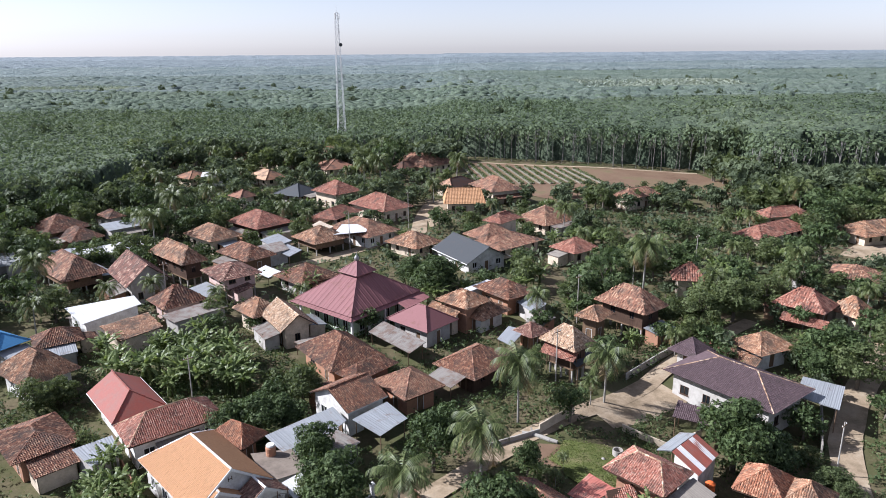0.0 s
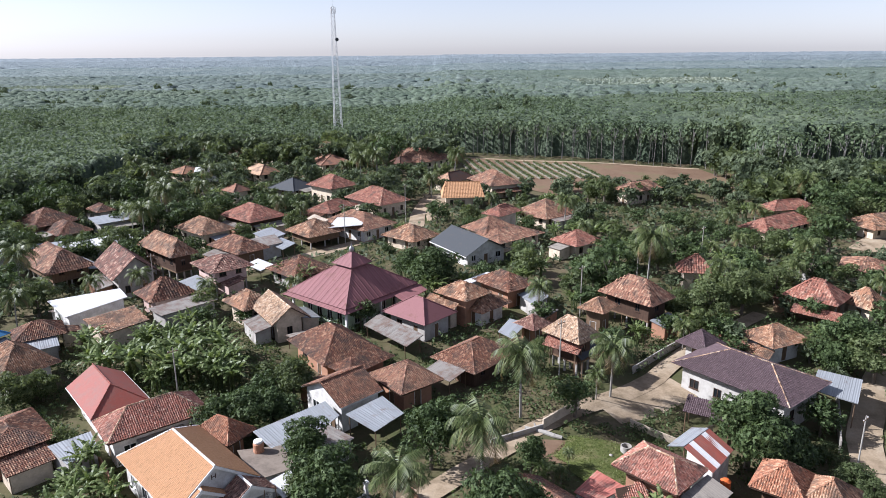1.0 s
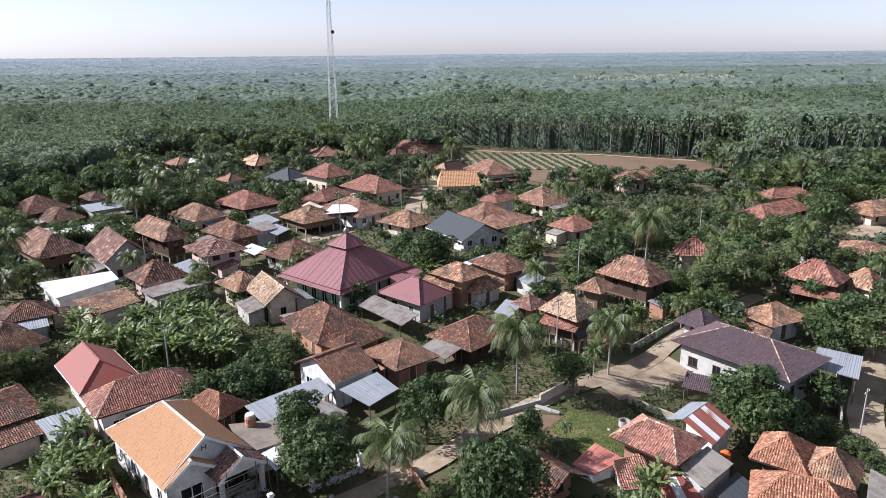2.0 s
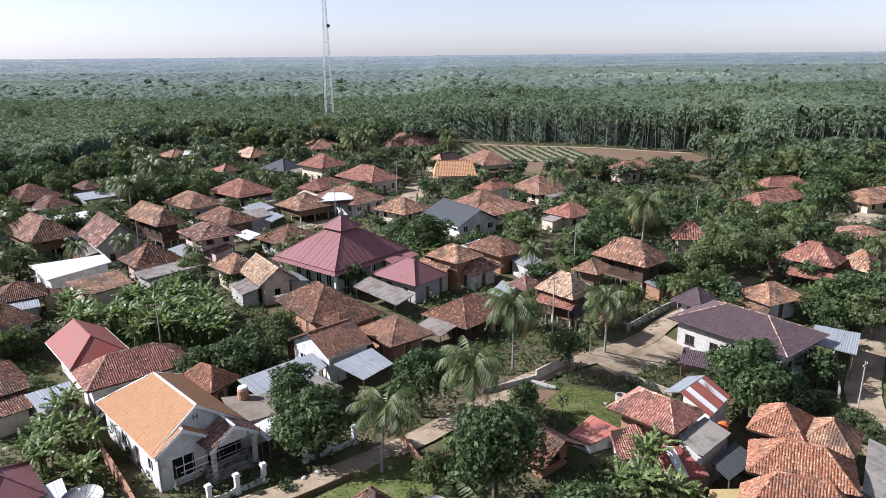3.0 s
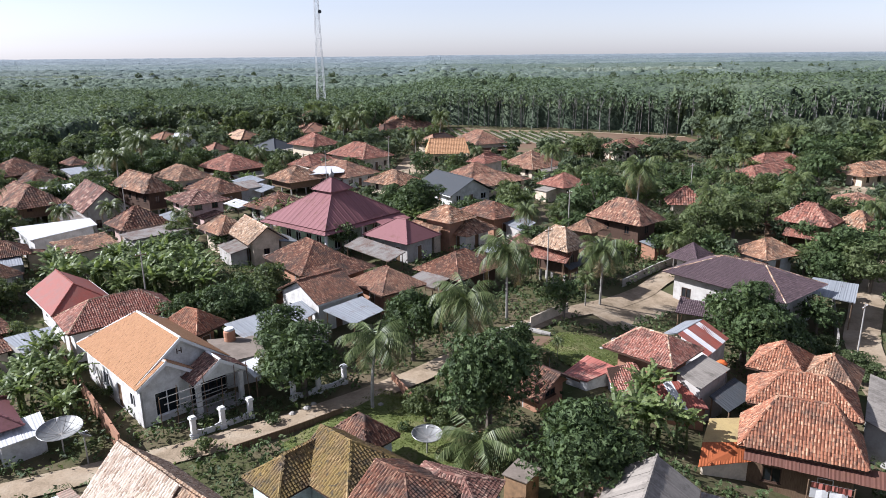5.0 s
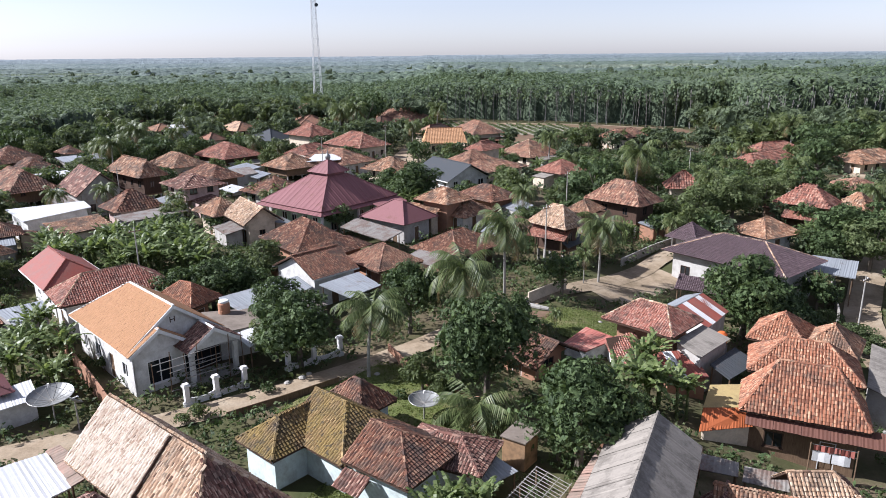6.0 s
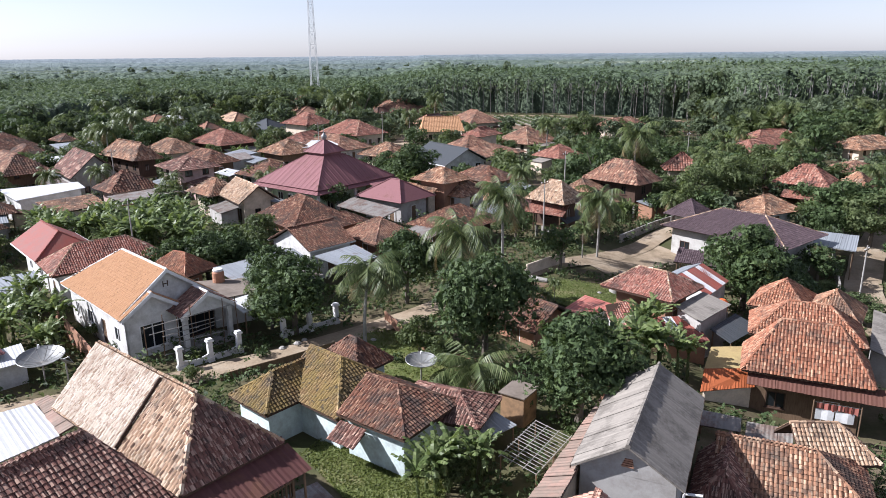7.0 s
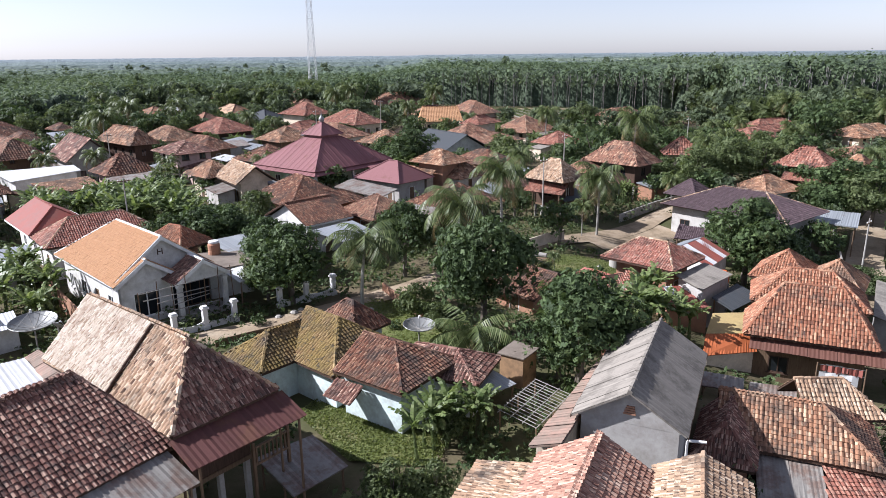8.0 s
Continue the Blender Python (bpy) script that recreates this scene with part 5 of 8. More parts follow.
strip("brown_roof", [(-44.9, 88.2, 2.6), (-41.0, 93.5, 2.6), (-44.7, 97.5, 3.2), (-49.3, 92.0, 3.2)], CLAY_TAN, "low tan tiled roof against a white building", "shed", "mid", CREAM)
strip("long_zinc_roof", [(-39.7, 94.7, 2.7), (-33.8, 101.3, 2.7), (-36.1, 104.6, 3.0), (-42.5, 96.9, 3.0)], OLDZINC, "long dull zinc roof among the houses", "shed", "sheet", GREYWALL)
strip("zinc_lean_to", [(-10.9, 91.5, 2.4), (-4.7, 84.3, 2.3), (-2.6, 86.8, 2.85), (-9.0, 94.2, 2.95)], OLDZINC, "rusty zinc lean-to beside the maroon-roofed house", "lean-to", "sheet")
strip("carport", [(41.5, 74.2, 1.1), (44.9, 70.8, 1.1), (48.3, 75.8, 1.4), (44.6, 78.6, 1.4)], ZINC, "open carport with a pale grey sheet roof", "carport")
strip("asbestos_roof", [(20.9, 51.1, 1.7), (24.6, 54.5, 1.75), (23.2, 56.6, 2.1), (19.8, 53.6, 2.05)], GREYSHEET, "grey asbestos roof beside the red tiles", "shed", "sheet", GREYWALL)
strip("dark_awning", [(22.6, 49.6, 0.6), (26.0, 52.4, 0.6), (25.0, 54.4, 1.0), (21.8, 51.4, 1.0)], DARKSHEET, "dark drooping sheet awning below a roof")
strip("striped_roof", [(18.2, 50.4, 0.4), (21.4, 50.4, 0.4), (21.0, 53.6, 1.2), (18.0, 53.4, 1.2)], REDSHEET, "faded red and white corrugated roof", "shed", "sheet", BRICKWALL)
strip("striped_roof", [(24.4, 58.2, 1.2), (27.7, 61.9, 1.2), (26.1, 64.1, 2.2), (22.6, 60.9, 2.2)], REDSHEET, "faded red sheet roof with patched panels", "shed", "sheet", WHITE)
strip("zinc_roof", [(21.5, 62.3, 1.5), (22.6, 60.95, 2.22), (26.1, 64.15, 2.22), (25.0, 65.6, 1.5)], ZINC, "light zinc roof panel beside red sheets", "shed")
strip("red_roof", [(11.3, 55.9, 0.95), (12.9, 54.3, 0.95), (15.9, 56.0, 1.3), (13.9, 58.6, 1.3)], PINKRED, "flat faded red sheet roof at the garden's edge", "shed", "sheet", WHITE)
strip("tiled_lean_to", [(14.9, 52.9, 0.4), (17.5, 53.2, 0.4), (17.5, 56.3, 1.6), (14.8, 55.4, 1.6)], CLAY_RED, "small red tiled lean-to", "shed", "near", WHITE)
house("dark tiled gable roof under a large tree", 8.3, 53.4, -49, 5.6, 5.0, 1.7, 3.1, CLAY_DARK, BRICKWALL, "gable", "x", cover="near")
strip("grey_side_roof", [(33.4, 45.4, 0.3), (38.2, 52.4, 0.6), (36.4, 54.6, 1.0), (31.8, 47.8, 0.7)], GREYSHEET, "long grey asbestos side roof", "shed", "sheet", GREYWALL)
house("rear wing with an orange-red tiled hip roof", 30.4, 57.2, 52, 5.2, 4.6, 0.95, 2.85, CLAY, WOOD, cover="near", ridge=0.4)
house("rear wing with a rusty tiled hip roof", 33.5, 55.2, 52, 4.8, 4.2, 0.75, 2.5, CLAY_TAN, WOOD, cover="near", ridge=0.4)
strip("orange_roof", [(18.2, 43.9, -0.25), (22.0, 44.4, -0.25), (22.35, 45.45, 0.55), (19.05, 45.6, 0.55)], ORANGESHEET, "bright orange sheet roof on a lean-to", "lean-to", "sheet", CREAM)
strip("tan_roof", [(19.05, 45.62, 0.57), (22.35, 45.47, 0.57), (23.8, 47.7, 1.2), (20.3, 47.7, 1.2)], STRAWSHEET, "straw-yellow sheet roof behind a bright orange one", "lean-to", "plain", CREAM)
strip("rust_skirt", [(21.2, 43.9, 0.25), (28.6, 40.1, 0.25), (29.0, 40.95, 0.95), (21.6, 44.7, 0.95)], BROWNSHEET, "rusty sheet skirt below the tiled eave", posts=False)
strip("white_shed", [(-34.4, 58.6, 2.4), (-32.6, 61.0, 2.4), (-34.6, 63.6, 2.8), (-37.4, 61.0, 2.8)], ZINC, "patched pale sheet roof beside banana plants", "shed", "sheet", GREYWALL)
house("house with a maroon tiled roof behind a wall", -31.6, 47.6, -49, 5.6, 4.8, 2.1, 3.6, MAROON, WHITE, cover="plain")
strip("white_terrace", [(-28.6, 44.8, 1.6), (-26.4, 47.0, 1.6), (-28.2, 49.4, 1.8), (-30.4, 47.0, 1.8)], WHITESHEET, "white sheet roof beside a satellite dish", "shed", "sheet", WHITE)
strip("zinc_far", [(-74.0, 148.0, 3.0), (-67.0, 155.0, 3.0), (-70.0, 160.0, 3.6), (-78.0, 152.0, 3.6)], ZINC, "pale zinc roof among brown roofs", "shed", "sheet", GREYWALL)
strip("zinc_far", [(-70.0, 128.0, 2.8), (-61.0, 136.0, 2.8), (-64.0, 140.0, 3.3), (-73.0, 131.0, 3.3)], WHITESHEET, "white sheet roof between houses", "shed", "sheet", GREYWALL)
strip("zinc_far", [(-82.0, 122.0, 3.0), (-70.0, 128.5, 3.0), (-73.0, 133.0, 3.5), (-85.0, 127.0, 3.5)], ZINC, "long dull zinc roof at the village's edge", "shed", "sheet", GREYWALL)
strip("zinc_far", [(-36.0, 128.0, 2.8), (-31.0, 133.0, 2.8), (-33.5, 137.0, 3.4), (-39.0, 132.0, 3.4)], OLDZINC, "patched zinc roof beside the road", "shed", "sheet", GREYWALL)
strip("arched_canopy", [(-23.5, 141.0, 3.6), (-16.8, 143.2, 3.6), (-16.2, 147.6, 4.2), (-22.5, 147.6, 4.2)], WHITESHEET, "white sheet canopy over a forecourt", "canopy", "sheet")
strip("zinc_far", [(-104.0, 262.0, 3.6), (-94.0, 264.0, 3.6), (-95.0, 268.0, 4.2), (-105.0, 266.0, 4.2)], WHITESHEET, "far white sheet roof among trees", "shed", "sheet", WHITE)
strip("zinc_far", [(-76.0, 214.0, 3.2), (-66.0, 216.0, 3.2), (-67.0, 221.0, 3.9), (-77.0, 219.0, 3.9)], WHITESHEET, "far white sheet roof among palms", "shed", "sheet", WHITE)
strip("zinc_far", [(100.0, 196.0, 0.8), (108.0, 194.0, 0.8), (109.0, 199.0, 1.6), (101.0, 201.0, 1.6)], WHITESHEET, "far white sheet roof before the trees", "shed", "sheet", WHITE)
strip("zinc_far", [(117.0, 188.0, 0.8), (125.0, 186.0, 0.8), (126.0, 191.0, 1.6), (118.0, 193.0, 1.6)], ZINC, "far grey sheet roof before the trees", "shed", "sheet", WHITE)
house("wing of the white house with a purple-brown tiled roof", 33.0, 85.4, 37, 4.4, 4.4, 2.0, 3.8, PURPLE, OFFWHITE)
strip("purple_awning", [(26.0, 71.0, 0.3), (30.4, 68.4, 0.3), (31.4, 70.2, 1.1), (27.2, 73.0, 1.1)], PURPLE, "purple-brown tiled awning on the white wall", "awning", "mid", posts=True)


house("house with a dark brown tiled hip roof beside the mosque", -24.5, 117.0, 46, 8.4, 8.6, 2.6, 4.8, CLAY_DARK, GREYWALL)
house("low house with a worn brown tiled roof", 12.2, 91.9, 44, 4.0, 3.8, 2.2, 3.5, CLAY_BROWN, BRICKWALL)
strip("white_strip_roof", [(2.6, 107.5, 3.0), (3.9, 106.3, 3.0), (8.5, 110.2, 3.4), (7.2, 111.4, 3.4)], WHITESHEET, "narrow white sheet roof beside mottled tiles", "shed", "sheet", GREYWALL)
strip("pale_zinc_roof", [(11.5, 103.6, 2.2), (13.5, 98.9, 2.2), (15.9, 101.2, 2.8), (14.4, 105.9, 2.8)], ZINC, "pale zinc roof among trees", "shed", "sheet", GREYWALL)
strip("dull_zinc_roof", [(11.9, 95.8, 2.0), (14.2, 94.2, 2.0), (16.6, 96.5, 2.4), (14.4, 98.6, 2.4)], OLDZINC, "dull zinc roof behind a straw-coloured roof", "shed", "sheet", BRICKWALL)
strip("zinc_lean_to", [(7.3, 89.6, 2.0), (9.0, 87.3, 2.0), (11.4, 91.6, 2.4), (9.2, 93.3, 2.4)], ZINC, "pale zinc lean-to beside a brown house", "lean-to", "sheet")
strip("tiled_skirt", [(22.4, 99.8, 2.6), (26.1, 97.0, 2.6), (26.8, 98.0, 3.0), (23.1, 100.7, 3.0)], CLAY_TAN, "tan tiled skirt before a rusty red roof", "lean-to", "mid")
strip("pale_shed", [(46.9, 130.7, 1.5), (50.7, 129.9, 1.5), (52.5, 133.4, 2.2), (49.5, 133.4, 2.2)], PALESHEET, "pale sheet-roofed shed among trees", "shed", "sheet", GREYWALL)
strip("pale_shed", [(60.8, 117.4, 1.5), (62.2, 114.4, 1.5), (65.2, 117.0, 2.1), (63.7, 119.8, 2.1)], PALESHEET, "pale sheet-roofed shed behind red tiles", "shed", "sheet", GREYWALL)
strip("brown_wing", [(50.3, 102.6, 1.7), (51.4, 99.9, 1.7), (54.3, 103.0, 2.3), (53.0, 106.2, 2.3)], CLAY_DARK, "low brown tiled wing of a red-roofed house", "shed", "mid", WOOD)
strip("rusty_wing", [(34.4, 88.6, 1.2), (37.2, 84.2, 1.2), (38.8, 85.4, 2.0), (35.9, 89.8, 2.0)], CLAY_RUST, "long low wing with rusty tiles", "shed", "mid", BRICKWALL)
strip("tan_wing", [(37.6, 85.2, 0.9), (40.4, 82.2, 0.9), (41.6, 83.4, 1.6), (39.0, 86.6, 1.6)], CLAY_TAN, "tan tiled skirt of a bright tan house", "shed", "mid", WHITE)
strip("cream_gable_roof", [(-29.8, 151.3, 3.2), (-25.9, 145.6, 3.2), (-24.2, 146.8, 3.9), (-28.2, 152.4, 3.9)], PALESHEET, "cream sheet roof beside a tan tiled house", "shed", "sheet", CREAM)
strip("zinc_shed", [(-38.9, 141.0, 2.6), (-34.6, 135.2, 2.6), (-31.6, 138.4, 3.1), (-36.0, 144.6, 3.1)], ZINC, "blue-grey zinc roof beside the village road", "shed", "sheet", GREYWALL)
strip("zinc_shed", [(-33.5, 133.0, 2.4), (-30.2, 129.2, 2.4), (-28.4, 132.4, 2.8), (-32.2, 136.8, 2.8)], ZINC, "pale zinc stall roof by the road", "stall", "sheet")
strip("tiled_lean_to", [(-37.4, 111.5, 2.4), (-34.3, 108.0, 2.4), (-32.1, 110.3, 2.9), (-34.9, 113.4, 2.9)], CLAY_BROWN, "low brown tiled lean-to of a two-storey house", "lean-to", "mid", PINKWALL)
strip("pale_stall", [(-34.9, 120.8, 2.2), (-31.3, 116.8, 2.2), (-29.6, 119.4, 2.5), (-33.4, 123.3, 2.5)], WHITESHEET, "pale sheet roof over piled goods", "stall", "sheet")
strip("zinc_shed", [(-84.0, 121.6, 3.0), (-80.4, 125.6, 3.0), (-84.9, 130.6, 3.5), (-88.4, 126.8, 3.5)], ZINC, "pale blue-grey zinc roof at the village's edge", "shed", "sheet", GREYWALL)

strip("tile_skirt", [(12.2, 82.4, 3.3), (15.9, 79.2, 3.3), (16.9, 80.3, 4.3), (13.2, 83.5, 4.3)], CLAY_RUST, "rusty tiled skirt under a straw-coloured roof", "lean-to", "mid")
strip("side_shelter", [(16.6, 79.6, 2.4), (19.6, 83.0, 2.4), (18.5, 84.0, 3.2), (15.6, 80.6, 3.2)], DARKSHEET, "dark sheet shelter beside a stilt house", "lean-to", "sheet")
strip("tile_skirt", [(-3.0, 99.6, 2.6), (1.2, 95.4, 2.6), (2.2, 96.3, 3.5), (-1.8, 100.6, 3.5)], CLAY_TAN, "tan tiled skirt of a brick house", "lean-to", "mid", CREAM)
strip("tile_skirt", [(50.6, 97.9, 1.3), (55.2, 93.4, 1.3), (56.2, 94.4, 2.2), (51.6, 98.9, 2.2)], CLAY_RUST, "rusty tiled porch of a red-roofed house", "porch", "mid")

def dish(x, y, z, d, tilt, az, label):
    """A mesh satellite dish on a mast, with ribs and a feed on three struts."""
    z0 = ground(x, y)
    root = thing("satellite_dish", x, y, z0, az, label, "satellite dish")
    m = Matrix.Translation((0, 0, z)) @ pose(0, 0, 0, tilt)
    g = Geo()
    prof = [(d / 2 * i / 7, 0.17 * d * (i / 7) ** 2) for i in range(8)]
    g.lathe([(max(r, 0.01), h) for r, h in prof], 24, m)
    g.lathe([(max(r, 0.01), h - 0.02) for r, h in reversed(prof)], 24, m)
    bowl = part("bowl", g, STEEL, root)
    g = Geo()
    for i in range(24):
        a, b = 2 * math.pi * i / 24, 2 * math.pi * (i + 1) / 24
        g.rod(m @ Vector((d / 2 * math.cos(a), d / 2 * math.sin(a), 0.17 * d)), m @ Vector((d / 2 * math.cos(b), d / 2 * math.sin(b), 0.17 * d)), 0.025)
    part("rim", g, STEEL, bowl)
    for i in range(12):
        a = 2 * math.pi * i / 12
        g = Geo()
        for s in range(5):
            r0, r1 = d / 2 * s / 5, d / 2 * (s + 1) / 5
            g.rod(m @ Vector((r0 * math.cos(a), r0 * math.sin(a), 0.17 * d * (s / 5) ** 2 + 0.015)), m @ Vector((r1 * math.cos(a), r1 * math.sin(a), 0.17 * d * ((s + 1) / 5) ** 2 + 0.015)), 0.012, k=4)
        part("rib", g, CONCRETE, bowl)
    for i in range(3):
        a = 2 * math.pi * i / 3
        g = Geo()
        g.rod(m @ Vector((d / 2 * math.cos(a), d / 2 * math.sin(a), 0.17 * d)), m @ Vector((0, 0, 0.42 * d)), 0.015, k=5)
        part("strut", g, STEEL, root)
    g = Geo()
    g.lathe([(0.0, 0.38 * d), (0.09, 0.38 * d), (0.07, 0.46 * d), (0.0, 0.46 * d)], 10, m)
    part("feed", g, TRIM, root)
    g = Geo()
    g.rod((0, 0, -0.3), (0, 0, z), 0.05, k=8)
    part("mast", g, CONCRETE, root)


dish(-0.05, 45.6, 1.35, 2.1, 5, 30, "large grey mesh satellite dish on the lawn")
dish(-25.2, 46.4, 1.7, 2.9, 6, 10, "large pale mesh satellite dish beside a wall")
dish(-23.0, 45.2, 2.2, 0.9, 40, 150, "small pale satellite dish on a mast")

# the drying rack, the log, stones, laundry
rack = thing("drying_rack", 5.92, 35.1, ground(5.92, 35.1), 54, "pale bamboo frame rack leaning over weeds", "rack")
RZ = 1.5 - ground(5.92, 35.1)
for i in range(15):
    g = Geo()
    x = -2.0 + 0.285 * i
    g.rod((x - 0.2, -1.17, RZ - 0.05), (x + 0.2, 1.17, RZ + 0.08 + 0.02 * math.sin(i * 2.3)), 0.02, k=5)
    part("slat", g, PALEBARK, rack)
for y in (-1.15, -0.38, 0.38, 1.15):
    g = Geo()
    g.rod((-2.1 + 0.17 * y, y, RZ - 0.04), (2.1 + 0.17 * y, y, RZ + 0.02), 0.025, k=5)
    part("rail", g, PALEBARK, rack)
for x in (-1.95, 0, 1.95):
    for y in (-1.1, 1.1):
        g = Geo()
        g.rod((x + 0.17 * y, y, -0.3), (x + 0.17 * y, y, RZ - 0.05), 0.04)
        part("leg", g, WOOD, rack)

log = thing("log", 10.3, 67.0, ground(10.3, 67.0), -28, "pale felled tree trunk lying on the ground", "log")
g = Geo()
pts = [(-2.1, 0.0, 0.2, 0.2), (-1.0, 0.12, 0.2, 0.23), (0.2, 0.05, 0.22, 0.25), (1.2, -0.12, 0.22, 0.24), (2.0, -0.1, 0.2, 0.2)]
for (xa, ya, za, ra), (xb, yb, zb, rb) in zip(pts, pts[1:]):
    g.rod((xa, ya, za), (xb, yb, zb), ra, rb, 9)
g.rod((-0.8, 0.1, 0.3), (-1.3, 0.5, 0.75), 0.12, 0.08, 7)
part("trunk", g, PALEBARK, log)
for x, y, s in ((-3.7, 52.6, 0.22), (-2.0, 44.0, 0.16), (-9.4, 52.2, 0.3), (-9.0, 52.9, 0.22), (-10.4, 51.4, 0.25), (16.4, 63.4, 0.2)):
    st = thing("stone", x, y, ground(x, y) + 0.1, x * 40 % 360, "pale stone lying on the ground", "stone", "stones on the grass")
    g = Geo()
    g.lathe([(0.0, -0.1), (s, -0.05), (s * 1.1, s * 0.4), (s * 0.6, s * 0.8), (0.0, s * 0.9)], 7)
    part("rock", g, CONCRETE, st)
well = thing("well_ring", 18.2, 64.6, ground(18.2, 64.6), 0, "grey concrete well ring in the garden", "well")
g = Geo()
g.lathe([(0.55, -0.3), (0.55, 0.9), (0.45, 0.9), (0.45, -0.3)], 18)
part("ring", g, CONCRETE, well)

# utility poles and the radio mast
def pole(x, y, h, label="slim grey utility pole with a crossarm"):
    root = thing("utility_pole", x, y, ground(x, y), 40, label, "pole", "utility poles")
    g = Geo()
    g.rod((0, 0, -0.5), (0, 0, h), 0.09, 0.06, 8)
    part("shaft", g, CONCRETE, root)
    g = Geo()
    g.box(-0.6, 0.6, -0.04, 0.04, h - 0.5, h - 0.4)
    part("crossarm", g, WOOD, root)
    for s in (-0.5, 0, 0.5):
        g = Geo()
        g.lathe([(0.0, h - 0.4), (0.05, h - 0.38), (0.05, h - 0.3), (0.0, h - 0.24)], 8, Matrix.Translation((s, 0, 0)))
        part("insulator", g, TRIM, root)


for x, y, h in ((-46, 108, 8), (-20, 141, 8.5), (-8.5, 160, 9), (14, 80, 7.5), (47, 124, 8), (-30, 74, 7), (20.5, 100.5, 8), (41.0, 63.4, 6.5)):
    pole(x, y, h)

mast = thing("radio_mast", -43.0, 295.0, 0, 20, "tall white steel lattice radio mast", "radio mast")
MH = 58.5
for k in range(4):
    a = math.pi / 4 + math.pi / 2 * k
    g = Geo()
    g.rod((2.4 * math.cos(a), 2.4 * math.sin(a), 0), (0.85 * math.cos(a), 0.85 * math.sin(a), MH - 3), 0.1, 0.08, 5)
    part("leg", g, MASTPAINT, mast)
levels = 22
for i in range(levels):
    za, zb = (MH - 3) * i / levels, (MH - 3) * (i + 1) / levels
    ra, rb = 2.4 - 1.55 * i / levels, 2.4 - 1.55 * (i + 1) / levels
    g = Geo()
    for k in range(4):
        a, b = math.pi / 4 + math.pi / 2 * k, math.pi / 4 + math.pi / 2 * (k + 1)
        g.rod((ra * math.cos(a), ra * math.sin(a), za), (rb * math.cos(b), rb * math.sin(b), zb), 0.04, k=4)
        g.rod((ra * math.cos(b), ra * math.sin(b), za), (rb * math.cos(a), rb * math.sin(a), zb), 0.04, k=4)
        g.rod((rb * math.cos(a), rb * math.sin(a), zb), (rb * math.cos(b), rb * math.sin(b), zb), 0.04, k=4)
    part("bracing", g, MASTPAINT, mast)
for k in range(3):
    a = 2 * math.pi * k / 3
    g = Geo()
    g.box(-0.15, 0.15, -0.1, 0.1, MH - 5.5, MH - 3.2, pose(1.1 * math.cos(a), 1.1 * math.sin(a), 0, 0, 0, math.degrees(a) + 90))
    part("antenna_panel", g, TRIM, mast)
g = Geo()
g.lathe([(0.0, 0.0), (0.7, 0.0), (0.7, 0.3), (0.0, 0.35)], 14, pose(1.0, -1.0, 43.0, 90))
part("microwave_drum", g, DARKSHEET, mast, "dark round microwave dish")
g = Geo()
g.rod((0, 0, MH - 3), (0, 0, MH), 0.07, 0.04, 5)
part("lightning_rod", g, MASTPAINT, mast)

# laundry on a line before the wooden house
line = thing("clothes_line", 25.5, 40.9, ground(25.5, 40.9), -26, "line of washing in pink and white", "clothes line")
for s in (-1.3, 1.3):
    g = Geo()
    g.rod((s, 0, -0.3), (s, 0, 2.8), 0.04)
    part("post", g, WOOD, line)
for z in (2.25, 2.7):
    g = Geo()
    g.rod((-1.3, 0, z), (1.3, 0, z), 0.012, k=4)
    part("cord", g, STEEL, line)
for i in range(8):
    g = Geo()
    x, low = (-1.1 + 0.38 * i, 2.32 - 0.06 * (i % 3)) if i < 6 else (-1.15 + 1.1 * (i - 6), 1.55)
    w, top = (0.11, 2.7) if i < 6 else (0.34, 2.25)
    for s in range(3):
        xa, xb = x + w * s, x + w * (s + 1)
        ya, yb = 0.03 * math.sin(s * 2.1 + i), 0.03 * math.sin((s + 1) * 2.1 + i)
        g.slab([(xa, ya, low), (xb, yb, low), (xb, yb, top), (xa, ya, top)], 0.015)
    part("garment", g, (PINKRED if i % 2 else REDSHEET) if i < 6 else TRIM, line)

# vegetable beds in the field
rs_ = np.random.RandomState(8)
for i in range(13):
    pts_, bed = [], Geo()
    for k in range(44):
        y = 216 + 0.95 * k
        x = 12 + 3.2 * i - 0.15 * (y - 216)
        if y > 257 - 0.28 * x or y > 258:
            break
        pts_.append((x, y))
    if len(pts_) < 6:
        continue
    root = thing("vegetable_bed", *pts_[0], ground(*pts_[0]), 0, "raised bed of low green vegetables with pale mulch", "vegetable bed", "vegetable beds")
    (xa, ya), (xb, yb) = pts_[0], pts_[-1]
    for o0, o1, z0, z1 in ((-1.0, -0.7, 0.1, 0.42), (-0.7, 0.7, 0.42, 0.42), (0.7, 1.0, 0.42, 0.1)):
        bed.face((o0, 0, z0), (o1, 0, z1), (xb - xa + o1, yb - ya, z1), (xb - xa + o0, yb - ya, z0))
    part("ridge", bed, MULCH, root)
    cc = np.array([(x - xa, y - ya, 0.5) for x, y in pts_])
    rows_ = np.concatenate([cc + rs_.uniform(-0.45, 0.45, cc.shape) * np.array([1, 1, 0.2]) for _ in range(3)])
    tagged(part("leaves", cards_mesh("leaves", crown_cards(rs_, rows_, np.full(len(rows_), 0.5), np.full(len(rows_), 0.4), 5, 0.28), LEAF_LIGHT), LEAF_LIGHT, root), kind="stuff")
ribbon("field_path", [(8, 259.5), (30, 253.5), (60, 246), (88, 238.5)], 2.2, DIRT, "pale path along the far side of the field", "path", 0.1)


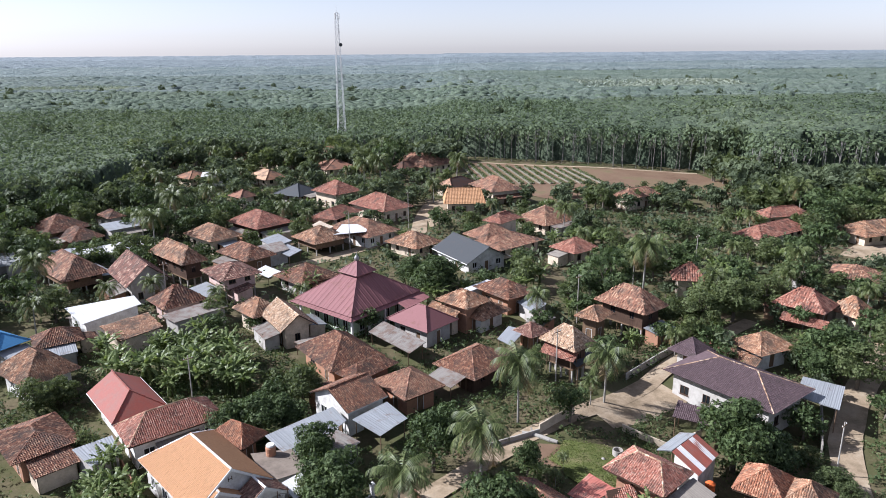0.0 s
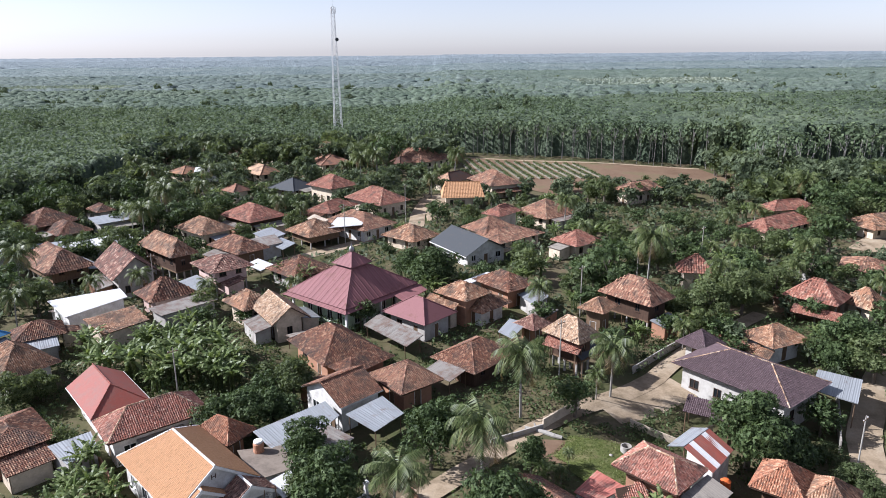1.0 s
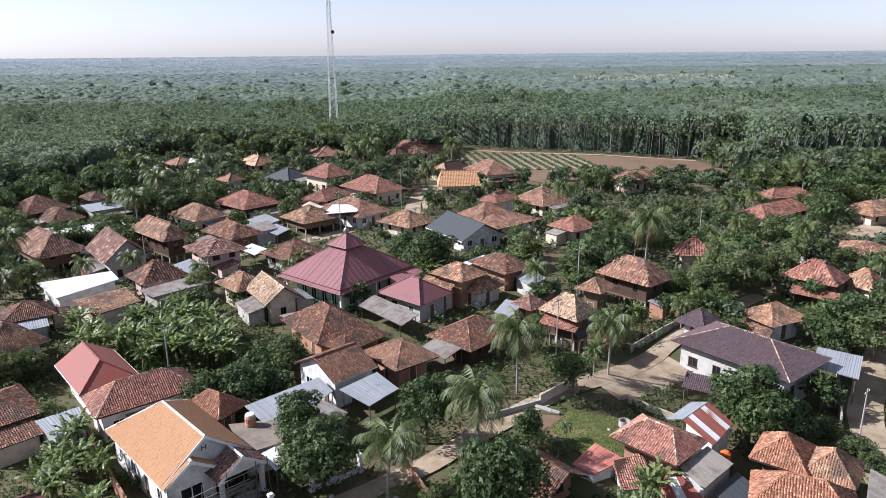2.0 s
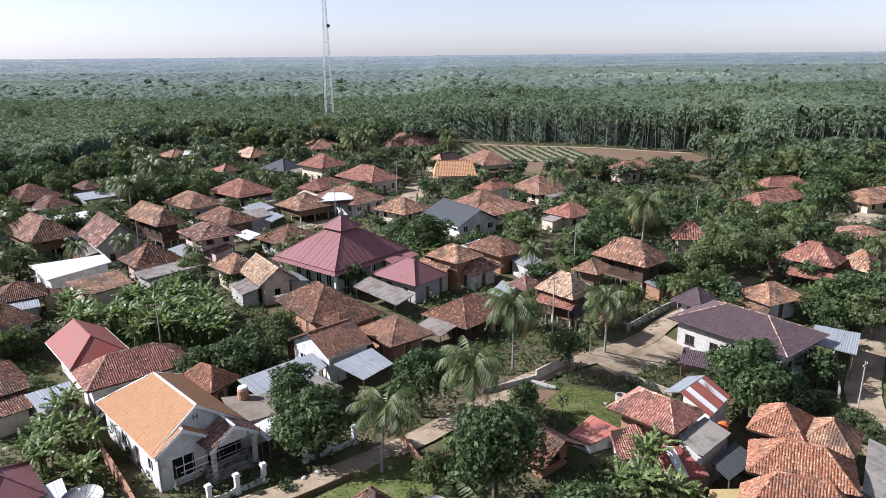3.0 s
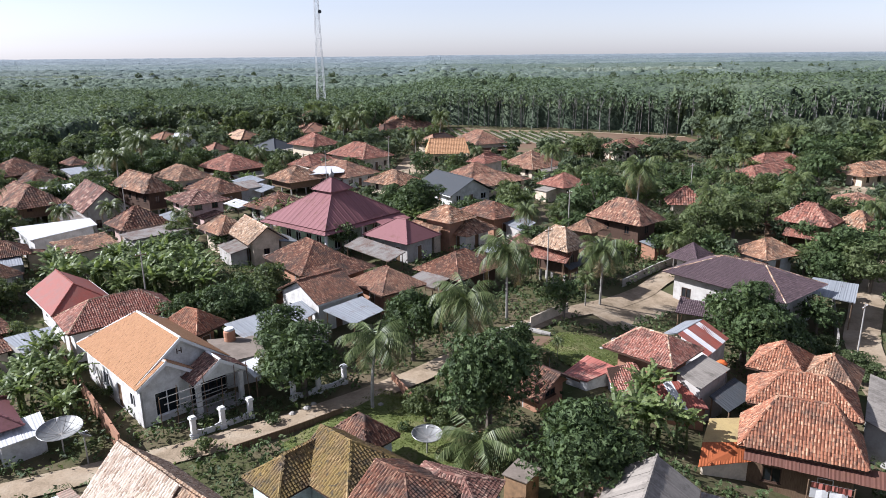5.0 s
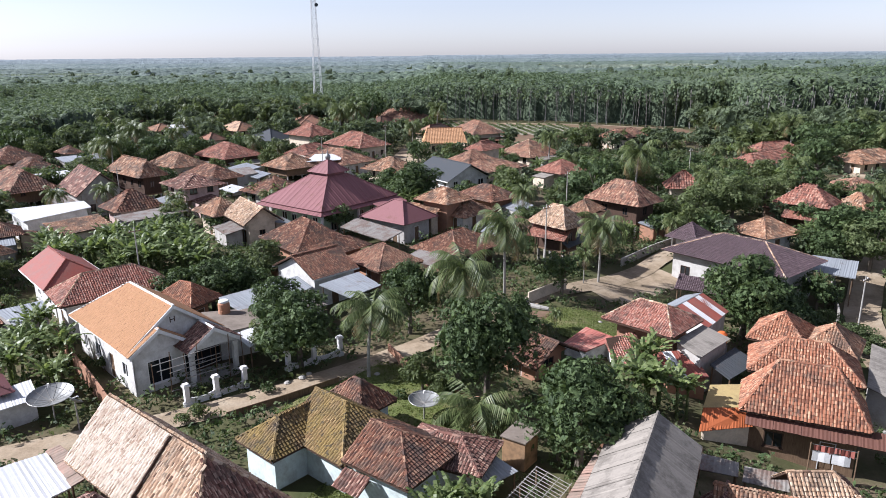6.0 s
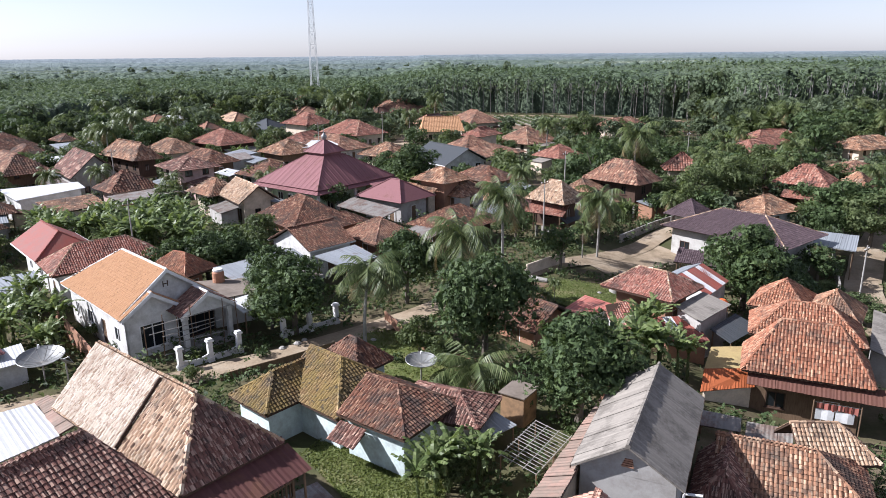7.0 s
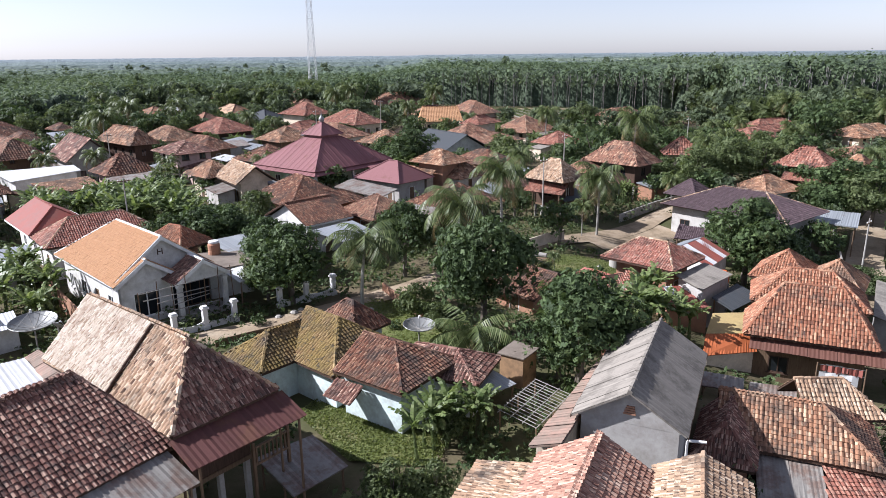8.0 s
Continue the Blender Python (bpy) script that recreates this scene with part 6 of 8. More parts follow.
# lean-to sheds built on to the houses
def annexes():
    rnd = random.Random(12)
    kinds = ((OLDZINC, "rusty zinc"), (ZINC, "pale zinc"), (CLAY_DARK, "dark tiled"), (GREYSHEET, "grey asbestos"), (OLDZINC, "patched brown zinc"))
    for x, y, yaw, lx, ly in list(FOOT) * 2:
        if not 58 < y < 215 or lx < 4 or ly < 4 or rnd.random() < 0.42:
            continue
        side = rnd.choice((-1, 1))
        along = rnd.random() < 0.5
        d, w = rnd.uniform(1.8, 2.8), rnd.uniform(0.45, 0.8)
        m = pose(x, y, 0, 0, 0, yaw)
        if along:
            a0, a1 = side * (lx / 2 - 0.5), side * (lx / 2 + d)
            c = [(a1, -ly / 2 * w, 0), (a1, ly / 2 * w, 0), (a0, ly / 2 * w, 0), (a0, -ly / 2 * w, 0)]
        else:
            a0, a1 = side * (ly / 2 - 0.5), side * (ly / 2 + d)
            c = [(-lx / 2 * w, a1, 0), (lx / 2 * w, a1, 0), (lx / 2 * w, a0, 0), (-lx / 2 * w, a0, 0)]
        q = [m @ Vector(p) for p in c]
        mid = sum(q, Vector()) / 4
        if any((mid.x - o[0]) ** 2 + (mid.y - o[1]) ** 2 < (o[2] + 2.2) ** 2 for o in OPEN):
            continue
        if any(abs(mid.x - f[0]) < 9 and abs(mid.y - f[1]) < 9 and (f[0] != x or f[1] != y) and (mid - Vector((f[0], f[1], 0))).length < 0.5 * max(f[3], f[4]) + 1.2 for f in FOOT):
            continue
        z = ground(mid.x, mid.y)
        lo, hi = z + rnd.uniform(1.9, 2.1), z + rnd.uniform(2.35, 2.6)
        q = [(p.x, p.y, lo if k < 2 else hi) for k, p in enumerate(q)]
        mat, word = rnd.choice(kinds)
        strip("lean_to", q, mat, word + " lean-to roof built on to a house", "lean-to", "mid" if mat is CLAY_DARK else "sheet", rnd.choice((BRICKWALL, GREYWALL, None, CREAM)))


annexes()

# ---- trees ----
def broadleaf_meshes(seed, clumps, count, size, mat, tall=1.0, bark=BARK):
    """Trunk with limbs, and a crown of leaf clumps, one unit high and about one unit across."""
    rs = np.random.RandomState(seed)
    cen = []
    while len(cen) < clumps:
        p = rs.uniform(-1, 1, 3)
        if np.dot(p, p) < 1:
            cen.append(p)
    cen = np.array(cen) * np.array([0.34, 0.34, 0.29 * tall]) + np.array([0, 0, 0.55])
    rad = rs.uniform(0.12, 0.22, clumps)
    crown = cards_mesh("crown", leaf_cards(rs, cen, rad, count, size), mat)
    g = Geo()
    g.rod((0, 0, -0.04), (0.02, 0.01, 0.42), 0.035, 0.022, 7)
    for c in cen[: 9 if count > 300 else 3]:
        g.rod((0.015, 0.01, 0.3 + 0.1 * rs.rand()), tuple(c * np.array([0.85, 0.85, 1.0])), 0.014, 0.005, 5)
    return g.mesh("trunk", bark), crown


def palm_meshes(seed, fronds=27, droop=1.0, leaflets=22, trunk_r=0.011, stem=0.74, reach=1.0):
    """A coconut palm one unit high: ringed trunk with a lean, and arching feather fronds."""
    rs = random.Random(seed)
    g = Geo()
    lean = rs.uniform(-0.07, 0.07)
    pts = [Vector((lean * (i / 8) ** 2, lean * 0.5 * (i / 8), stem * i / 8 - (0.04 if i == 0 else 0))) for i in range(9)]
    for i, (p, q) in enumerate(zip(pts, pts[1:])):
        g.rod(p, q, trunk_r * (1.5 - 0.07 * i), trunk_r * (1.38 - 0.07 * i), 7)
    top = pts[-1]
    leaf, dry = Geo(), Geo()
    for k in range(fronds):
        az = 2 * math.pi * (k * 0.382 + rs.uniform(-0.03, 0.03))
        rise = 1.35 - 1.75 * (k / fronds) * droop
        L = rs.uniform(0.34, 0.44) * reach
        h = Vector((math.cos(az), math.sin(az), 0))
        side = Vector((-h.y, h.x, 0))
        pos, ang, path = top.copy(), rise, []
        n = leaflets
        for i in range(n + 1):
            path.append((pos.copy(), ang))
            pos = pos + (h * math.cos(ang) + Vector((0, 0, math.sin(ang)))) * (L / n)
            ang -= (2.1 / n) * (0.5 + i / n)
        tgt = dry if k > fronds * 0.88 else leaf
        for i in range(1, n):
            p, a0 = path[i]
            d = h * math.cos(a0) + Vector((0, 0, math.sin(a0)))
            w = L * 0.23 * math.sin(math.pi * (0.12 + 0.86 * i / n)) ** 0.7
            for s in (-1, 1):
                tip = p + side * s * w * 0.85 + d * w * 0.5 + Vector((0, 0, -w * rs.uniform(0.55, 1.15)))
                b = d * (L / n * 0.4)
                tgt.face(p - b, p + b, tip + b * 0.15, tip - b * 0.15)
        for i in range(0, n - 2, 3):
            tgt.face(path[i][0] - side * 0.004, path[i][0] + side * 0.004, path[i + 3][0] + side * 0.002, path[i + 3][0] - side * 0.002)
    nuts = Geo()
    for k in range(5):
        a = rs.uniform(0, 6.28)
        c = top + Vector((math.cos(a) * 0.02, math.sin(a) * 0.02, -0.02 - 0.01 * rs.random()))
        nuts.lathe([(0.0, -0.014), (0.011, -0.006), (0.011, 0.006), (0.0, 0.014)], 6, Matrix.Translation(c))
    return g.mesh("trunk", PALEBARK), leaf.mesh("fronds", LEAF_PALM), dry.mesh("dry_frond", LEAF_DRY), nuts.mesh("coconuts", LEAF_LIGHT)


def banana_meshes(seed, stems=4):
    """A banana clump one unit high with broad arching leaves."""
    rs = random.Random(seed)
    g, leaf = Geo(), Geo()
    for s in range(stems):
        bx, by = rs.uniform(-0.3, 0.3) * (s > 0), rs.uniform(-0.3, 0.3) * (s > 0)
        ht = rs.uniform(0.45, 0.62)
        tip = Vector((bx + rs.uniform(-0.05, 0.05), by + rs.uniform(-0.05, 0.05), ht))
        g.rod((bx, by, -0.03), tip, 0.035, 0.022, 7)
        for k in range(9):
            az = 2 * math.pi * (k * 0.382 + rs.random() * 0.08)
            h = Vector((math.cos(az), math.sin(az), 0))
            side = Vector((-h.y, h.x, 0))
            ang, pos, L, n = rs.uniform(0.75, 1.5), tip.copy(), rs.uniform(0.4, 0.56), 8
            droop = rs.uniform(0.08, 0.32)
            for i in range(n):
                w = 0.055 * math.sin(math.pi * min(1, 0.1 + 0.88 * i / n)) ** 0.6
                d = h * math.cos(ang) + Vector((0, 0, math.sin(ang)))
                up = side.cross(d) * -1
                nxt = pos + d * (L / n)
                for s in (-1, 1):
                    if rs.random() < 0.06:
                        continue
                    o = side * s * w - up * w * rs.uniform(0.15, 0.75) + d * w * 0.3
                    leaf.face(pos, nxt, nxt + o - d * (L / n * rs.uniform(0.05, 0.3)), pos + o + d * (L / n * rs.uniform(0.0, 0.2)))
                pos = nxt
                ang -= droop * rs.uniform(0.6, 1.4)
    return g.mesh("stem", LEAF_LIGHT), leaf.mesh("leaves", LEAF_BANANA)


def shrub_meshes(seed, mat):
    rs = np.random.RandomState(seed)
    cen = np.c_[rs.uniform(-0.4, 0.4, (8, 2)), rs.uniform(0.3, 0.65, 8)]
    crown = cards_mesh("leaves", leaf_cards(rs, cen, rs.uniform(0.22, 0.36, 8), 420, 0.1), mat)
    g = Geo()
    for c in cen[:6]:
        g.rod((c[0] * 0.2, c[1] * 0.2, -0.05), tuple(c), 0.025, 0.01, 5)
    return g.mesh("stem", BARK), crown


KINDS = {
    "big": ([broadleaf_meshes(s, 36, 4600, 0.033, LEAF) for s in (11, 12)], "dense dark green broadleaf tree", "tree", ("trunk", "crown")),
    "bigl": ([broadleaf_meshes(s, 30, 3600, 0.036, LEAF_LIGHT) for s in (13,)], "broadleaf tree with fresh green leaves", "tree", ("trunk", "crown")),
    "mid": ([broadleaf_meshes(s, 24, 700, 0.056, LEAF) for s in (21, 22, 23)], "dark green broadleaf village tree", "tree", ("trunk", "crown")),
    "light": ([broadleaf_meshes(s, 24, 700, 0.056, LEAF_LIGHT) for s in (31, 32)], "light green broadleaf village tree", "tree", ("trunk", "crown")),
    "tall": ([broadleaf_meshes(s, 22, 680, 0.054, LEAF, 1.3) for s in (41, 42)], "tall narrow dark green tree", "tree", ("trunk", "crown")),
    "palm": ([palm_meshes(s) for s in (51, 52, 53)], "tall coconut palm with arching feathery fronds", "palm", ("trunk", "fronds", "dry_frond", "coconuts")),
    "lowpalm": ([palm_meshes(s, 26, 0.85, 26, 0.03, 0.3, 1.75) for s in (55,)], "short feathery palm with grey-green fronds", "palm", ("trunk", "fronds", "dry_frond", "coconuts")),
    "banana": ([banana_meshes(s) for s in (61, 62, 63)], "clump of banana plants with broad torn leaves", "banana plant", ("stem", "leaves")),
    "shrub": ([shrub_meshes(71, LEAF), shrub_meshes(72, LEAF_LIGHT)], "leafy green shrub beside the lane", "shrub", ("stem", "leaves")),
}
LOW = {"mid": [broadleaf_meshes(s, 18, 190, 0.105, LEAF_HAZED) for s in (24, 25, 26)], "light": [broadleaf_meshes(s, 18, 190, 0.105, LEAF_LIGHT) for s in (34, 35)], "tall": [broadleaf_meshes(s, 16, 190, 0.1, LEAF_HAZED, 1.3) for s in (43, 44)]}
NAMES = {"big": "tree", "bigl": "tree", "mid": "tree", "light": "tree", "tall": "tree", "palm": "coconut_palm", "lowpalm": "short_palm", "banana": "banana_plant", "shrub": "shrub"}
PLANTED = [0]
GROVE = []  # trees past the nearest three hundred, joined at the end
FULL = 300
TREES = [0]


def plant(kind, x, y, height, wide=1.0):
    """Stands one tree on the ground; wide: its width against its usual share of the height."""
    PLANTED[0] += 1
    rs = random.Random(PLANTED[0] * 7 + 3)
    sets, label, cat, names = KINDS[kind]
    m = pose(x, y, ground(x, y), 0, 0, rs.uniform(0, 360)) @ Matrix.Diagonal((height * wide, height * wide, height, 1))
    if NAMES[kind] == "tree":
        TREES[0] += 1
        if TREES[0] > FULL:
            GROVE.append((m, rs.choice(LOW.get(kind, sets))))
            return None
    root = new(NAMES[kind])
    tagged(root, label, cat, "village trees")
    root.matrix_world = m
    root.empty_display_size = 0.1
    for name, me in zip(names, rs.choice(sets)):
        ob = new(name, me)
        ob.parent = root
    return root


def over(p, f):
    """Whether a point lies in a footprint or within half a metre of it."""
    q = pose(f[0], f[1], 0, 0, 0, f[2]).inverted() @ Vector((p.x, p.y, 0))
    return abs(q.x) < f[3] / 2 + 0.4 and abs(q.y) < f[4] / 2 + 0.4


def join_grove():
    """The far village trees as one mass of crowns and trunks."""
    for name, k, label in (("grove", 1, "mass of green trees round the far houses"), ("trunks", 0, "")):
        groups = {}
        for m, meshes in GROVE:
            groups.setdefault(meshes[k].materials[0].name, []).append((m, meshes[k]))
        for mat, items in groups.items():
            vs, fs, n = [], [], 0
            for m, me in items:
                co = np.empty(len(me.vertices) * 3, dtype=np.float32)
                me.vertices.foreach_get("co", co)
                a = np.array(m)
                co = co.reshape(-1, 3) @ a[:3, :3].T + a[:3, 3]
                vs.append(co)
                fs += [tuple(n + i for i in p.vertices) for p in me.polygons]
                n += len(co)
            me = bpy.data.meshes.new(name)
            me.from_pydata(np.concatenate(vs).tolist(), [], fs)
            me.materials.append(bpy.data.materials[mat])
            ob = new(name, me)
            if k:
                grove = tagged(ob, label, "trees", kind="stuff")
            else:
                ob.parent = grove
                tagged(ob, kind="stuff")


# ---- forest ----
def in_field(x, y):
    return -2 < x < 96 and y < 268 - 0.33 * max(0, x) and y > 180


def cleared(x, y):
    """Stretches kept for the pale strips of young trees, placed to fit the camera's view."""
    return (118 < x < 262 and 575 < y + 6 * math.sin(x * 0.05) < 668) or (-415 < x < -292 and 640 < y + 5 * math.sin(x * 0.06) < 705)


def stand(x, y):
    """The height of the forest: younger to the west, old and tall behind the field, taller still to the east."""
    h = 9.6 + 4.8 * ease((x + 30) / 45) * (1 - 0.25 * ease((y - 420) / 200)) + 2.2 * ease((x - 85) / 30) * (1 - ease((y - 360) / 120))
    belt = noise.noise((x * 0.0045, y * 0.016, 4))
    return h + (1.0 + 1.2 * ease((y - 330) / 200)) * belt


def near_keep(x, y):
    if y < 235 + 9 * math.sin(x * 0.03) and not (x > 92 and y > 200 + 0.12 * (x - 92)) and not (x < -100 and y > 165 + 0.25 * (x + 160)):
        return False
    if x < 0 and y < 268:
        return x < -100 and y > 165
    return not in_field(x, y)


def behind_edge(x, y):
    return near_keep(x, y) and near_keep(x, y - 13) and near_keep(x - 7, y)


def crown_domes(rs, c, w, h):
    """Rounded, uneven crowns as joined low domes."""
    k = len(c)
    turn = rs.rand(k, 1) * 2 * math.pi
    rings = []
    for r, z in ((1.0, -0.5), (0.95, 0.25), (0.6, 0.8)):
        a = np.arange(6)[None] * math.pi / 3 + turn + r
        rr = r * w[:, None] * (0.8 + 0.4 * rs.rand(k, 6))
        zz = z * h[:, None] + 0.25 * h[:, None] * rs.normal(size=(k, 6))
        rings.append(np.stack([rr * np.cos(a), rr * np.sin(a), zz], axis=2) + c[:, None])
    top = c[:, None] + np.stack([0.2 * w * rs.normal(size=k), 0.2 * w * rs.normal(size=k), h * (0.95 + 0.15 * rs.rand(k))], axis=1)[:, None]
    v = np.concatenate(rings + [top], axis=1)
    one = [(6 * j + i, 6 * j + (i + 1) % 6, 6 * j + 6 + (i + 1) % 6, 6 * j + 6 + i) for j in range(2) for i in range(6)] + [(12 + i, 12 + (i + 1) % 6, 18) for i in range(6)]
    return v.reshape(-1, 3), [tuple(19 * n + q for q in f) for n in range(k) for f in one]


def forest(name, y0, y1, step, cards, size, seed, mat, label, keep=None, trunks=False):
    """Trees in planted rows, each a crown of leaf sprays; trunks stand bare along the open edge."""
    rs = np.random.RandomState(seed)
    cen, wid, tall, wood = [], [], [], Geo()
    for j in range(int((y1 - y0) / step)):
        y = y0 + (j + 0.5) * step
        half = 0.69 * y + 25
        for i in range(int(2 * half / step)):
            x = -half + (i + 0.5) * step + rs.uniform(-0.22, 0.22) * step
            yy = y + rs.uniform(-0.22, 0.22) * step
            if (keep and not keep(x, yy)) or cleared(x, yy):
                continue
            h = stand(x, yy) * rs.uniform(0.93, 1.07) * (1.12 if rs.rand() < 0.03 else 1.0)
            z = ground(x, yy)
            w = step * rs.uniform(0.72, 0.92)
            deep = min(0.34 * h, 0.9 * step)
            cen.append((x, yy, z + h - deep))
            wid.append(w if cards else 1.12 * w)
            tall.append(deep if cards else 0.62 * deep)
            if trunks and not near_keep(x, yy - 22):
                wood.rod((x, yy, z - 0.3), (x + rs.uniform(-0.7, 0.7), yy + rs.uniform(-0.3, 0.3), z + h - deep * 0.6), 0.12, 0.07, 4)
                for k in range(2):
                    wood.rod((x, yy, z + h * 0.55), (x + rs.uniform(-1.6, 1.6), yy + rs.uniform(-1.6, 1.6), z + h * rs.uniform(0.72, 0.85)), 0.07, 0.04, 4)
    if cards:
        me = cards_mesh(name, crown_cards(rs, np.array(cen), np.array(wid), np.array(tall), cards, size), mat)
    else:
        v, f = crown_domes(rs, np.array(cen), np.array(wid), np.array(tall))
        me = bpy.data.meshes.new(name)
        me.from_pydata(v.tolist(), [], f)
        me.materials.append(mat)
        me.polygons.foreach_set("use_smooth", np.ones(len(f), dtype=bool))
    ob = new(name, me)
    tagged(ob, label, "forest", kind="stuff")
    if trunks:
        tagged(part("trunks", wood, PALEBARK, ob, "pale slender trunks at the plantation's edge"), kind="stuff")


def canopy(name, y0, y1, sx, sy, size, mat, label, ragged=0.8, keep=None, lower=0.0):
    """The forest's roof: a closed, rough sheet of crowns that falls to the ground at its edges."""
    rs = np.random.RandomState(int(y0))
    v, f, inner = [], [], []
    rows = int((y1 - y0) / sy)
    cols = int(2 * (0.69 * y1 + 25) / sx)
    for j in range(rows + 1):
        y = y0 + (y1 - y0) * j / rows
        half = 0.69 * y + 25
        for i in range(cols + 1):
            x = (i / cols - 0.5) * 2 * half + rs.uniform(-0.35, 0.35) * sx
            yy = y + rs.uniform(-0.35, 0.35) * sy
            ok = not keep or keep(x, yy)
            inner.append(ok)
            if not ok:
                h = ground(x, yy) - 0.3
            elif cleared(x, yy):
                h = stand(x, yy) - 2.5
            else:
                d = noise.voronoi((x / size, yy / size, 0.5))[0][0]
                h = stand(x, yy) - 3.0 * min(1.0, d * 1.15) ** 2 + rs.uniform(-ragged, ragged) - lower
            v.append((x, yy, h if j else 1.0))
    n = cols + 1
    for j in range(rows):
        for i in range(cols):
            q = (j * n + i, j * n + i + 1, (j + 1) * n + i + 1, (j + 1) * n + i)
            if any(inner[m] for m in q):
                f.append(q)
    me = bpy.data.meshes.new(name)
    me.from_pydata(v, [], f)
    me.materials.append(mat)
    me.polygons.foreach_set("use_smooth", np.ones(len(f), dtype=bool))
    tagged(new(name, me), label, "forest", kind="stuff")


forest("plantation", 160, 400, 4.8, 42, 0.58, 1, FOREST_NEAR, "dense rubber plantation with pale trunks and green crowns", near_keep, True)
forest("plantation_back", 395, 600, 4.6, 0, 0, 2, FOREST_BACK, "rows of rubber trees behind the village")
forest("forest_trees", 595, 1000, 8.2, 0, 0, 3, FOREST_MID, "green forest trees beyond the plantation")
# Darker filler sheet under the sprays, standing in for shaded inner crowns.
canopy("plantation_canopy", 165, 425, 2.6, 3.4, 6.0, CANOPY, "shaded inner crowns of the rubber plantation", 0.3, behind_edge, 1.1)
# From here outward the canopies carry aerial haze in their base colour.
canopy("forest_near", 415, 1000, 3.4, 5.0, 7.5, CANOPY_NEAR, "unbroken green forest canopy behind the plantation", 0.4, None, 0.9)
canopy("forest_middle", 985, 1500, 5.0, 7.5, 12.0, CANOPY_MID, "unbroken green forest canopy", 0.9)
canopy("forest_far", 1480, 2700, 11.0, 14.0, 20.0, CANOPY_FAR, "distant forest canopy with haze in its colour", 1.6)
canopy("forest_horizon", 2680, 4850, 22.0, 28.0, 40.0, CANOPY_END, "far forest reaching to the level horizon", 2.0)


def young_trees(name, x0, x1, y0, y1, label):
    """Light green young rubber, raised to crown height so that the strip shows from the camera."""
    rs = np.random.RandomState(int(x1) % 97)
    n = int((x1 - x0) * (y1 - y0) / 9)
    x, y = rs.uniform(x0, x1, n), rs.uniform(y0, y1, n)
    ok = np.array([cleared(a, b) for a, b in zip(x, y)])
    x, y = x[ok], y[ok]
    z = np.array([stand(a, b) for a, b in zip(x, y)]) - 2.4
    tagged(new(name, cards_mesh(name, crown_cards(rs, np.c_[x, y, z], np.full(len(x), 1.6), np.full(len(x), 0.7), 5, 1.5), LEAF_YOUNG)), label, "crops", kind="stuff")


young_trees("young_plantation", 118, 262, 565, 680, "pale green strip of young trees in the forest")
young_trees("young_plantation", -415, -292, 630, 715, "pale grey-green clearing in the forest")


def undergrowth(name, x0, x1, y0, y1, step, mat, seed, cards, size, label):
    """Low bushes and weeds wherever no house, lane or lawn lies."""
    rs = np.random.RandomState(seed)
    out = []
    ny, nx = int((y1 - y0) / step), int((x1 - x0) / step)
    cell = {}
    for fx, fy, fyaw, flx, fly in FOOT:
        c, s = math.cos(radians(fyaw)), math.sin(radians(fyaw))
        for i in range(int(flx / 0.8) + 2):
            for j in range(int(fly / 0.8) + 2):
                u, v = -flx / 2 + i * 0.8, -fly / 2 + j * 0.8
                cell[(round((fx + c * u - s * v) / 0.9), round((fy + s * u + c * v) / 0.9))] = 1
    for j in range(ny):
        for i in range(nx):
            x, y = x0 + (i + rs.rand()) * step, y0 + (j + rs.rand()) * step
            if abs(x) > 0.75 * y + 12 or (round(x / 0.9), round(y / 0.9)) in cell or in_field(x, y) or on_lawn(x, y):
                continue
            if any((x - q[0]) ** 2 + (y - q[1]) ** 2 < q[2] ** 2 for q in OPEN if abs(y - q[1]) < 8):
                continue
            n = noise.noise((x * 0.08, y * 0.08, seed))
            if n < -0.5:
                continue
            h = (0.35 + 0.9 * rs.rand() ** 1.5) * (1.1 + n) * (1.0 if y < 70 else 1.35 if y < 100 else 1.9)
            cen = np.c_[rs.uniform(-0.35, 0.35, (3, 2)) * step, rs.uniform(0.2, 0.75, 3) * h] + np.array([x, y, ground(x, y)])
            out.append(leaf_cards(rs, cen, np.full(3, 0.28 * step + 0.2 * h), cards, size, 0.8, 0.3))
    tagged(new(name, cards_mesh(name, np.concatenate(out), mat)), label, "undergrowth", kind="stuff")


undergrowth("undergrowth", -60, 60, 24, 100, 1.25, LEAF, 5, 16, 0.22, "low green bushes and weeds between the houses")
undergrowth("undergrowth_light", -60, 60, 24, 100, 1.7, LEAF_LIGHT, 6, 14, 0.2, "light green weeds and young plants between the houses")
undergrowth("undergrowth_back", -170, 170, 100, 240, 2.3, LEAF_HAZED, 7, 9, 0.55, "green bushes among the far houses")


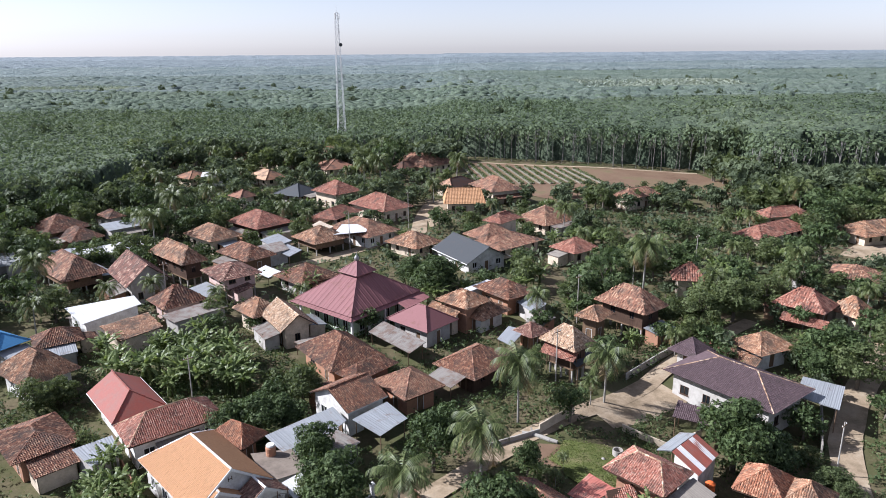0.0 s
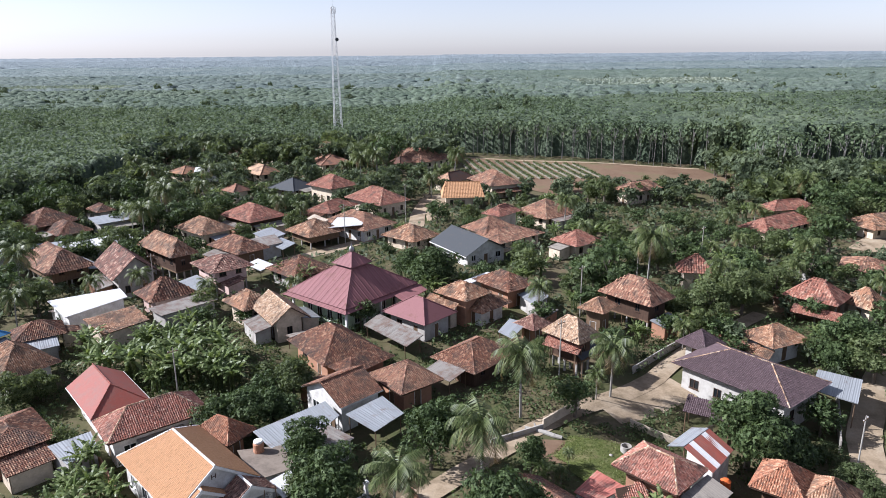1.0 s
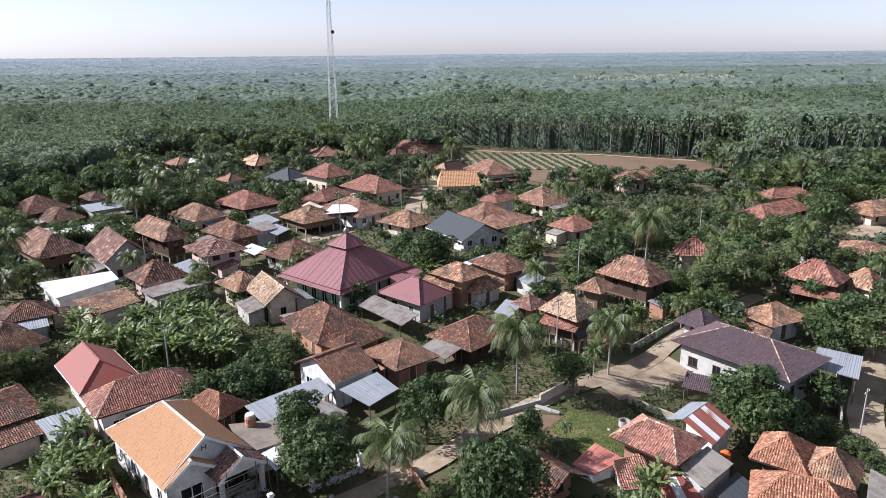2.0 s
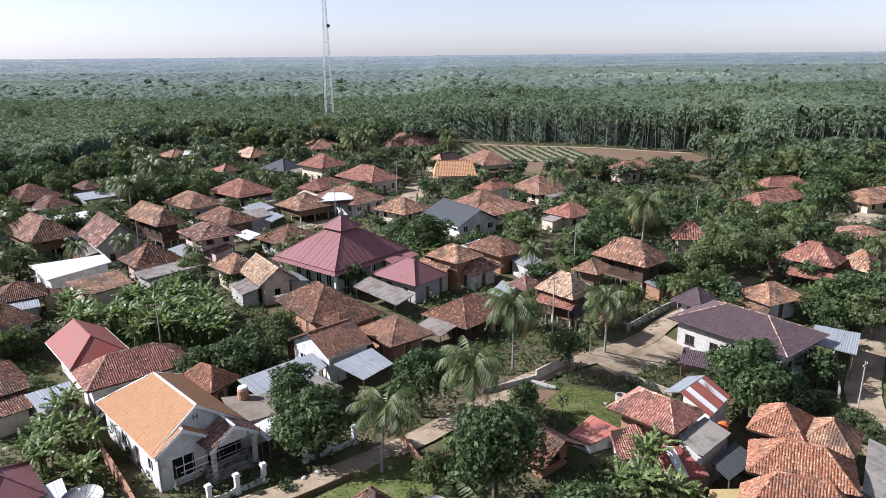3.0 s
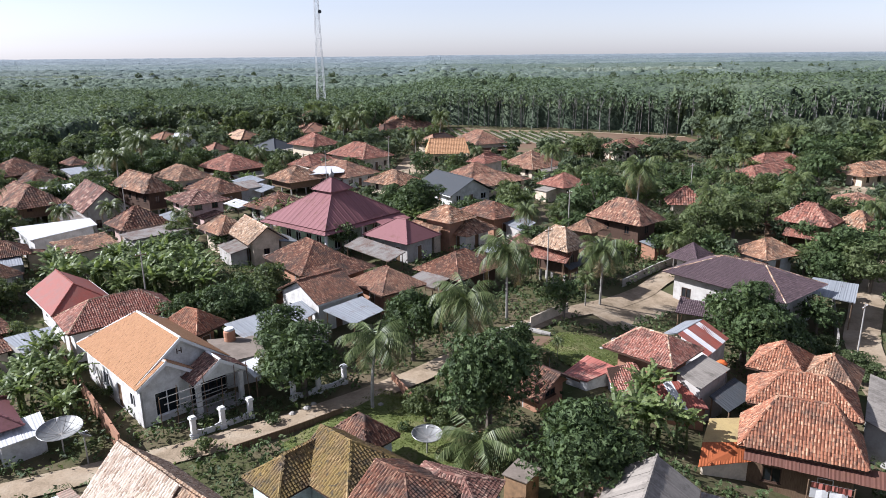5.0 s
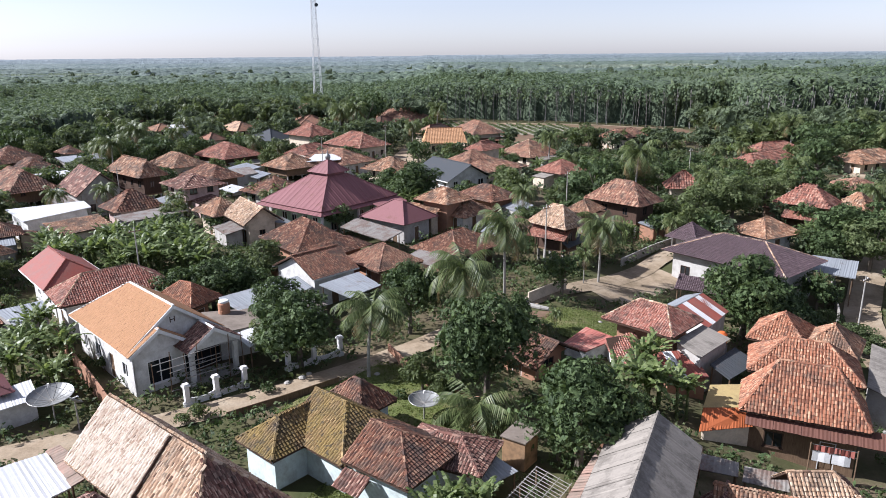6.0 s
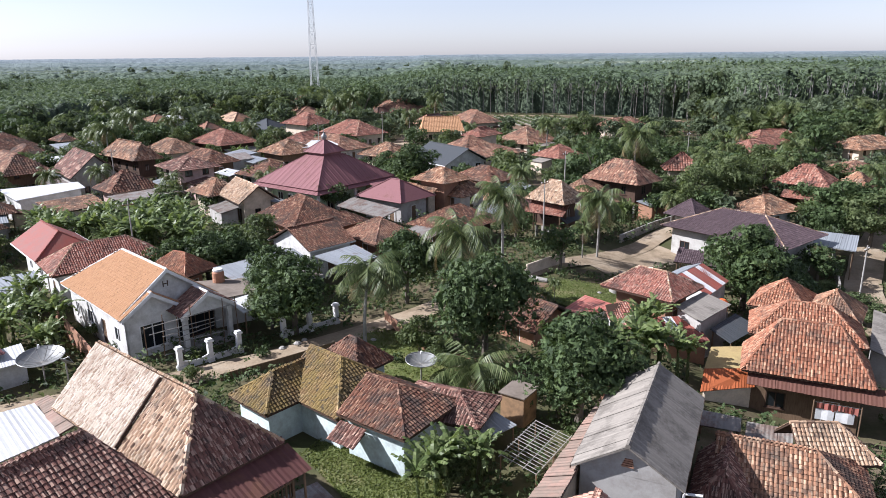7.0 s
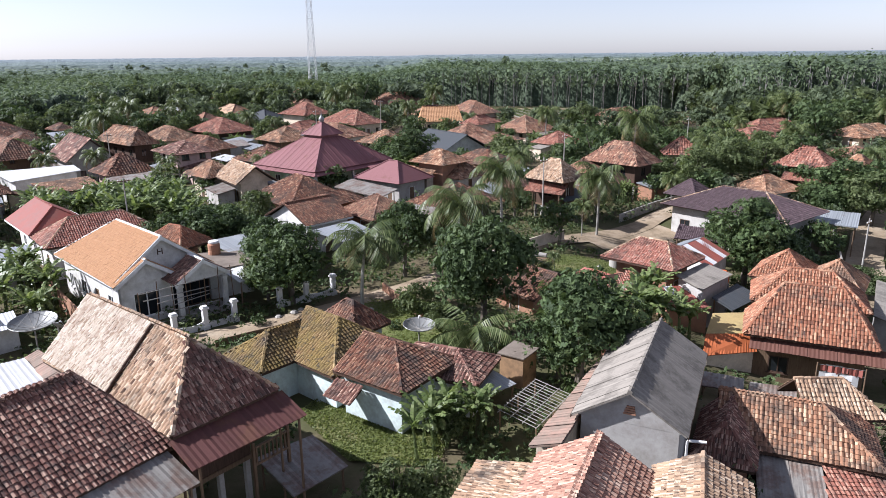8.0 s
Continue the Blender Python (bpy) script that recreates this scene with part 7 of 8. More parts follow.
def tufts(name, pts, count, mat, label):
    """Short grass blades over a lawn's polygon."""
    rs = np.random.RandomState(len(pts) + count)
    p = np.array(pts)
    c = p.mean(axis=0)
    k = rs.randint(0, len(pts), count)
    a, b = p[k], p[(k + 1) % len(pts)]
    s, r = rs.rand(count, 1), np.sqrt(rs.rand(count, 1)) * 1.03
    xy = c + ((a + (b - a) * s) - c) * r
    z = np.array([ground(x, y) for x, y in xy]) + 0.15
    base_ = np.c_[xy, z]
    d = rs.normal(size=(count, 3)) * np.array([0.035, 0.035, 0.01])
    up = np.c_[rs.normal(scale=0.05, size=(count, 2)), 0.03 + 0.06 * rs.rand(count)]
    q = np.stack([base_ - d, base_ + d, base_ + d * 0.4 + up, base_ - d * 0.4 + up], axis=1).reshape(-1, 3)
    tagged(new(name, cards_mesh(name, q, mat)), label, "grass", kind="stuff")


tufts("grass", [(-10.5, 47), (-4, 40.5), (3, 43), (4.5, 46), (-1, 53.5), (-4, 55)], 9000, LEAF_GRASS, "short grass blades on the lawn")
tufts("grass_garden", [(10.5, 63), (13.5, 57.5), (19, 59), (20, 66), (13, 66.5)], 6000, LEAF_GRASS, "grass blades in the garden")
tufts("grass_strip", [(-6.6, 37), (-3.4, 32.5), (0.8, 31.8), (1.2, 34.2), (-2.6, 36), (-5.4, 39)], 9000, LEAF_GRASS, "grass blades between two houses")

# ---- the village's trees ----
plant("big", 30.5, 64.4, 9.2, 1.10)
plant("big", 33.9, 64.0, 5.5, 1.30)
plant("big", 4.4, 48.1, 8.6, 0.95)
plant("big", 9.1, 39.3, 7.4, 1.10)
plant("big", 8.2, 40.6, 5.0)
plant("big", -9.9, 54.5, 7.2, 1.15)
plant("bigl", -12.0, 55.5, 4.6)
plant("big", -12.9, 61.4, 6.0)
plant("palm", -4.3, 52.2, 7.4, 1.25)
plant("palm", 3.3, 56.8, 9.6, 1.0)
plant("palm", 8.2, 70.2, 10.0, 0.95)
plant("palm", 19.3, 76.0, 8.8, 1.0)
plant("palm", 34.9, 115.2, 11.5)
plant("lowpalm", 3.3, 44.5, 4.2, 1.35)
plant("big", -1.3, 61.0, 7.0, 0.90)
plant("bigl", -0.2, 49.9, 3.2, 1.10)
plant("bigl", 1.2, 48.5, 2.2, 1.30)
plant("bigl", -17.0, 74.6, 5.5, 1.10)
plant("big", -20.4, 67.3, 5.6, 1.20)
plant("big", -23.4, 66.4, 5.0, 1.10)
plant("big", -17.8, 67.9, 5.5, 1.10)
plant("mid", -11.8, 95.8, 5.2)
plant("big", -1.1, 111.2, 8.5, 1.30)
plant("big", -5.5, 117.1, 6.5, 1.10)
plant("mid", -10.3, 130.8, 3.5)
plant("bigl", 44.9, 101.0, 7.5, 1.20)
plant("bigl", 38.9, 98.4, 6.5, 1.20)
plant("bigl", 51.8, 104.9, 6.5, 1.20)
plant("bigl", 34.4, 99.2, 5.0, 1.20)
plant("big", 51.1, 83.0, 7.2, 1.30)
plant("bigl", 52.2, 79.7, 6.8, 1.20)
plant("big", 48.5, 81.9, 4.8, 1.10)
plant("bigl", 38.9, 60.6, 3.0, 1.50)
plant("bigl", 39.7, 58.8, 2.6, 1.40)
plant("bigl", 38.9, 65.2, 2.6, 1.20)
plant("mid", 53.9, 97.1, 4.5, 1.10)
plant("mid", 62.2, 93.7, 6.0, 1.10)
plant("palm", 31.8, 88.3, 4.8)
plant("palm", 27.2, 153.5, 9.0)
plant("palm", 11.8, 61.0, 2.2)
plant("palm", 10.6, 58.3, 2.2)
plant("palm", -19.4, 209.8, 12.0)
plant("palm", -24.3, 208.8, 11.0)
plant("palm", 4.0, 217.9, 11.0)
plant("tall", -17.5, 220.2, 13.0)
plant("tall", -16.7, 236.8, 12.5, 0.90)
plant("light", 41.6, 177.3, 8.0)
plant("palm", -36.5, 104.7, 5.5)
plant("palm", 17.4, 74.9, 4.5)
plant("palm", -23.4, 106.1, 5.2)
plant("shrub", -15.4, 46.3, 1.4)
plant("shrub", -16.2, 45.7, 1.1)
plant("shrub", -11.5, 50.1, 1.0)
plant("shrub", -22.0, 52.8, 1.5)
plant("shrub", -25.4, 54.6, 1.4)
plant("bigl", 1.3, 33.6, 2.4)
plant("bigl", -1.2, 28.2, 2.8)
plant("bigl", 0.6, 28.7, 2.4)
plant("shrub", -1.7, 48.8, 0.8)
plant("bigl", -48.0, 72.8, 4.8, 1.20)
plant("bigl", -45.9, 75.0, 4.0, 1.10)
plant("palm", -60.7, 95.3, 7.5)
plant("bigl", -37.3, 63.1, 3.6)
plant("bigl", -61.2, 130.4, 7.0, 1.30)
plant("mid", -70.4, 136.1, 5.0, 1.20)
plant("mid", -52.2, 132.2, 5.0)
plant("big", 8.1, 60.3, 4.0, 0.90)
plant("mid", 14.1, 70.4, 5.0, 1.10)
plant("mid", -27.4, 99.7, 4.0, 1.10)
plant("mid", -28.3, 96.0, 3.6, 1.10)
plant("banana", -33.5, 59.5, 4.0)
plant("banana", -28.9, 55.1, 4.0)
plant("banana", -30.6, 52.4, 4.2)
plant("banana", -27.1, 49.7, 3.6)
plant("banana", -32.4, 52.5, 4.0)
plant("banana", -39.1, 81.5, 4.6)
plant("banana", -37.9, 85.9, 4.8)
plant("banana", -34.2, 83.4, 4.8)
plant("banana", -32.4, 87.0, 5.0)
plant("banana", -29.5, 86.6, 5.0)
plant("banana", -43.5, 83.7, 4.4)
plant("banana", -25.7, 80.9, 4.6)
plant("banana", -33.2, 76.8, 4.0)
plant("banana", -27.1, 77.3, 4.6)
plant("banana", 14.9, 47.3, 4.2)
plant("banana", 16.3, 46.7, 4.2)
plant("banana", 17.8, 47.0, 3.8)
plant("banana", 17.0, 51.1, 4.2)
plant("banana", 1.3, 33.5, 3.4)
plant("banana", 0.2, 33.3, 3.2)
plant("banana", 2.6, 34.3, 3.0)
plant("banana", 9.1, 58.0, 2.8)
plant("banana", 16.8, 117.0, 4.6)
plant("banana", 23.5, 114.2, 4.5)
plant("banana", 13.0, 112.2, 4.0)
plant("banana", 8.7, 39.8, 2.2)
plant("banana", -26.6, 116.4, 4.4)
plant("banana", -22.9, 114.2, 4.2)
plant("banana", 49.6, 88.8, 3.4)
plant("banana", -31.2, 56.1, 4.0)
plant("banana", -33.2, 57.0, 3.6)
plant("banana", 71.4, 162.4, 4.5)
plant("banana", 74.0, 159.3, 4.2)
plant("banana", 30.2, 104.4, 3.2)
plant("banana", -40.5, 79.4, 5.0, 1.1)
plant("banana", -36.4, 80.2, 5.2, 1.1)
plant("banana", -35.8, 87.4, 4.8, 1.0)
plant("banana", -31.0, 81.6, 5.4, 1.1)
plant("banana", -28.6, 83.8, 5.0, 1.1)
plant("banana", -26.4, 79.0, 5.2, 1.0)
plant("banana", -30.4, 77.6, 4.6, 1.2)
plant("banana", -38.6, 88.6, 4.6, 1.0)
plant("banana", -24.2, 77.6, 4.4, 1.1)
plant("banana", -33.0, 79.2, 4.8, 1.2)
plant("light", -62.4, 64.4, 4.9, 0.95)
plant("mid", -55.3, 64.5, 5.6, 1.21)
plant("palm", -59.5, 64.7, 7.3)
plant("mid", 53.0, 66.8, 7.3, 1.03)
plant("banana", 63.7, 67.8, 3.0, 0.96)
plant("light", -71.6, 68.7, 3.9, 1.09)
plant("mid", 30.4, 68.8, 5.9, 1.08)
plant("mid", 0.6, 68.9, 3.7, 1.23)
plant("mid", 63.9, 69.9, 6.7, 1.01)
plant("mid", 40.8, 70.0, 4.9, 1.05)
plant("mid", -71.8, 71.9, 8.1, 1.19)
plant("mid", -65.0, 72.4, 7.5, 1.16)
plant("banana", -58.6, 73.7, 3.0, 1.26)
plant("mid", 52.4, 73.8, 4.1, 1.20)
plant("mid", -19.9, 73.9, 4.5, 1.03)
plant("palm", 60.8, 74.1, 9.4)
plant("mid", 69.8, 74.8, 6.5, 1.11)
plant("palm", 65.3, 77.5, 9.1)
plant("palm", -69.5, 77.9, 6.3)
plant("mid", 75.6, 78.2, 7.4, 0.99)
plant("light", -21.3, 78.4, 3.6, 1.27)
plant("mid", 11.0, 81.2, 4.0, 1.27)
plant("mid", 70.0, 81.4, 6.8, 0.98)
plant("mid", 83.1, 82.7, 5.9, 1.20)
plant("palm", -66.3, 82.8, 8.7)
plant("mid", 47.8, 84.0, 4.1, 1.20)
plant("mid", 37.1, 85.3, 3.5, 1.19)
plant("mid", 21.6, 85.7, 4.5, 1.28)
plant("light", 12.6, 86.0, 3.1, 0.97)
plant("palm", -84.3, 86.8, 8.7)
plant("mid", 72.9, 86.9, 7.8)
plant("light", 64.3, 86.9, 2.6, 1.23)
plant("light", 60.6, 87.4, 2.6, 0.97)
plant("banana", -46.5, 87.8, 3.9, 1.27)
plant("light", 17.9, 88.6, 2.7, 1.29)
plant("light", 62.6, 88.9, 6.2, 1.27)
plant("mid", 36.8, 88.9, 5.1, 1.17)
plant("palm", -88.9, 90.0, 8.2)
plant("banana", 26.2, 90.2, 3.5, 0.97)
plant("light", 34.5, 90.3, 5.9, 0.99)
plant("mid", 62.0, 91.3, 3.3, 1.25)
plant("light", -79.8, 91.4, 6.6, 1.29)
plant("mid", 31.2, 92.3, 4.2, 1.10)
plant("banana", -35.6, 94.2, 3.7, 1.17)
plant("mid", -34.0, 95.4, 4.1, 1.23)
plant("mid", 14.1, 95.9, 4.6, 1.09)
plant("banana", 40.1, 96.3, 3.0, 1.12)
plant("light", -54.4, 96.6, 3.0, 0.99)
plant("mid", 77.6, 96.9, 7.7, 1.13)
plant("palm", 14.1, 98.6, 7.0)
plant("banana", 74.9, 98.7, 3.9, 1.28)
plant("mid", -96.8, 98.8, 7.8, 1.11)
plant("light", 90.2, 99.7, 5.9, 1.19)
plant("light", -72.2, 99.8, 5.5, 1.17)
plant("mid", -78.6, 100.7, 10.0, 1.26)
plant("mid", 21.3, 101.6, 5.5, 1.13)
plant("light", -36.1, 101.6, 4.5, 1.27)
plant("light", -61.3, 101.8, 6.4, 1.26)
plant("mid", -66.0, 102.2, 9.2, 0.96)
plant("banana", 19.6, 102.4, 3.6, 0.98)
plant("tall", 77.7, 102.9, 9.3, 1.02)
plant("palm", -62.5, 104.5, 6.0)
plant("palm", 68.0, 104.5, 6.0)
plant("palm", 80.6, 104.7, 8.3)
plant("light", -101.0, 104.7, 9.0, 0.98)
plant("light", 42.1, 104.9, 6.3, 1.16)
plant("palm", -87.6, 105.1, 8.8)
plant("mid", -91.5, 105.4, 4.9, 1.10)
plant("palm", -54.0, 105.7, 6.2)
plant("tall", 95.4, 106.1, 10.8, 1.02)
plant("tall", 50.0, 106.2, 4.7, 1.11)
plant("light", 98.5, 106.6, 7.4, 1.06)
plant("banana", -2.5, 107.1, 4.6, 1.17)
plant("palm", 44.4, 107.2, 8.0)
plant("light", 20.6, 107.3, 5.8, 1.10)
plant("banana", 41.4, 107.8, 4.3, 1.06)
plant("tall", 26.9, 107.8, 9.7, 0.98)
plant("palm", -48.4, 108.0, 6.3)
plant("mid", -79.7, 108.2, 9.1, 1.20)
plant("light", 67.9, 108.2, 3.8, 1.09)
plant("banana", -98.8, 108.2, 3.7, 1.30)
plant("mid", 69.7, 108.3, 3.8, 1.25)
plant("mid", 91.7, 109.6, 9.4, 0.96)
plant("banana", 3.9, 109.8, 4.3, 1.05)
plant("palm", -68.5, 109.8, 10.5)
plant("mid", 84.0, 109.9, 8.3, 1.27)
plant("mid", 69.9, 110.1, 5.1, 0.96)
plant("light", 75.9, 110.1, 7.8, 1.19)
plant("mid", 24.5, 110.3, 7.4, 1.20)
plant("mid", 72.2, 110.6, 3.8, 1.05)
plant("mid", 50.6, 111.1, 7.0, 0.98)
plant("palm", 58.1, 111.9, 6.0)
plant("mid", -98.4, 112.2, 9.8, 0.98)
plant("tall", 61.6, 112.8, 6.6, 1.24)
plant("light", 59.3, 114.1, 6.6, 0.99)
plant("mid", 7.2, 114.3, 4.9, 0.97)
plant("mid", -87.7, 114.4, 9.6, 1.21)
plant("mid", 100.9, 114.4, 9.1, 1.01)
plant("banana", 97.0, 114.5, 3.4, 0.96)
plant("light", 68.3, 114.5, 4.6, 1.18)
plant("mid", -0.4, 114.8, 6.3, 1.02)
plant("palm", 91.5, 115.7, 9.1)
plant("banana", 48.6, 115.9, 4.8, 1.22)
plant("light", -97.4, 116.1, 8.8, 1.01)
plant("light", 14.4, 116.2, 6.5, 0.99)
plant("banana", -107.4, 117.8, 4.3, 1.22)
plant("mid", 23.9, 118.5, 4.5, 1.18)
plant("banana", 111.9, 119.1, 3.9, 1.18)
plant("palm", 63.5, 119.2, 8.4)
plant("light", 106.4, 119.2, 6.6, 1.08)
plant("light", 37.8, 119.2, 6.8, 1.10)
plant("palm", 34.2, 119.3, 7.3)
plant("mid", -7.2, 119.4, 3.4, 1.19)
plant("mid", 52.1, 119.4, 5.9, 1.29)
plant("banana", 49.7, 119.4, 4.9, 1.11)
plant("banana", -100.8, 119.8, 4.3, 1.04)
plant("mid", -2.1, 119.9, 5.3, 1.23)
plant("light", 14.3, 120.7, 6.0, 1.01)
plant("mid", -93.9, 120.8, 5.0, 1.21)
plant("banana", 54.8, 121.2, 4.5, 0.99)
plant("mid", -89.1, 121.6, 10.0, 1.19)
plant("palm", -83.5, 122.4, 9.1)
plant("mid", -56.3, 122.5, 6.8, 1.08)
plant("tall", 52.4, 122.6, 4.6, 1.25)
plant("mid", 30.1, 122.7, 6.9, 1.12)
plant("mid", 45.1, 122.8, 5.5, 1.17)
plant("tall", 65.6, 122.8, 6.4, 1.24)
plant("light", -58.8, 123.2, 3.4, 1.09)
plant("light", 63.7, 123.8, 3.4, 1.17)
plant("palm", 48.3, 124.0, 6.0)
plant("mid", -109.6, 124.2, 6.4, 1.16)
plant("banana", -106.6, 124.3, 5.0, 0.95)
plant("mid", -77.6, 125.1, 9.3, 0.97)
plant("mid", 31.7, 125.4, 5.2, 1.04)
plant("tall", 42.4, 125.8, 6.3, 1.17)
plant("mid", 114.0, 125.9, 7.8, 1.29)
plant("banana", 34.6, 126.2, 4.6, 1.20)
plant("tall", 15.0, 126.7, 4.6, 1.26)
plant("banana", 28.2, 126.8, 3.7, 1.01)
plant("light", -118.3, 127.1, 6.6, 1.26)
plant("mid", -105.5, 127.2, 7.9, 1.04)
plant("light", 61.6, 128.0, 6.0, 0.96)
plant("palm", -99.7, 128.1, 10.5)
plant("mid", -115.7, 128.3, 4.0, 1.13)
plant("banana", 103.8, 128.4, 4.1, 1.12)
plant("tall", 118.7, 128.6, 7.6, 1.05)
plant("mid", -96.3, 128.7, 4.0, 0.99)
plant("mid", 36.9, 128.9, 5.5, 0.98)
plant("mid", -67.3, 129.0, 4.9, 1.09)
plant("palm", 55.8, 129.1, 6.0)
plant("light", 106.5, 129.1, 7.2, 1.27)
plant("mid", 41.6, 129.8, 5.0, 1.05)
plant("banana", 65.2, 129.9, 4.1, 1.18)
plant("mid", 49.2, 130.5, 6.1, 1.18)
plant("banana", 37.0, 130.7, 3.9, 1.05)
plant("mid", 74.1, 131.1, 10.1, 0.97)
plant("tall", 47.1, 131.5, 4.4, 1.27)
plant("palm", 116.4, 131.6, 9.5)
plant("light", 101.8, 131.7, 8.9, 1.16)
plant("mid", -88.8, 131.7, 9.7, 1.09)
plant("light", -54.8, 131.7, 5.7, 1.28)
plant("light", -81.5, 131.8, 8.7, 1.05)
plant("mid", -111.0, 132.7, 6.9, 1.24)
plant("mid", -48.1, 132.9, 4.7, 1.13)
plant("mid", 70.4, 133.2, 6.0, 1.14)
plant("mid", 119.9, 133.2, 6.8, 1.09)
plant("mid", -73.1, 133.5, 4.6, 1.11)
plant("light", 61.2, 133.7, 4.8, 1.05)
plant("banana", 34.6, 133.9, 3.4, 1.23)
plant("light", -70.4, 133.9, 4.3, 1.07)
plant("banana", -94.9, 134.6, 3.7, 1.03)
plant("banana", 42.5, 134.6, 4.9, 1.06)
plant("light", 39.5, 134.7, 4.1, 1.10)
plant("light", -79.6, 134.9, 5.1, 1.20)
plant("banana", -60.6, 135.3, 3.9, 1.09)
plant("tall", 110.5, 135.7, 12.0, 0.96)
plant("mid", -92.2, 136.0, 6.8, 1.19)
plant("light", 66.7, 136.3, 4.9, 1.26)
plant("light", 35.3, 136.3, 6.2)
plant("banana", 121.7, 136.5, 3.7, 0.96)
plant("palm", 123.6, 136.5, 6.0)
plant("palm", -110.6, 137.0, 10.4)
plant("mid", 59.1, 137.1, 4.8, 1.05)
plant("mid", 61.5, 137.3, 4.9, 1.01)
plant("mid", 56.6, 137.4, 5.6, 0.97)
plant("mid", -120.1, 137.9, 8.4, 1.14)
plant("mid", -39.9, 138.2, 3.7, 0.97)
plant("tall", 120.0, 138.4, 8.7, 1.06)
plant("banana", 75.9, 139.0, 4.1, 1.01)
plant("mid", -103.9, 139.2, 8.7, 1.09)
plant("mid", 123.9, 139.2, 8.3, 1.11)
plant("mid", 68.6, 139.4, 3.7, 1.29)
plant("palm", 29.3, 139.5, 6.0)
plant("mid", -128.4, 139.7, 8.9, 1.29)
plant("mid", 108.2, 139.7, 8.4, 1.14)
plant("mid", 101.2, 139.8, 7.8, 1.07)
plant("mid", 73.4, 140.3, 4.5, 1.04)
plant("mid", 68.7, 141.2, 4.3, 1.01)
plant("banana", 31.5, 141.4, 4.1, 1.27)
plant("banana", 103.0, 141.5, 4.7, 0.97)
plant("mid", -119.2, 141.9, 6.1, 1.18)
plant("mid", 115.6, 142.6, 8.8, 1.10)
plant("palm", -61.8, 142.6, 10.1)
plant("light", -39.0, 142.7, 3.0)
plant("light", -69.7, 142.9, 4.6, 1.15)
plant("banana", 31.1, 143.0, 3.9, 1.04)
plant("light", -41.6, 143.7, 4.6, 1.16)
plant("light", -113.7, 143.8, 6.6, 1.16)
plant("mid", 110.7, 144.2, 7.4, 1.01)
plant("banana", 28.6, 144.3, 4.2, 1.25)
plant("banana", 23.1, 144.3, 4.0, 1.07)
plant("palm", 124.4, 144.6, 10.5)
plant("banana", -125.5, 144.8, 4.2, 1.02)
plant("mid", -117.0, 144.8, 8.5, 1.08)
plant("banana", -36.8, 144.8, 3.9, 1.01)
plant("light", 35.6, 145.0, 4.5, 1.28)
plant("banana", -99.5, 145.0, 4.4, 1.03)
plant("mid", 56.3, 145.6, 4.4, 1.23)
plant("tall", 119.2, 145.6, 9.0, 1.15)
plant("palm", -110.2, 145.7, 10.1)
plant("light", 31.6, 146.2, 4.5, 1.01)
plant("mid", 115.2, 146.4, 8.4, 1.20)
plant("palm", -124.1, 146.7, 6.0)
plant("mid", 18.3, 147.1, 4.6, 0.96)
plant("light", -32.0, 147.2, 6.4, 0.96)
plant("palm", -66.3, 147.3, 8.7)
plant("banana", -9.3, 147.5, 3.1, 1.06)
plant("palm", 61.6, 147.8, 6.1)
plant("light", 122.6, 148.0, 6.2, 1.27)
plant("mid", -94.0, 148.3, 8.9, 1.17)
plant("light", -98.1, 148.8, 7.3, 1.03)
plant("mid", 34.8, 149.0, 3.5, 1.13)
plant("light", -108.3, 149.1, 9.0, 1.03)
plant("banana", -100.8, 149.3, 3.3)
plant("mid", -55.6, 149.4, 9.3, 1.06)
plant("mid", 6.2, 149.6, 4.2, 1.23)
plant("mid", -61.9, 149.9, 8.2)
plant("mid", -133.2, 150.0, 10.0, 1.22)
plant("light", 54.4, 150.1, 4.6, 1.24)
plant("mid", 50.0, 150.3, 5.1, 1.04)
plant("mid", 29.2, 150.8, 4.4, 1.05)
plant("light", 83.1, 151.0, 7.5, 1.13)
plant("mid", 117.4, 151.6, 6.9, 1.17)
plant("mid", -65.0, 151.6, 5.8, 1.01)
plant("mid", 86.0, 151.7, 7.3, 0.97)
plant("banana", -53.9, 151.8, 3.2, 0.99)
plant("palm", 130.4, 152.5, 8.6)
plant("light", -51.6, 152.7, 7.5, 0.96)
plant("palm", 133.1, 152.8, 7.4)
plant("mid", -60.1, 152.8, 5.1, 1.14)
plant("palm", -108.9, 153.0, 7.5)
plant("light", 63.1, 153.3, 4.7, 1.27)
plant("mid", 53.3, 153.3, 3.4, 1.24)
plant("light", 19.2, 153.8, 3.5, 1.12)
plant("light", 6.1, 153.8, 6.3, 1.01)
plant("mid", -73.2, 154.1, 4.9, 0.96)
plant("banana", -123.7, 154.1, 4.8, 1.04)
plant("palm", 118.2, 154.5, 6.0)
plant("light", -115.5, 154.6, 7.6, 1.14)
plant("mid", -134.9, 154.7, 8.8, 1.25)
plant("mid", -13.4, 154.9, 4.3, 1.06)
plant("mid", -127.6, 154.9, 7.2, 1.07)
plant("mid", 31.2, 155.1, 3.9, 1.01)
plant("light", 35.3, 155.2, 3.7, 1.15)
plant("light", -98.4, 155.4, 7.3, 1.26)
plant("mid", 133.8, 155.4, 7.4, 1.16)
plant("mid", -1.1, 155.6, 6.5, 1.15)
plant("banana", 137.2, 156.1, 3.5, 1.13)
plant("mid", 130.3, 156.2, 9.7, 1.06)
plant("light", -138.9, 156.3, 6.9, 1.26)
plant("tall", 121.0, 156.4, 11.3, 1.27)
plant("mid", 55.0, 156.7, 3.6, 1.19)
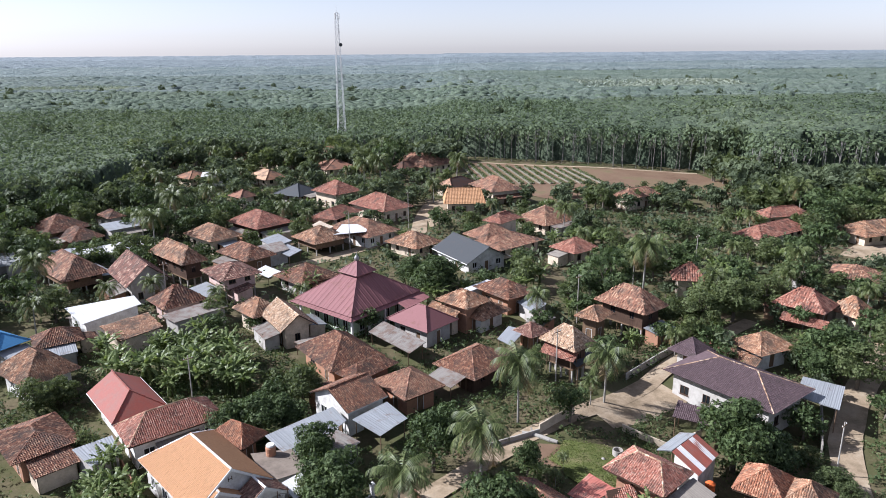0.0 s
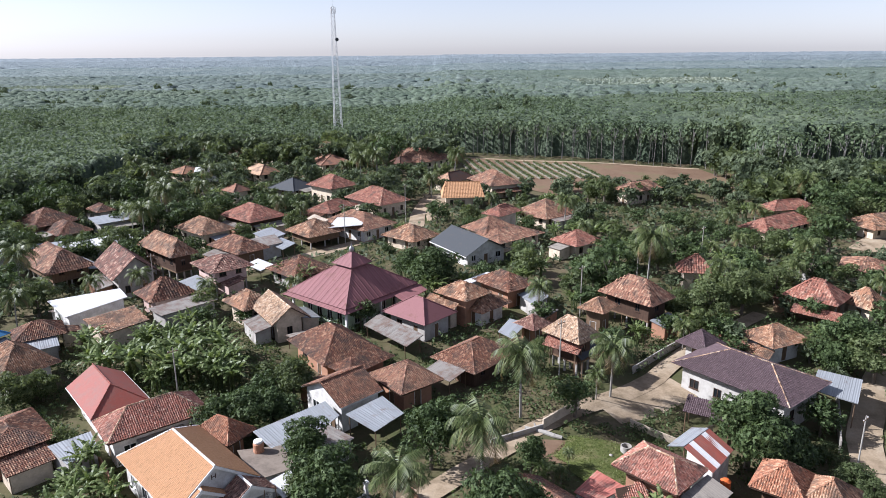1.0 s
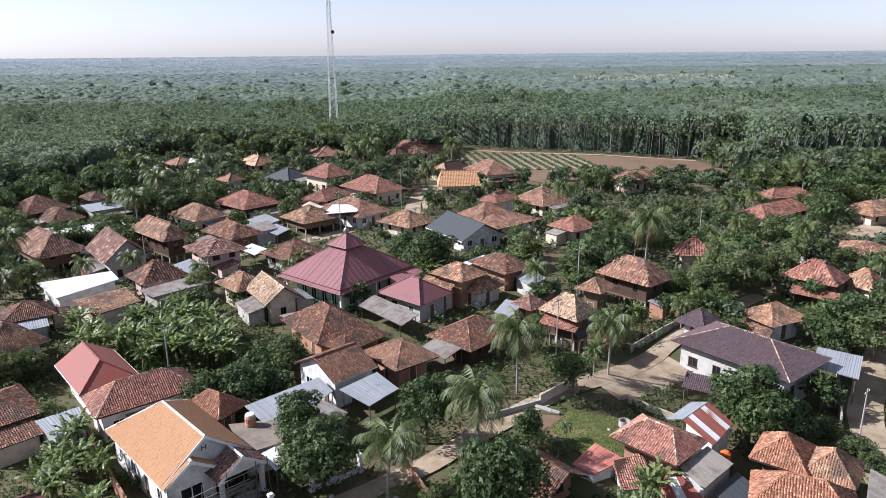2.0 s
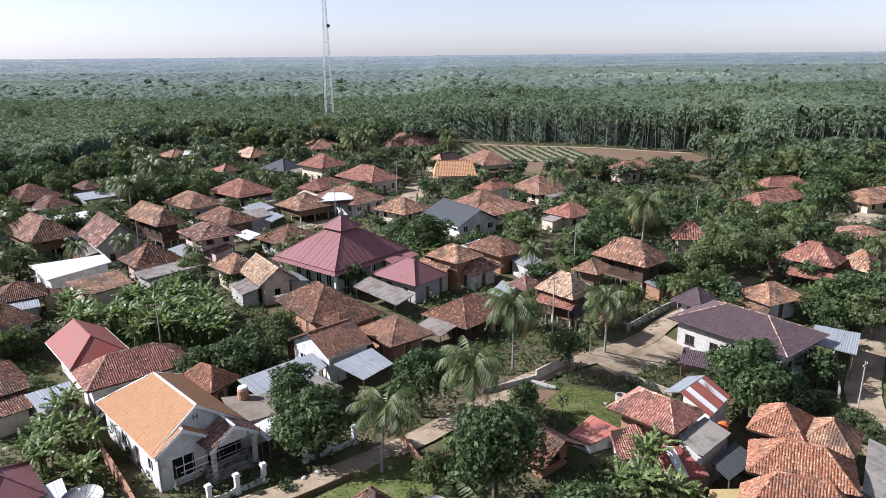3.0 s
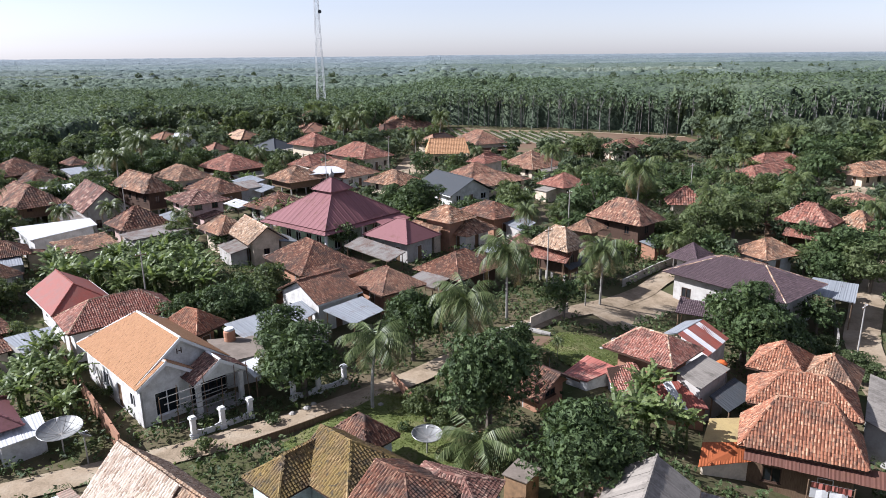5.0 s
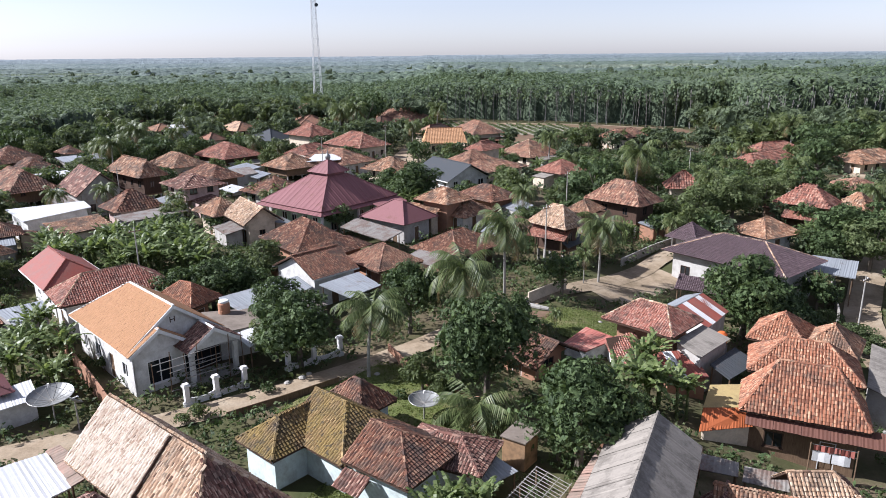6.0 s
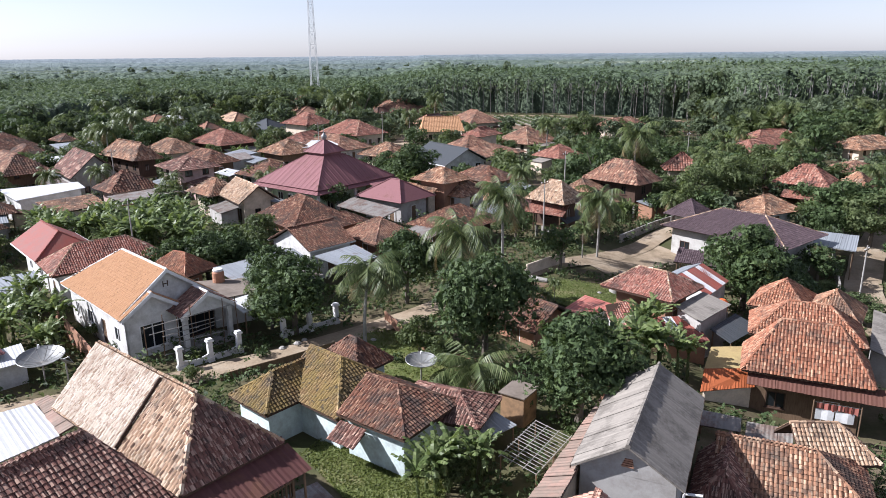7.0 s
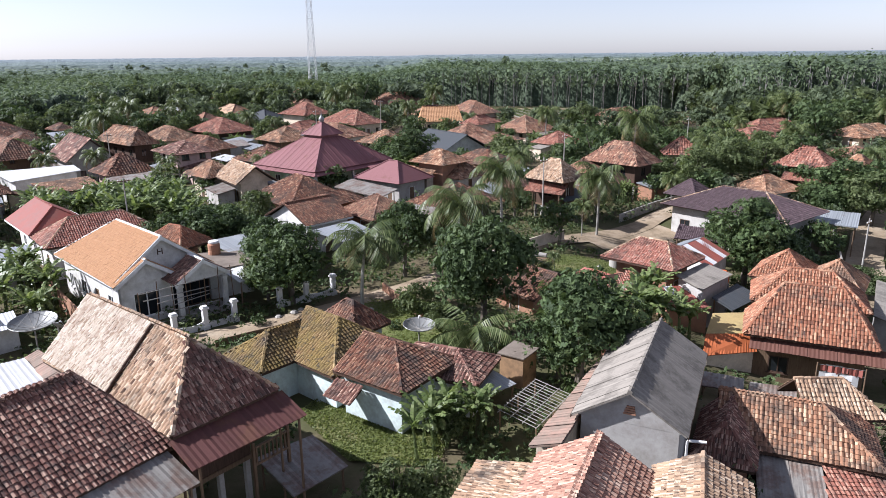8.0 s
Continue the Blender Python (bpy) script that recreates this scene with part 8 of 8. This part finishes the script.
plant("palm", -32.4, 156.9, 6.5)
plant("mid", 44.8, 157.4, 4.1, 1.29)
plant("mid", -106.0, 157.5, 9.7, 1.17)
plant("light", 94.6, 157.5, 7.6, 1.13)
plant("palm", 71.6, 157.8, 6.0)
plant("light", -85.2, 158.1, 7.6, 0.99)
plant("mid", -51.0, 158.1, 8.5, 0.99)
plant("banana", 17.1, 158.1, 3.6, 0.97)
plant("mid", 89.2, 158.4, 9.7)
plant("light", -54.6, 158.4, 5.4, 1.18)
plant("mid", 12.7, 158.5, 4.0)
plant("palm", -37.3, 159.3, 7.8)
plant("palm", -63.5, 159.5, 11.1)
plant("tall", 110.0, 159.6, 8.6, 1.03)
plant("mid", -132.3, 159.7, 10.2, 0.97)
plant("mid", -144.9, 160.2, 9.6, 1.03)
plant("palm", -111.8, 160.3, 11.0)
plant("mid", -120.0, 160.3, 8.6, 1.22)
plant("palm", -58.2, 160.5, 6.4)
plant("mid", -70.6, 160.7, 6.8, 1.28)
plant("mid", 33.9, 161.1, 3.8, 1.16)
plant("light", 140.7, 161.2, 6.3, 1.18)
plant("mid", -2.3, 161.2, 4.4, 0.98)
plant("palm", -104.4, 161.4, 7.1)
plant("palm", 107.8, 162.0, 10.2)
plant("banana", -22.7, 162.7, 3.0, 0.97)
plant("light", 104.4, 162.7, 6.3, 1.15)
plant("mid", 143.8, 163.1, 9.0, 1.12)
plant("mid", 147.2, 163.4, 10.0)
plant("mid", -90.2, 163.4, 9.1, 1.04)
plant("mid", -131.4, 163.4, 6.6, 1.09)
plant("mid", -100.1, 164.0, 8.1, 1.15)
plant("mid", -146.7, 164.1, 9.2, 1.05)
plant("mid", -109.6, 164.3, 7.9)
plant("mid", -46.7, 164.3, 5.0, 1.01)
plant("light", 43.4, 164.4, 3.2, 1.16)
plant("mid", -50.6, 164.4, 4.4, 1.15)
plant("mid", -41.2, 164.8, 7.0, 1.29)
plant("banana", -78.0, 164.9, 4.5, 0.95)
plant("light", 69.6, 164.9, 4.7, 1.05)
plant("light", 115.3, 164.9, 3.0, 0.98)
plant("mid", 38.0, 164.9, 3.6, 1.17)
plant("mid", 113.1, 165.0, 8.7, 0.99)
plant("light", 126.8, 165.4, 8.8, 0.99)
plant("mid", 121.6, 165.8, 6.9, 1.20)
plant("mid", 92.1, 165.8, 10.1, 1.16)
plant("banana", -112.1, 165.9, 3.4, 1.19)
plant("light", 32.2, 165.9, 4.6, 1.08)
plant("light", 106.7, 166.0, 6.4, 1.21)
plant("mid", -36.0, 166.0, 5.2, 1.17)
plant("banana", 141.0, 166.5, 3.6, 1.24)
plant("light", -86.1, 166.6, 6.1, 0.99)
plant("mid", -59.7, 166.9, 5.7, 1.04)
plant("mid", -95.1, 166.9, 10.0, 1.18)
plant("palm", 144.0, 167.0, 10.7)
plant("palm", -67.6, 167.0, 11.3)
plant("light", -149.7, 167.2, 7.3, 1.02)
plant("mid", 132.2, 167.4, 6.8, 1.20)
plant("banana", -116.4, 167.7, 4.2, 1.05)
plant("mid", 135.9, 167.7, 8.3, 1.09)
plant("palm", 117.5, 167.8, 11.3)
plant("mid", 103.0, 167.9, 10.0, 1.14)
plant("palm", 11.9, 167.9, 6.0)
plant("mid", -119.5, 168.2, 8.8, 1.18)
plant("mid", -64.2, 168.3, 4.1, 1.30)
plant("mid", -101.3, 168.4, 5.9, 0.95)
plant("banana", -76.4, 169.1, 3.7, 1.09)
plant("mid", 99.5, 169.3, 5.4, 1.02)
plant("mid", -36.8, 169.5, 5.1, 1.14)
plant("light", -139.9, 169.7, 8.3, 0.98)
plant("light", 110.1, 170.3, 7.3, 1.15)
plant("banana", -96.5, 170.9, 3.4, 1.15)
plant("banana", -93.1, 170.9, 4.0, 1.10)
plant("banana", -39.8, 170.9, 4.1, 1.14)
plant("light", 116.6, 170.9, 4.8, 1.28)
plant("light", 101.0, 171.2, 7.3, 1.02)
plant("light", 133.9, 171.3, 6.2, 1.06)
plant("banana", -99.5, 171.4, 4.8, 1.17)
plant("banana", -69.4, 171.8, 4.6, 0.99)
plant("banana", 29.3, 172.1, 3.0, 1.06)
plant("palm", 90.5, 172.3, 11.7)
plant("banana", 95.8, 172.4, 4.1, 0.96)
plant("mid", 103.8, 173.0, 7.6, 1.27)
plant("mid", 114.1, 173.5, 9.0, 1.26)
plant("mid", -39.3, 173.5, 4.6, 1.19)
plant("light", 142.2, 173.7, 6.3, 1.18)
plant("mid", -94.8, 174.2, 8.6, 1.04)
plant("banana", -72.8, 174.3, 4.0, 1.22)
plant("banana", -25.8, 174.3, 3.0, 1.08)
plant("mid", 124.1, 174.6, 7.6, 1.02)
plant("mid", -76.8, 174.8, 8.9, 1.01)
plant("mid", -66.9, 175.1, 6.1, 1.14)
plant("mid", -57.9, 175.3, 5.0, 1.26)
plant("light", 20.6, 175.4, 4.3)
plant("banana", -60.8, 175.6, 3.5, 1.15)
plant("banana", 35.2, 175.8, 3.0, 1.25)
plant("palm", 105.7, 176.0, 8.9)
plant("mid", -49.8, 176.4, 3.8, 1.30)
plant("light", 120.3, 176.4, 6.2, 1.24)
plant("mid", -53.5, 176.8, 4.6, 1.20)
plant("mid", -26.2, 176.9, 5.0, 1.07)
plant("light", 89.5, 177.1, 7.6, 1.19)
plant("banana", 25.4, 177.3, 3.0, 1.02)
plant("mid", 143.9, 177.8, 10.2)
plant("mid", -87.3, 177.8, 7.2, 1.12)
plant("mid", -91.0, 177.8, 4.9, 1.23)
plant("mid", 44.6, 177.9, 3.7, 1.03)
plant("mid", -10.1, 177.9, 6.1, 1.17)
plant("mid", -95.2, 178.2, 5.3, 1.14)
plant("banana", 27.8, 178.3, 3.7, 1.01)
plant("mid", 11.9, 178.3, 3.9, 1.15)
plant("light", 119.0, 178.7, 6.4, 1.17)
plant("mid", 139.7, 178.7, 9.9, 0.96)
plant("mid", -83.3, 179.1, 8.2, 1.13)
plant("light", 133.6, 180.0, 6.0, 1.22)
plant("palm", -61.7, 180.0, 7.8)
plant("tall", 156.3, 180.1, 10.2, 1.12)
plant("light", 43.8, 180.1, 3.1, 1.19)
plant("palm", 131.0, 180.2, 7.1)
plant("banana", -35.3, 180.3, 3.6, 1.11)
plant("mid", -19.8, 180.5, 7.8, 0.98)
plant("banana", 60.8, 181.2, 3.3, 1.29)
plant("banana", -99.6, 181.3, 3.6, 1.08)
plant("mid", -93.7, 181.6, 5.4, 1.21)
plant("mid", 158.7, 181.7, 5.0, 1.16)
plant("light", 75.4, 181.8, 3.3, 1.05)
plant("light", 83.6, 182.0, 8.7, 1.19)
plant("light", 140.7, 182.2, 8.7, 1.28)
plant("tall", 106.6, 182.3, 11.4, 1.26)
plant("palm", 112.1, 182.4, 10.3)
plant("mid", -9.1, 182.5, 4.6)
plant("mid", 150.3, 182.8, 6.9, 1.25)
plant("mid", -15.3, 182.9, 8.9, 1.23)
plant("mid", -87.1, 183.0, 9.4, 1.21)
plant("mid", -90.5, 183.1, 3.7, 1.09)
plant("mid", -68.6, 183.2, 4.7, 0.96)
plant("banana", 162.5, 183.4, 5.0, 1.10)
plant("banana", 120.1, 183.5, 4.9, 1.11)
plant("mid", -92.5, 183.5, 4.4, 0.99)
plant("banana", -60.1, 183.7, 4.1, 1.06)
plant("palm", 147.0, 184.0, 10.1)
plant("mid", -9.8, 184.5, 4.9, 1.13)
plant("mid", 128.7, 184.7, 9.0, 1.19)
plant("mid", 87.0, 184.9, 10.3, 1.25)
plant("light", 121.6, 185.4, 7.6, 1.22)
plant("light", -95.0, 185.5, 6.5, 1.14)
plant("light", 92.3, 185.7, 8.6, 1.06)
plant("mid", -66.1, 185.9, 5.0, 0.99)
plant("light", -49.9, 185.9, 5.6, 1.25)
plant("banana", 105.9, 186.9, 3.7, 1.10)
plant("light", -71.4, 187.0, 3.3, 1.07)
plant("mid", 101.6, 187.1, 7.3, 1.19)
plant("tall", 145.1, 187.2, 8.3, 1.11)
plant("light", -90.5, 187.3, 7.0, 1.11)
plant("mid", 94.4, 187.5, 5.8, 0.99)
plant("mid", 7.9, 187.6, 3.8, 1.20)
plant("mid", 152.8, 187.6, 9.0, 1.04)
plant("mid", 112.7, 187.9, 10.3, 1.15)
plant("palm", -2.9, 187.9, 8.0)
plant("mid", -8.2, 188.0, 5.8, 1.10)
plant("light", 140.5, 188.5, 7.1, 1.04)
plant("mid", -56.6, 188.7, 8.3, 1.14)
plant("palm", -75.9, 189.1, 6.0)
plant("tall", 154.9, 189.1, 4.7, 1.04)
plant("light", -23.8, 189.5, 6.3, 0.98)
plant("mid", -66.5, 190.7, 5.1, 0.98)
plant("light", -87.7, 190.8, 6.2, 1.30)
plant("mid", -8.8, 191.2, 4.9, 1.01)
plant("tall", 86.7, 191.2, 4.7, 1.02)
plant("mid", -92.1, 191.3, 5.8, 0.96)
plant("mid", -13.3, 191.5, 4.9, 1.07)
plant("mid", -73.7, 191.6, 5.4, 1.23)
plant("light", -94.9, 191.8, 6.5, 1.02)
plant("mid", -3.4, 192.1, 6.2, 0.99)
plant("light", 90.0, 192.5, 7.2, 1.23)
plant("mid", 0.4, 193.9, 4.7, 1.06)
plant("light", -70.6, 194.2, 4.2, 0.95)
plant("mid", -72.3, 195.0, 4.1, 0.98)
plant("light", -88.9, 195.1, 7.8, 1.15)
plant("mid", -47.9, 195.3, 3.5, 1.11)
plant("palm", -29.8, 195.8, 6.0)
plant("mid", 92.2, 197.0, 8.6, 1.03)
plant("mid", -25.7, 197.1, 7.1, 1.07)
plant("light", 38.8, 197.9, 3.2, 1.06)
plant("mid", -70.4, 199.6, 4.2, 1.15)
plant("mid", -15.8, 201.4, 7.4, 1.01)
plant("mid", -38.5, 202.0, 7.9, 1.03)
plant("palm", -68.2, 202.5, 8.2)
plant("mid", -88.5, 202.8, 4.1, 1.11)
plant("palm", -84.6, 203.2, 7.9)
plant("palm", -80.1, 203.3, 6.0)
plant("mid", 90.1, 204.0, 10.3, 1.29)
plant("palm", 86.1, 204.2, 8.1)
plant("light", 59.9, 204.3, 3.5, 1.05)
plant("mid", 43.1, 204.8, 3.9, 1.04)
plant("mid", -6.5, 204.9, 7.0, 1.06)
plant("mid", 71.3, 204.9, 4.4, 1.02)
plant("mid", -63.8, 205.0, 8.6, 1.23)
plant("light", -89.5, 205.6, 8.2, 1.14)
plant("mid", -46.8, 205.6, 5.7, 1.22)
plant("mid", -93.4, 206.0, 5.6, 0.97)
plant("light", -37.2, 206.6, 6.2, 1.02)
plant("mid", -15.2, 207.5, 5.8, 1.21)
plant("light", -95.4, 207.6, 6.0, 1.09)
plant("banana", 1.7, 208.2, 3.4, 1.18)
plant("banana", -32.9, 209.0, 4.1, 0.96)
plant("light", -83.5, 209.0, 5.9, 0.96)
plant("banana", -70.5, 209.2, 4.3, 1.24)
plant("mid", -30.9, 210.8, 3.4, 1.24)
plant("light", 0.6, 211.4, 6.5, 1.07)
plant("palm", -92.9, 212.0, 10.1)
plant("mid", -85.1, 212.1, 5.6, 1.07)
plant("mid", -60.7, 212.3, 5.6, 1.09)
plant("palm", -63.6, 215.5, 6.5)
plant("mid", -42.1, 215.6, 8.6, 1.01)
plant("light", -77.3, 216.3, 3.6, 1.12)
plant("mid", -92.7, 216.5, 6.0, 1.07)
plant("banana", -7.6, 216.8, 4.6, 1.19)
plant("mid", -66.8, 218.0, 7.0, 1.28)
plant("banana", 94.4, 219.0, 5.0, 1.16)
plant("mid", -48.3, 219.6, 4.9, 1.18)
plant("mid", -6.3, 220.1, 5.3, 0.96)
plant("mid", -71.4, 220.4, 9.4, 1.09)
plant("palm", -31.0, 220.6, 6.0)
plant("mid", -39.4, 220.9, 3.6, 1.21)
plant("banana", -67.5, 221.3, 4.9, 1.08)
plant("mid", -89.2, 223.4, 5.0, 1.16)
plant("banana", -10.5, 224.6, 3.0, 1.15)
plant("light", -63.3, 224.9, 5.9, 1.01)
plant("mid", -93.9, 225.0, 7.2, 1.02)
plant("mid", -11.0, 226.3, 4.1, 1.04)
plant("light", -69.2, 227.0, 5.8, 1.25)
plant("mid", -54.2, 227.2, 4.5, 1.15)
plant("mid", -13.7, 227.3, 3.7, 1.30)
plant("light", -75.9, 227.9, 6.5, 1.10)
plant("mid", -78.6, 228.1, 4.5, 1.07)
plant("palm", -27.9, 229.6, 7.1)
plant("light", -66.4, 229.6, 5.4, 1.20)
plant("mid", -87.4, 230.0, 4.0, 1.01)
plant("mid", -96.1, 230.0, 5.5, 1.20)
plant("mid", -69.4, 230.1, 7.4, 1.06)
plant("mid", -21.5, 231.0, 7.2, 1.06)
plant("banana", -73.1, 231.1, 3.9, 1.27)
plant("tall", 94.9, 231.2, 6.3, 1.26)
plant("banana", -30.0, 231.5, 3.9, 1.22)
plant("mid", -33.3, 231.6, 3.5, 1.07)
plant("mid", -77.6, 231.9, 7.7, 1.20)
plant("banana", -48.0, 232.0, 3.5, 1.15)
plant("light", -89.7, 232.4, 3.0, 1.03)
plant("mid", -54.4, 232.8, 3.9, 1.29)
plant("light", 4.2, 232.9, 6.2, 0.99)
plant("mid", -87.8, 233.4, 4.7, 1.27)
plant("light", -45.3, 237.1, 8.5, 1.03)
plant("banana", -90.7, 240.7, 4.0, 1.15)
plant("banana", -82.6, 240.9, 3.5, 1.13)
plant("mid", -68.4, 242.5, 4.8, 1.14)
plant("banana", -62.7, 243.8, 4.3, 1.29)
plant("banana", 3.7, 244.5, 3.9)
plant("light", -45.2, 245.1, 3.1, 0.95)
plant("mid", -51.2, 245.7, 5.7, 1.02)
plant("mid", -22.9, 245.9, 8.8, 1.23)
plant("mid", -48.9, 247.6, 4.3, 1.03)
plant("light", -28.9, 247.6, 6.4, 1.15)
plant("light", -68.9, 248.5, 4.3, 1.22)
plant("mid", -88.5, 250.2, 5.7, 1.05)
plant("palm", -23.5, 251.9, 11.4)
plant("palm", -84.5, 252.2, 8.8)
plant("mid", -6.2, 255.2, 9.8, 1.30)
plant("mid", -26.0, 257.2, 7.3, 1.16)
plant("light", -11.4, 257.9, 8.1, 1.11)
plant("banana", -72.6, 258.1, 3.0, 1.19)
plant("mid", -51.4, 259.0, 10.3, 1.11)
plant("mid", 2.9, 260.1, 9.9, 1.12)
plant("banana", -83.7, 260.1, 3.0, 1.19)
plant("banana", -90.2, 260.2, 4.3, 1.13)
plant("mid", -35.3, 261.8, 5.6, 1.21)
plant("mid", -82.0, 261.9, 6.9, 1.26)
plant("mid", -19.6, 263.6, 4.4, 0.99)
plant("mid", -0.7, 263.8, 5.7, 1.25)
plant("mid", -4.5, 263.9, 9.1, 1.25)
plant("light", -16.2, 264.0, 8.7, 1.18)
plant("light", -58.5, 264.1, 9.0, 1.28)
plant("mid", 4.0, 264.2, 7.5, 1.08)
plant("mid", -36.7, 265.2, 9.2, 1.01)
plant("banana", -1.7, 267.8, 3.9, 1.07)

# ---- trees at the forest's edge, round the field and standing out of the canopy ----
rnd = random.Random(31)
for k in range(75):
    plant(rnd.choice(("mid", "tall", "mid", "light")), rnd.uniform(-118, 2), rnd.uniform(236, 266), rnd.uniform(7.5, 11.5), rnd.uniform(0.8, 1.2))
for k in range(70):
    x = rnd.uniform(86, 190)
    plant(rnd.choice(("mid", "tall", "mid", "light")), x, rnd.uniform(176, 196) + 0.12 * (x - 92), rnd.uniform(8.0, 12.5), rnd.uniform(0.75, 1.1))
for k in range(40):
    x = rnd.uniform(-190, -100)
    plant(rnd.choice(("mid", "tall", "mid")), x, rnd.uniform(160, 176) + 0.25 * (x + 160), rnd.uniform(7.5, 11.0), rnd.uniform(0.8, 1.2))
for k in range(30):
    plant(rnd.choice(("mid", "tall", "mid", "light")), rnd.uniform(88, 112), rnd.uniform(196, 238), rnd.uniform(8.0, 11.5), rnd.uniform(0.8, 1.15))
for k in range(46):
    plant(rnd.choice(("mid", "light", "mid")), rnd.uniform(30, 92), rnd.uniform(186, 205), rnd.uniform(3.0, 5.0), rnd.uniform(1.0, 1.4))
for k in range(34):
    plant(rnd.choice(("mid", "light", "mid")), rnd.uniform(22, 92), rnd.uniform(174, 187), rnd.uniform(3.5, 6.5), rnd.uniform(0.9, 1.3))
for k in range(70):
    y = 300 + 480 * rnd.random() ** 1.4
    x = rnd.uniform(-0.62, 0.62) * y
    if near_keep(x, y) and not cleared(x, y):
        plant(rnd.choice(("mid", "tall")), x, y, stand(x, y) + rnd.uniform(1.5, 4.0), rnd.uniform(0.55, 0.8))
for k in range(70):
    y = rnd.uniform(236, 330)
    x = rnd.uniform(84, 130) + 0.3 * (y - 236)
    plant(rnd.choice(("mid", "tall", "mid")), x, y, rnd.uniform(15.0, 19.5), rnd.uniform(0.5, 0.7))
rnd = random.Random(5)
for fx, fy, fyaw, flx, fly in FOOT:
    if not 62 < fy < 230 or max(flx, fly) < 5 or (-62 < fx < 36 and fy < 150):
        continue
    for k in range(3):
        side, along = rnd.choice((0, 90, 180, 270)), rnd.uniform(-0.5, 0.5)
        far, length = (flx, fly) if side % 180 == 0 else (fly, flx)
        p = pose(fx, fy, 0, 0, 0, fyaw + side) @ Vector((far / 2 + rnd.uniform(0.6, 2.0), along * length, 0))
        tall = rnd.uniform(2.2, 4.2) if p.y < fy else rnd.uniform(3.0, 6.0)
        clear = all((p.x - o[0]) ** 2 + (p.y - o[1]) ** 2 > (o[2] + 0.6) ** 2 for o in OPEN) and not on_lawn(p.x, p.y)
        free = all(abs(p.x - f[0]) > 12 or abs(p.y - f[1]) > 12 or not over(p, f) for f in FOOT)
        if clear and free:
            plant(rnd.choice(("mid", "light", "mid", "tall")), p.x, p.y, tall, rnd.uniform(0.9, 1.35))
join_grove()
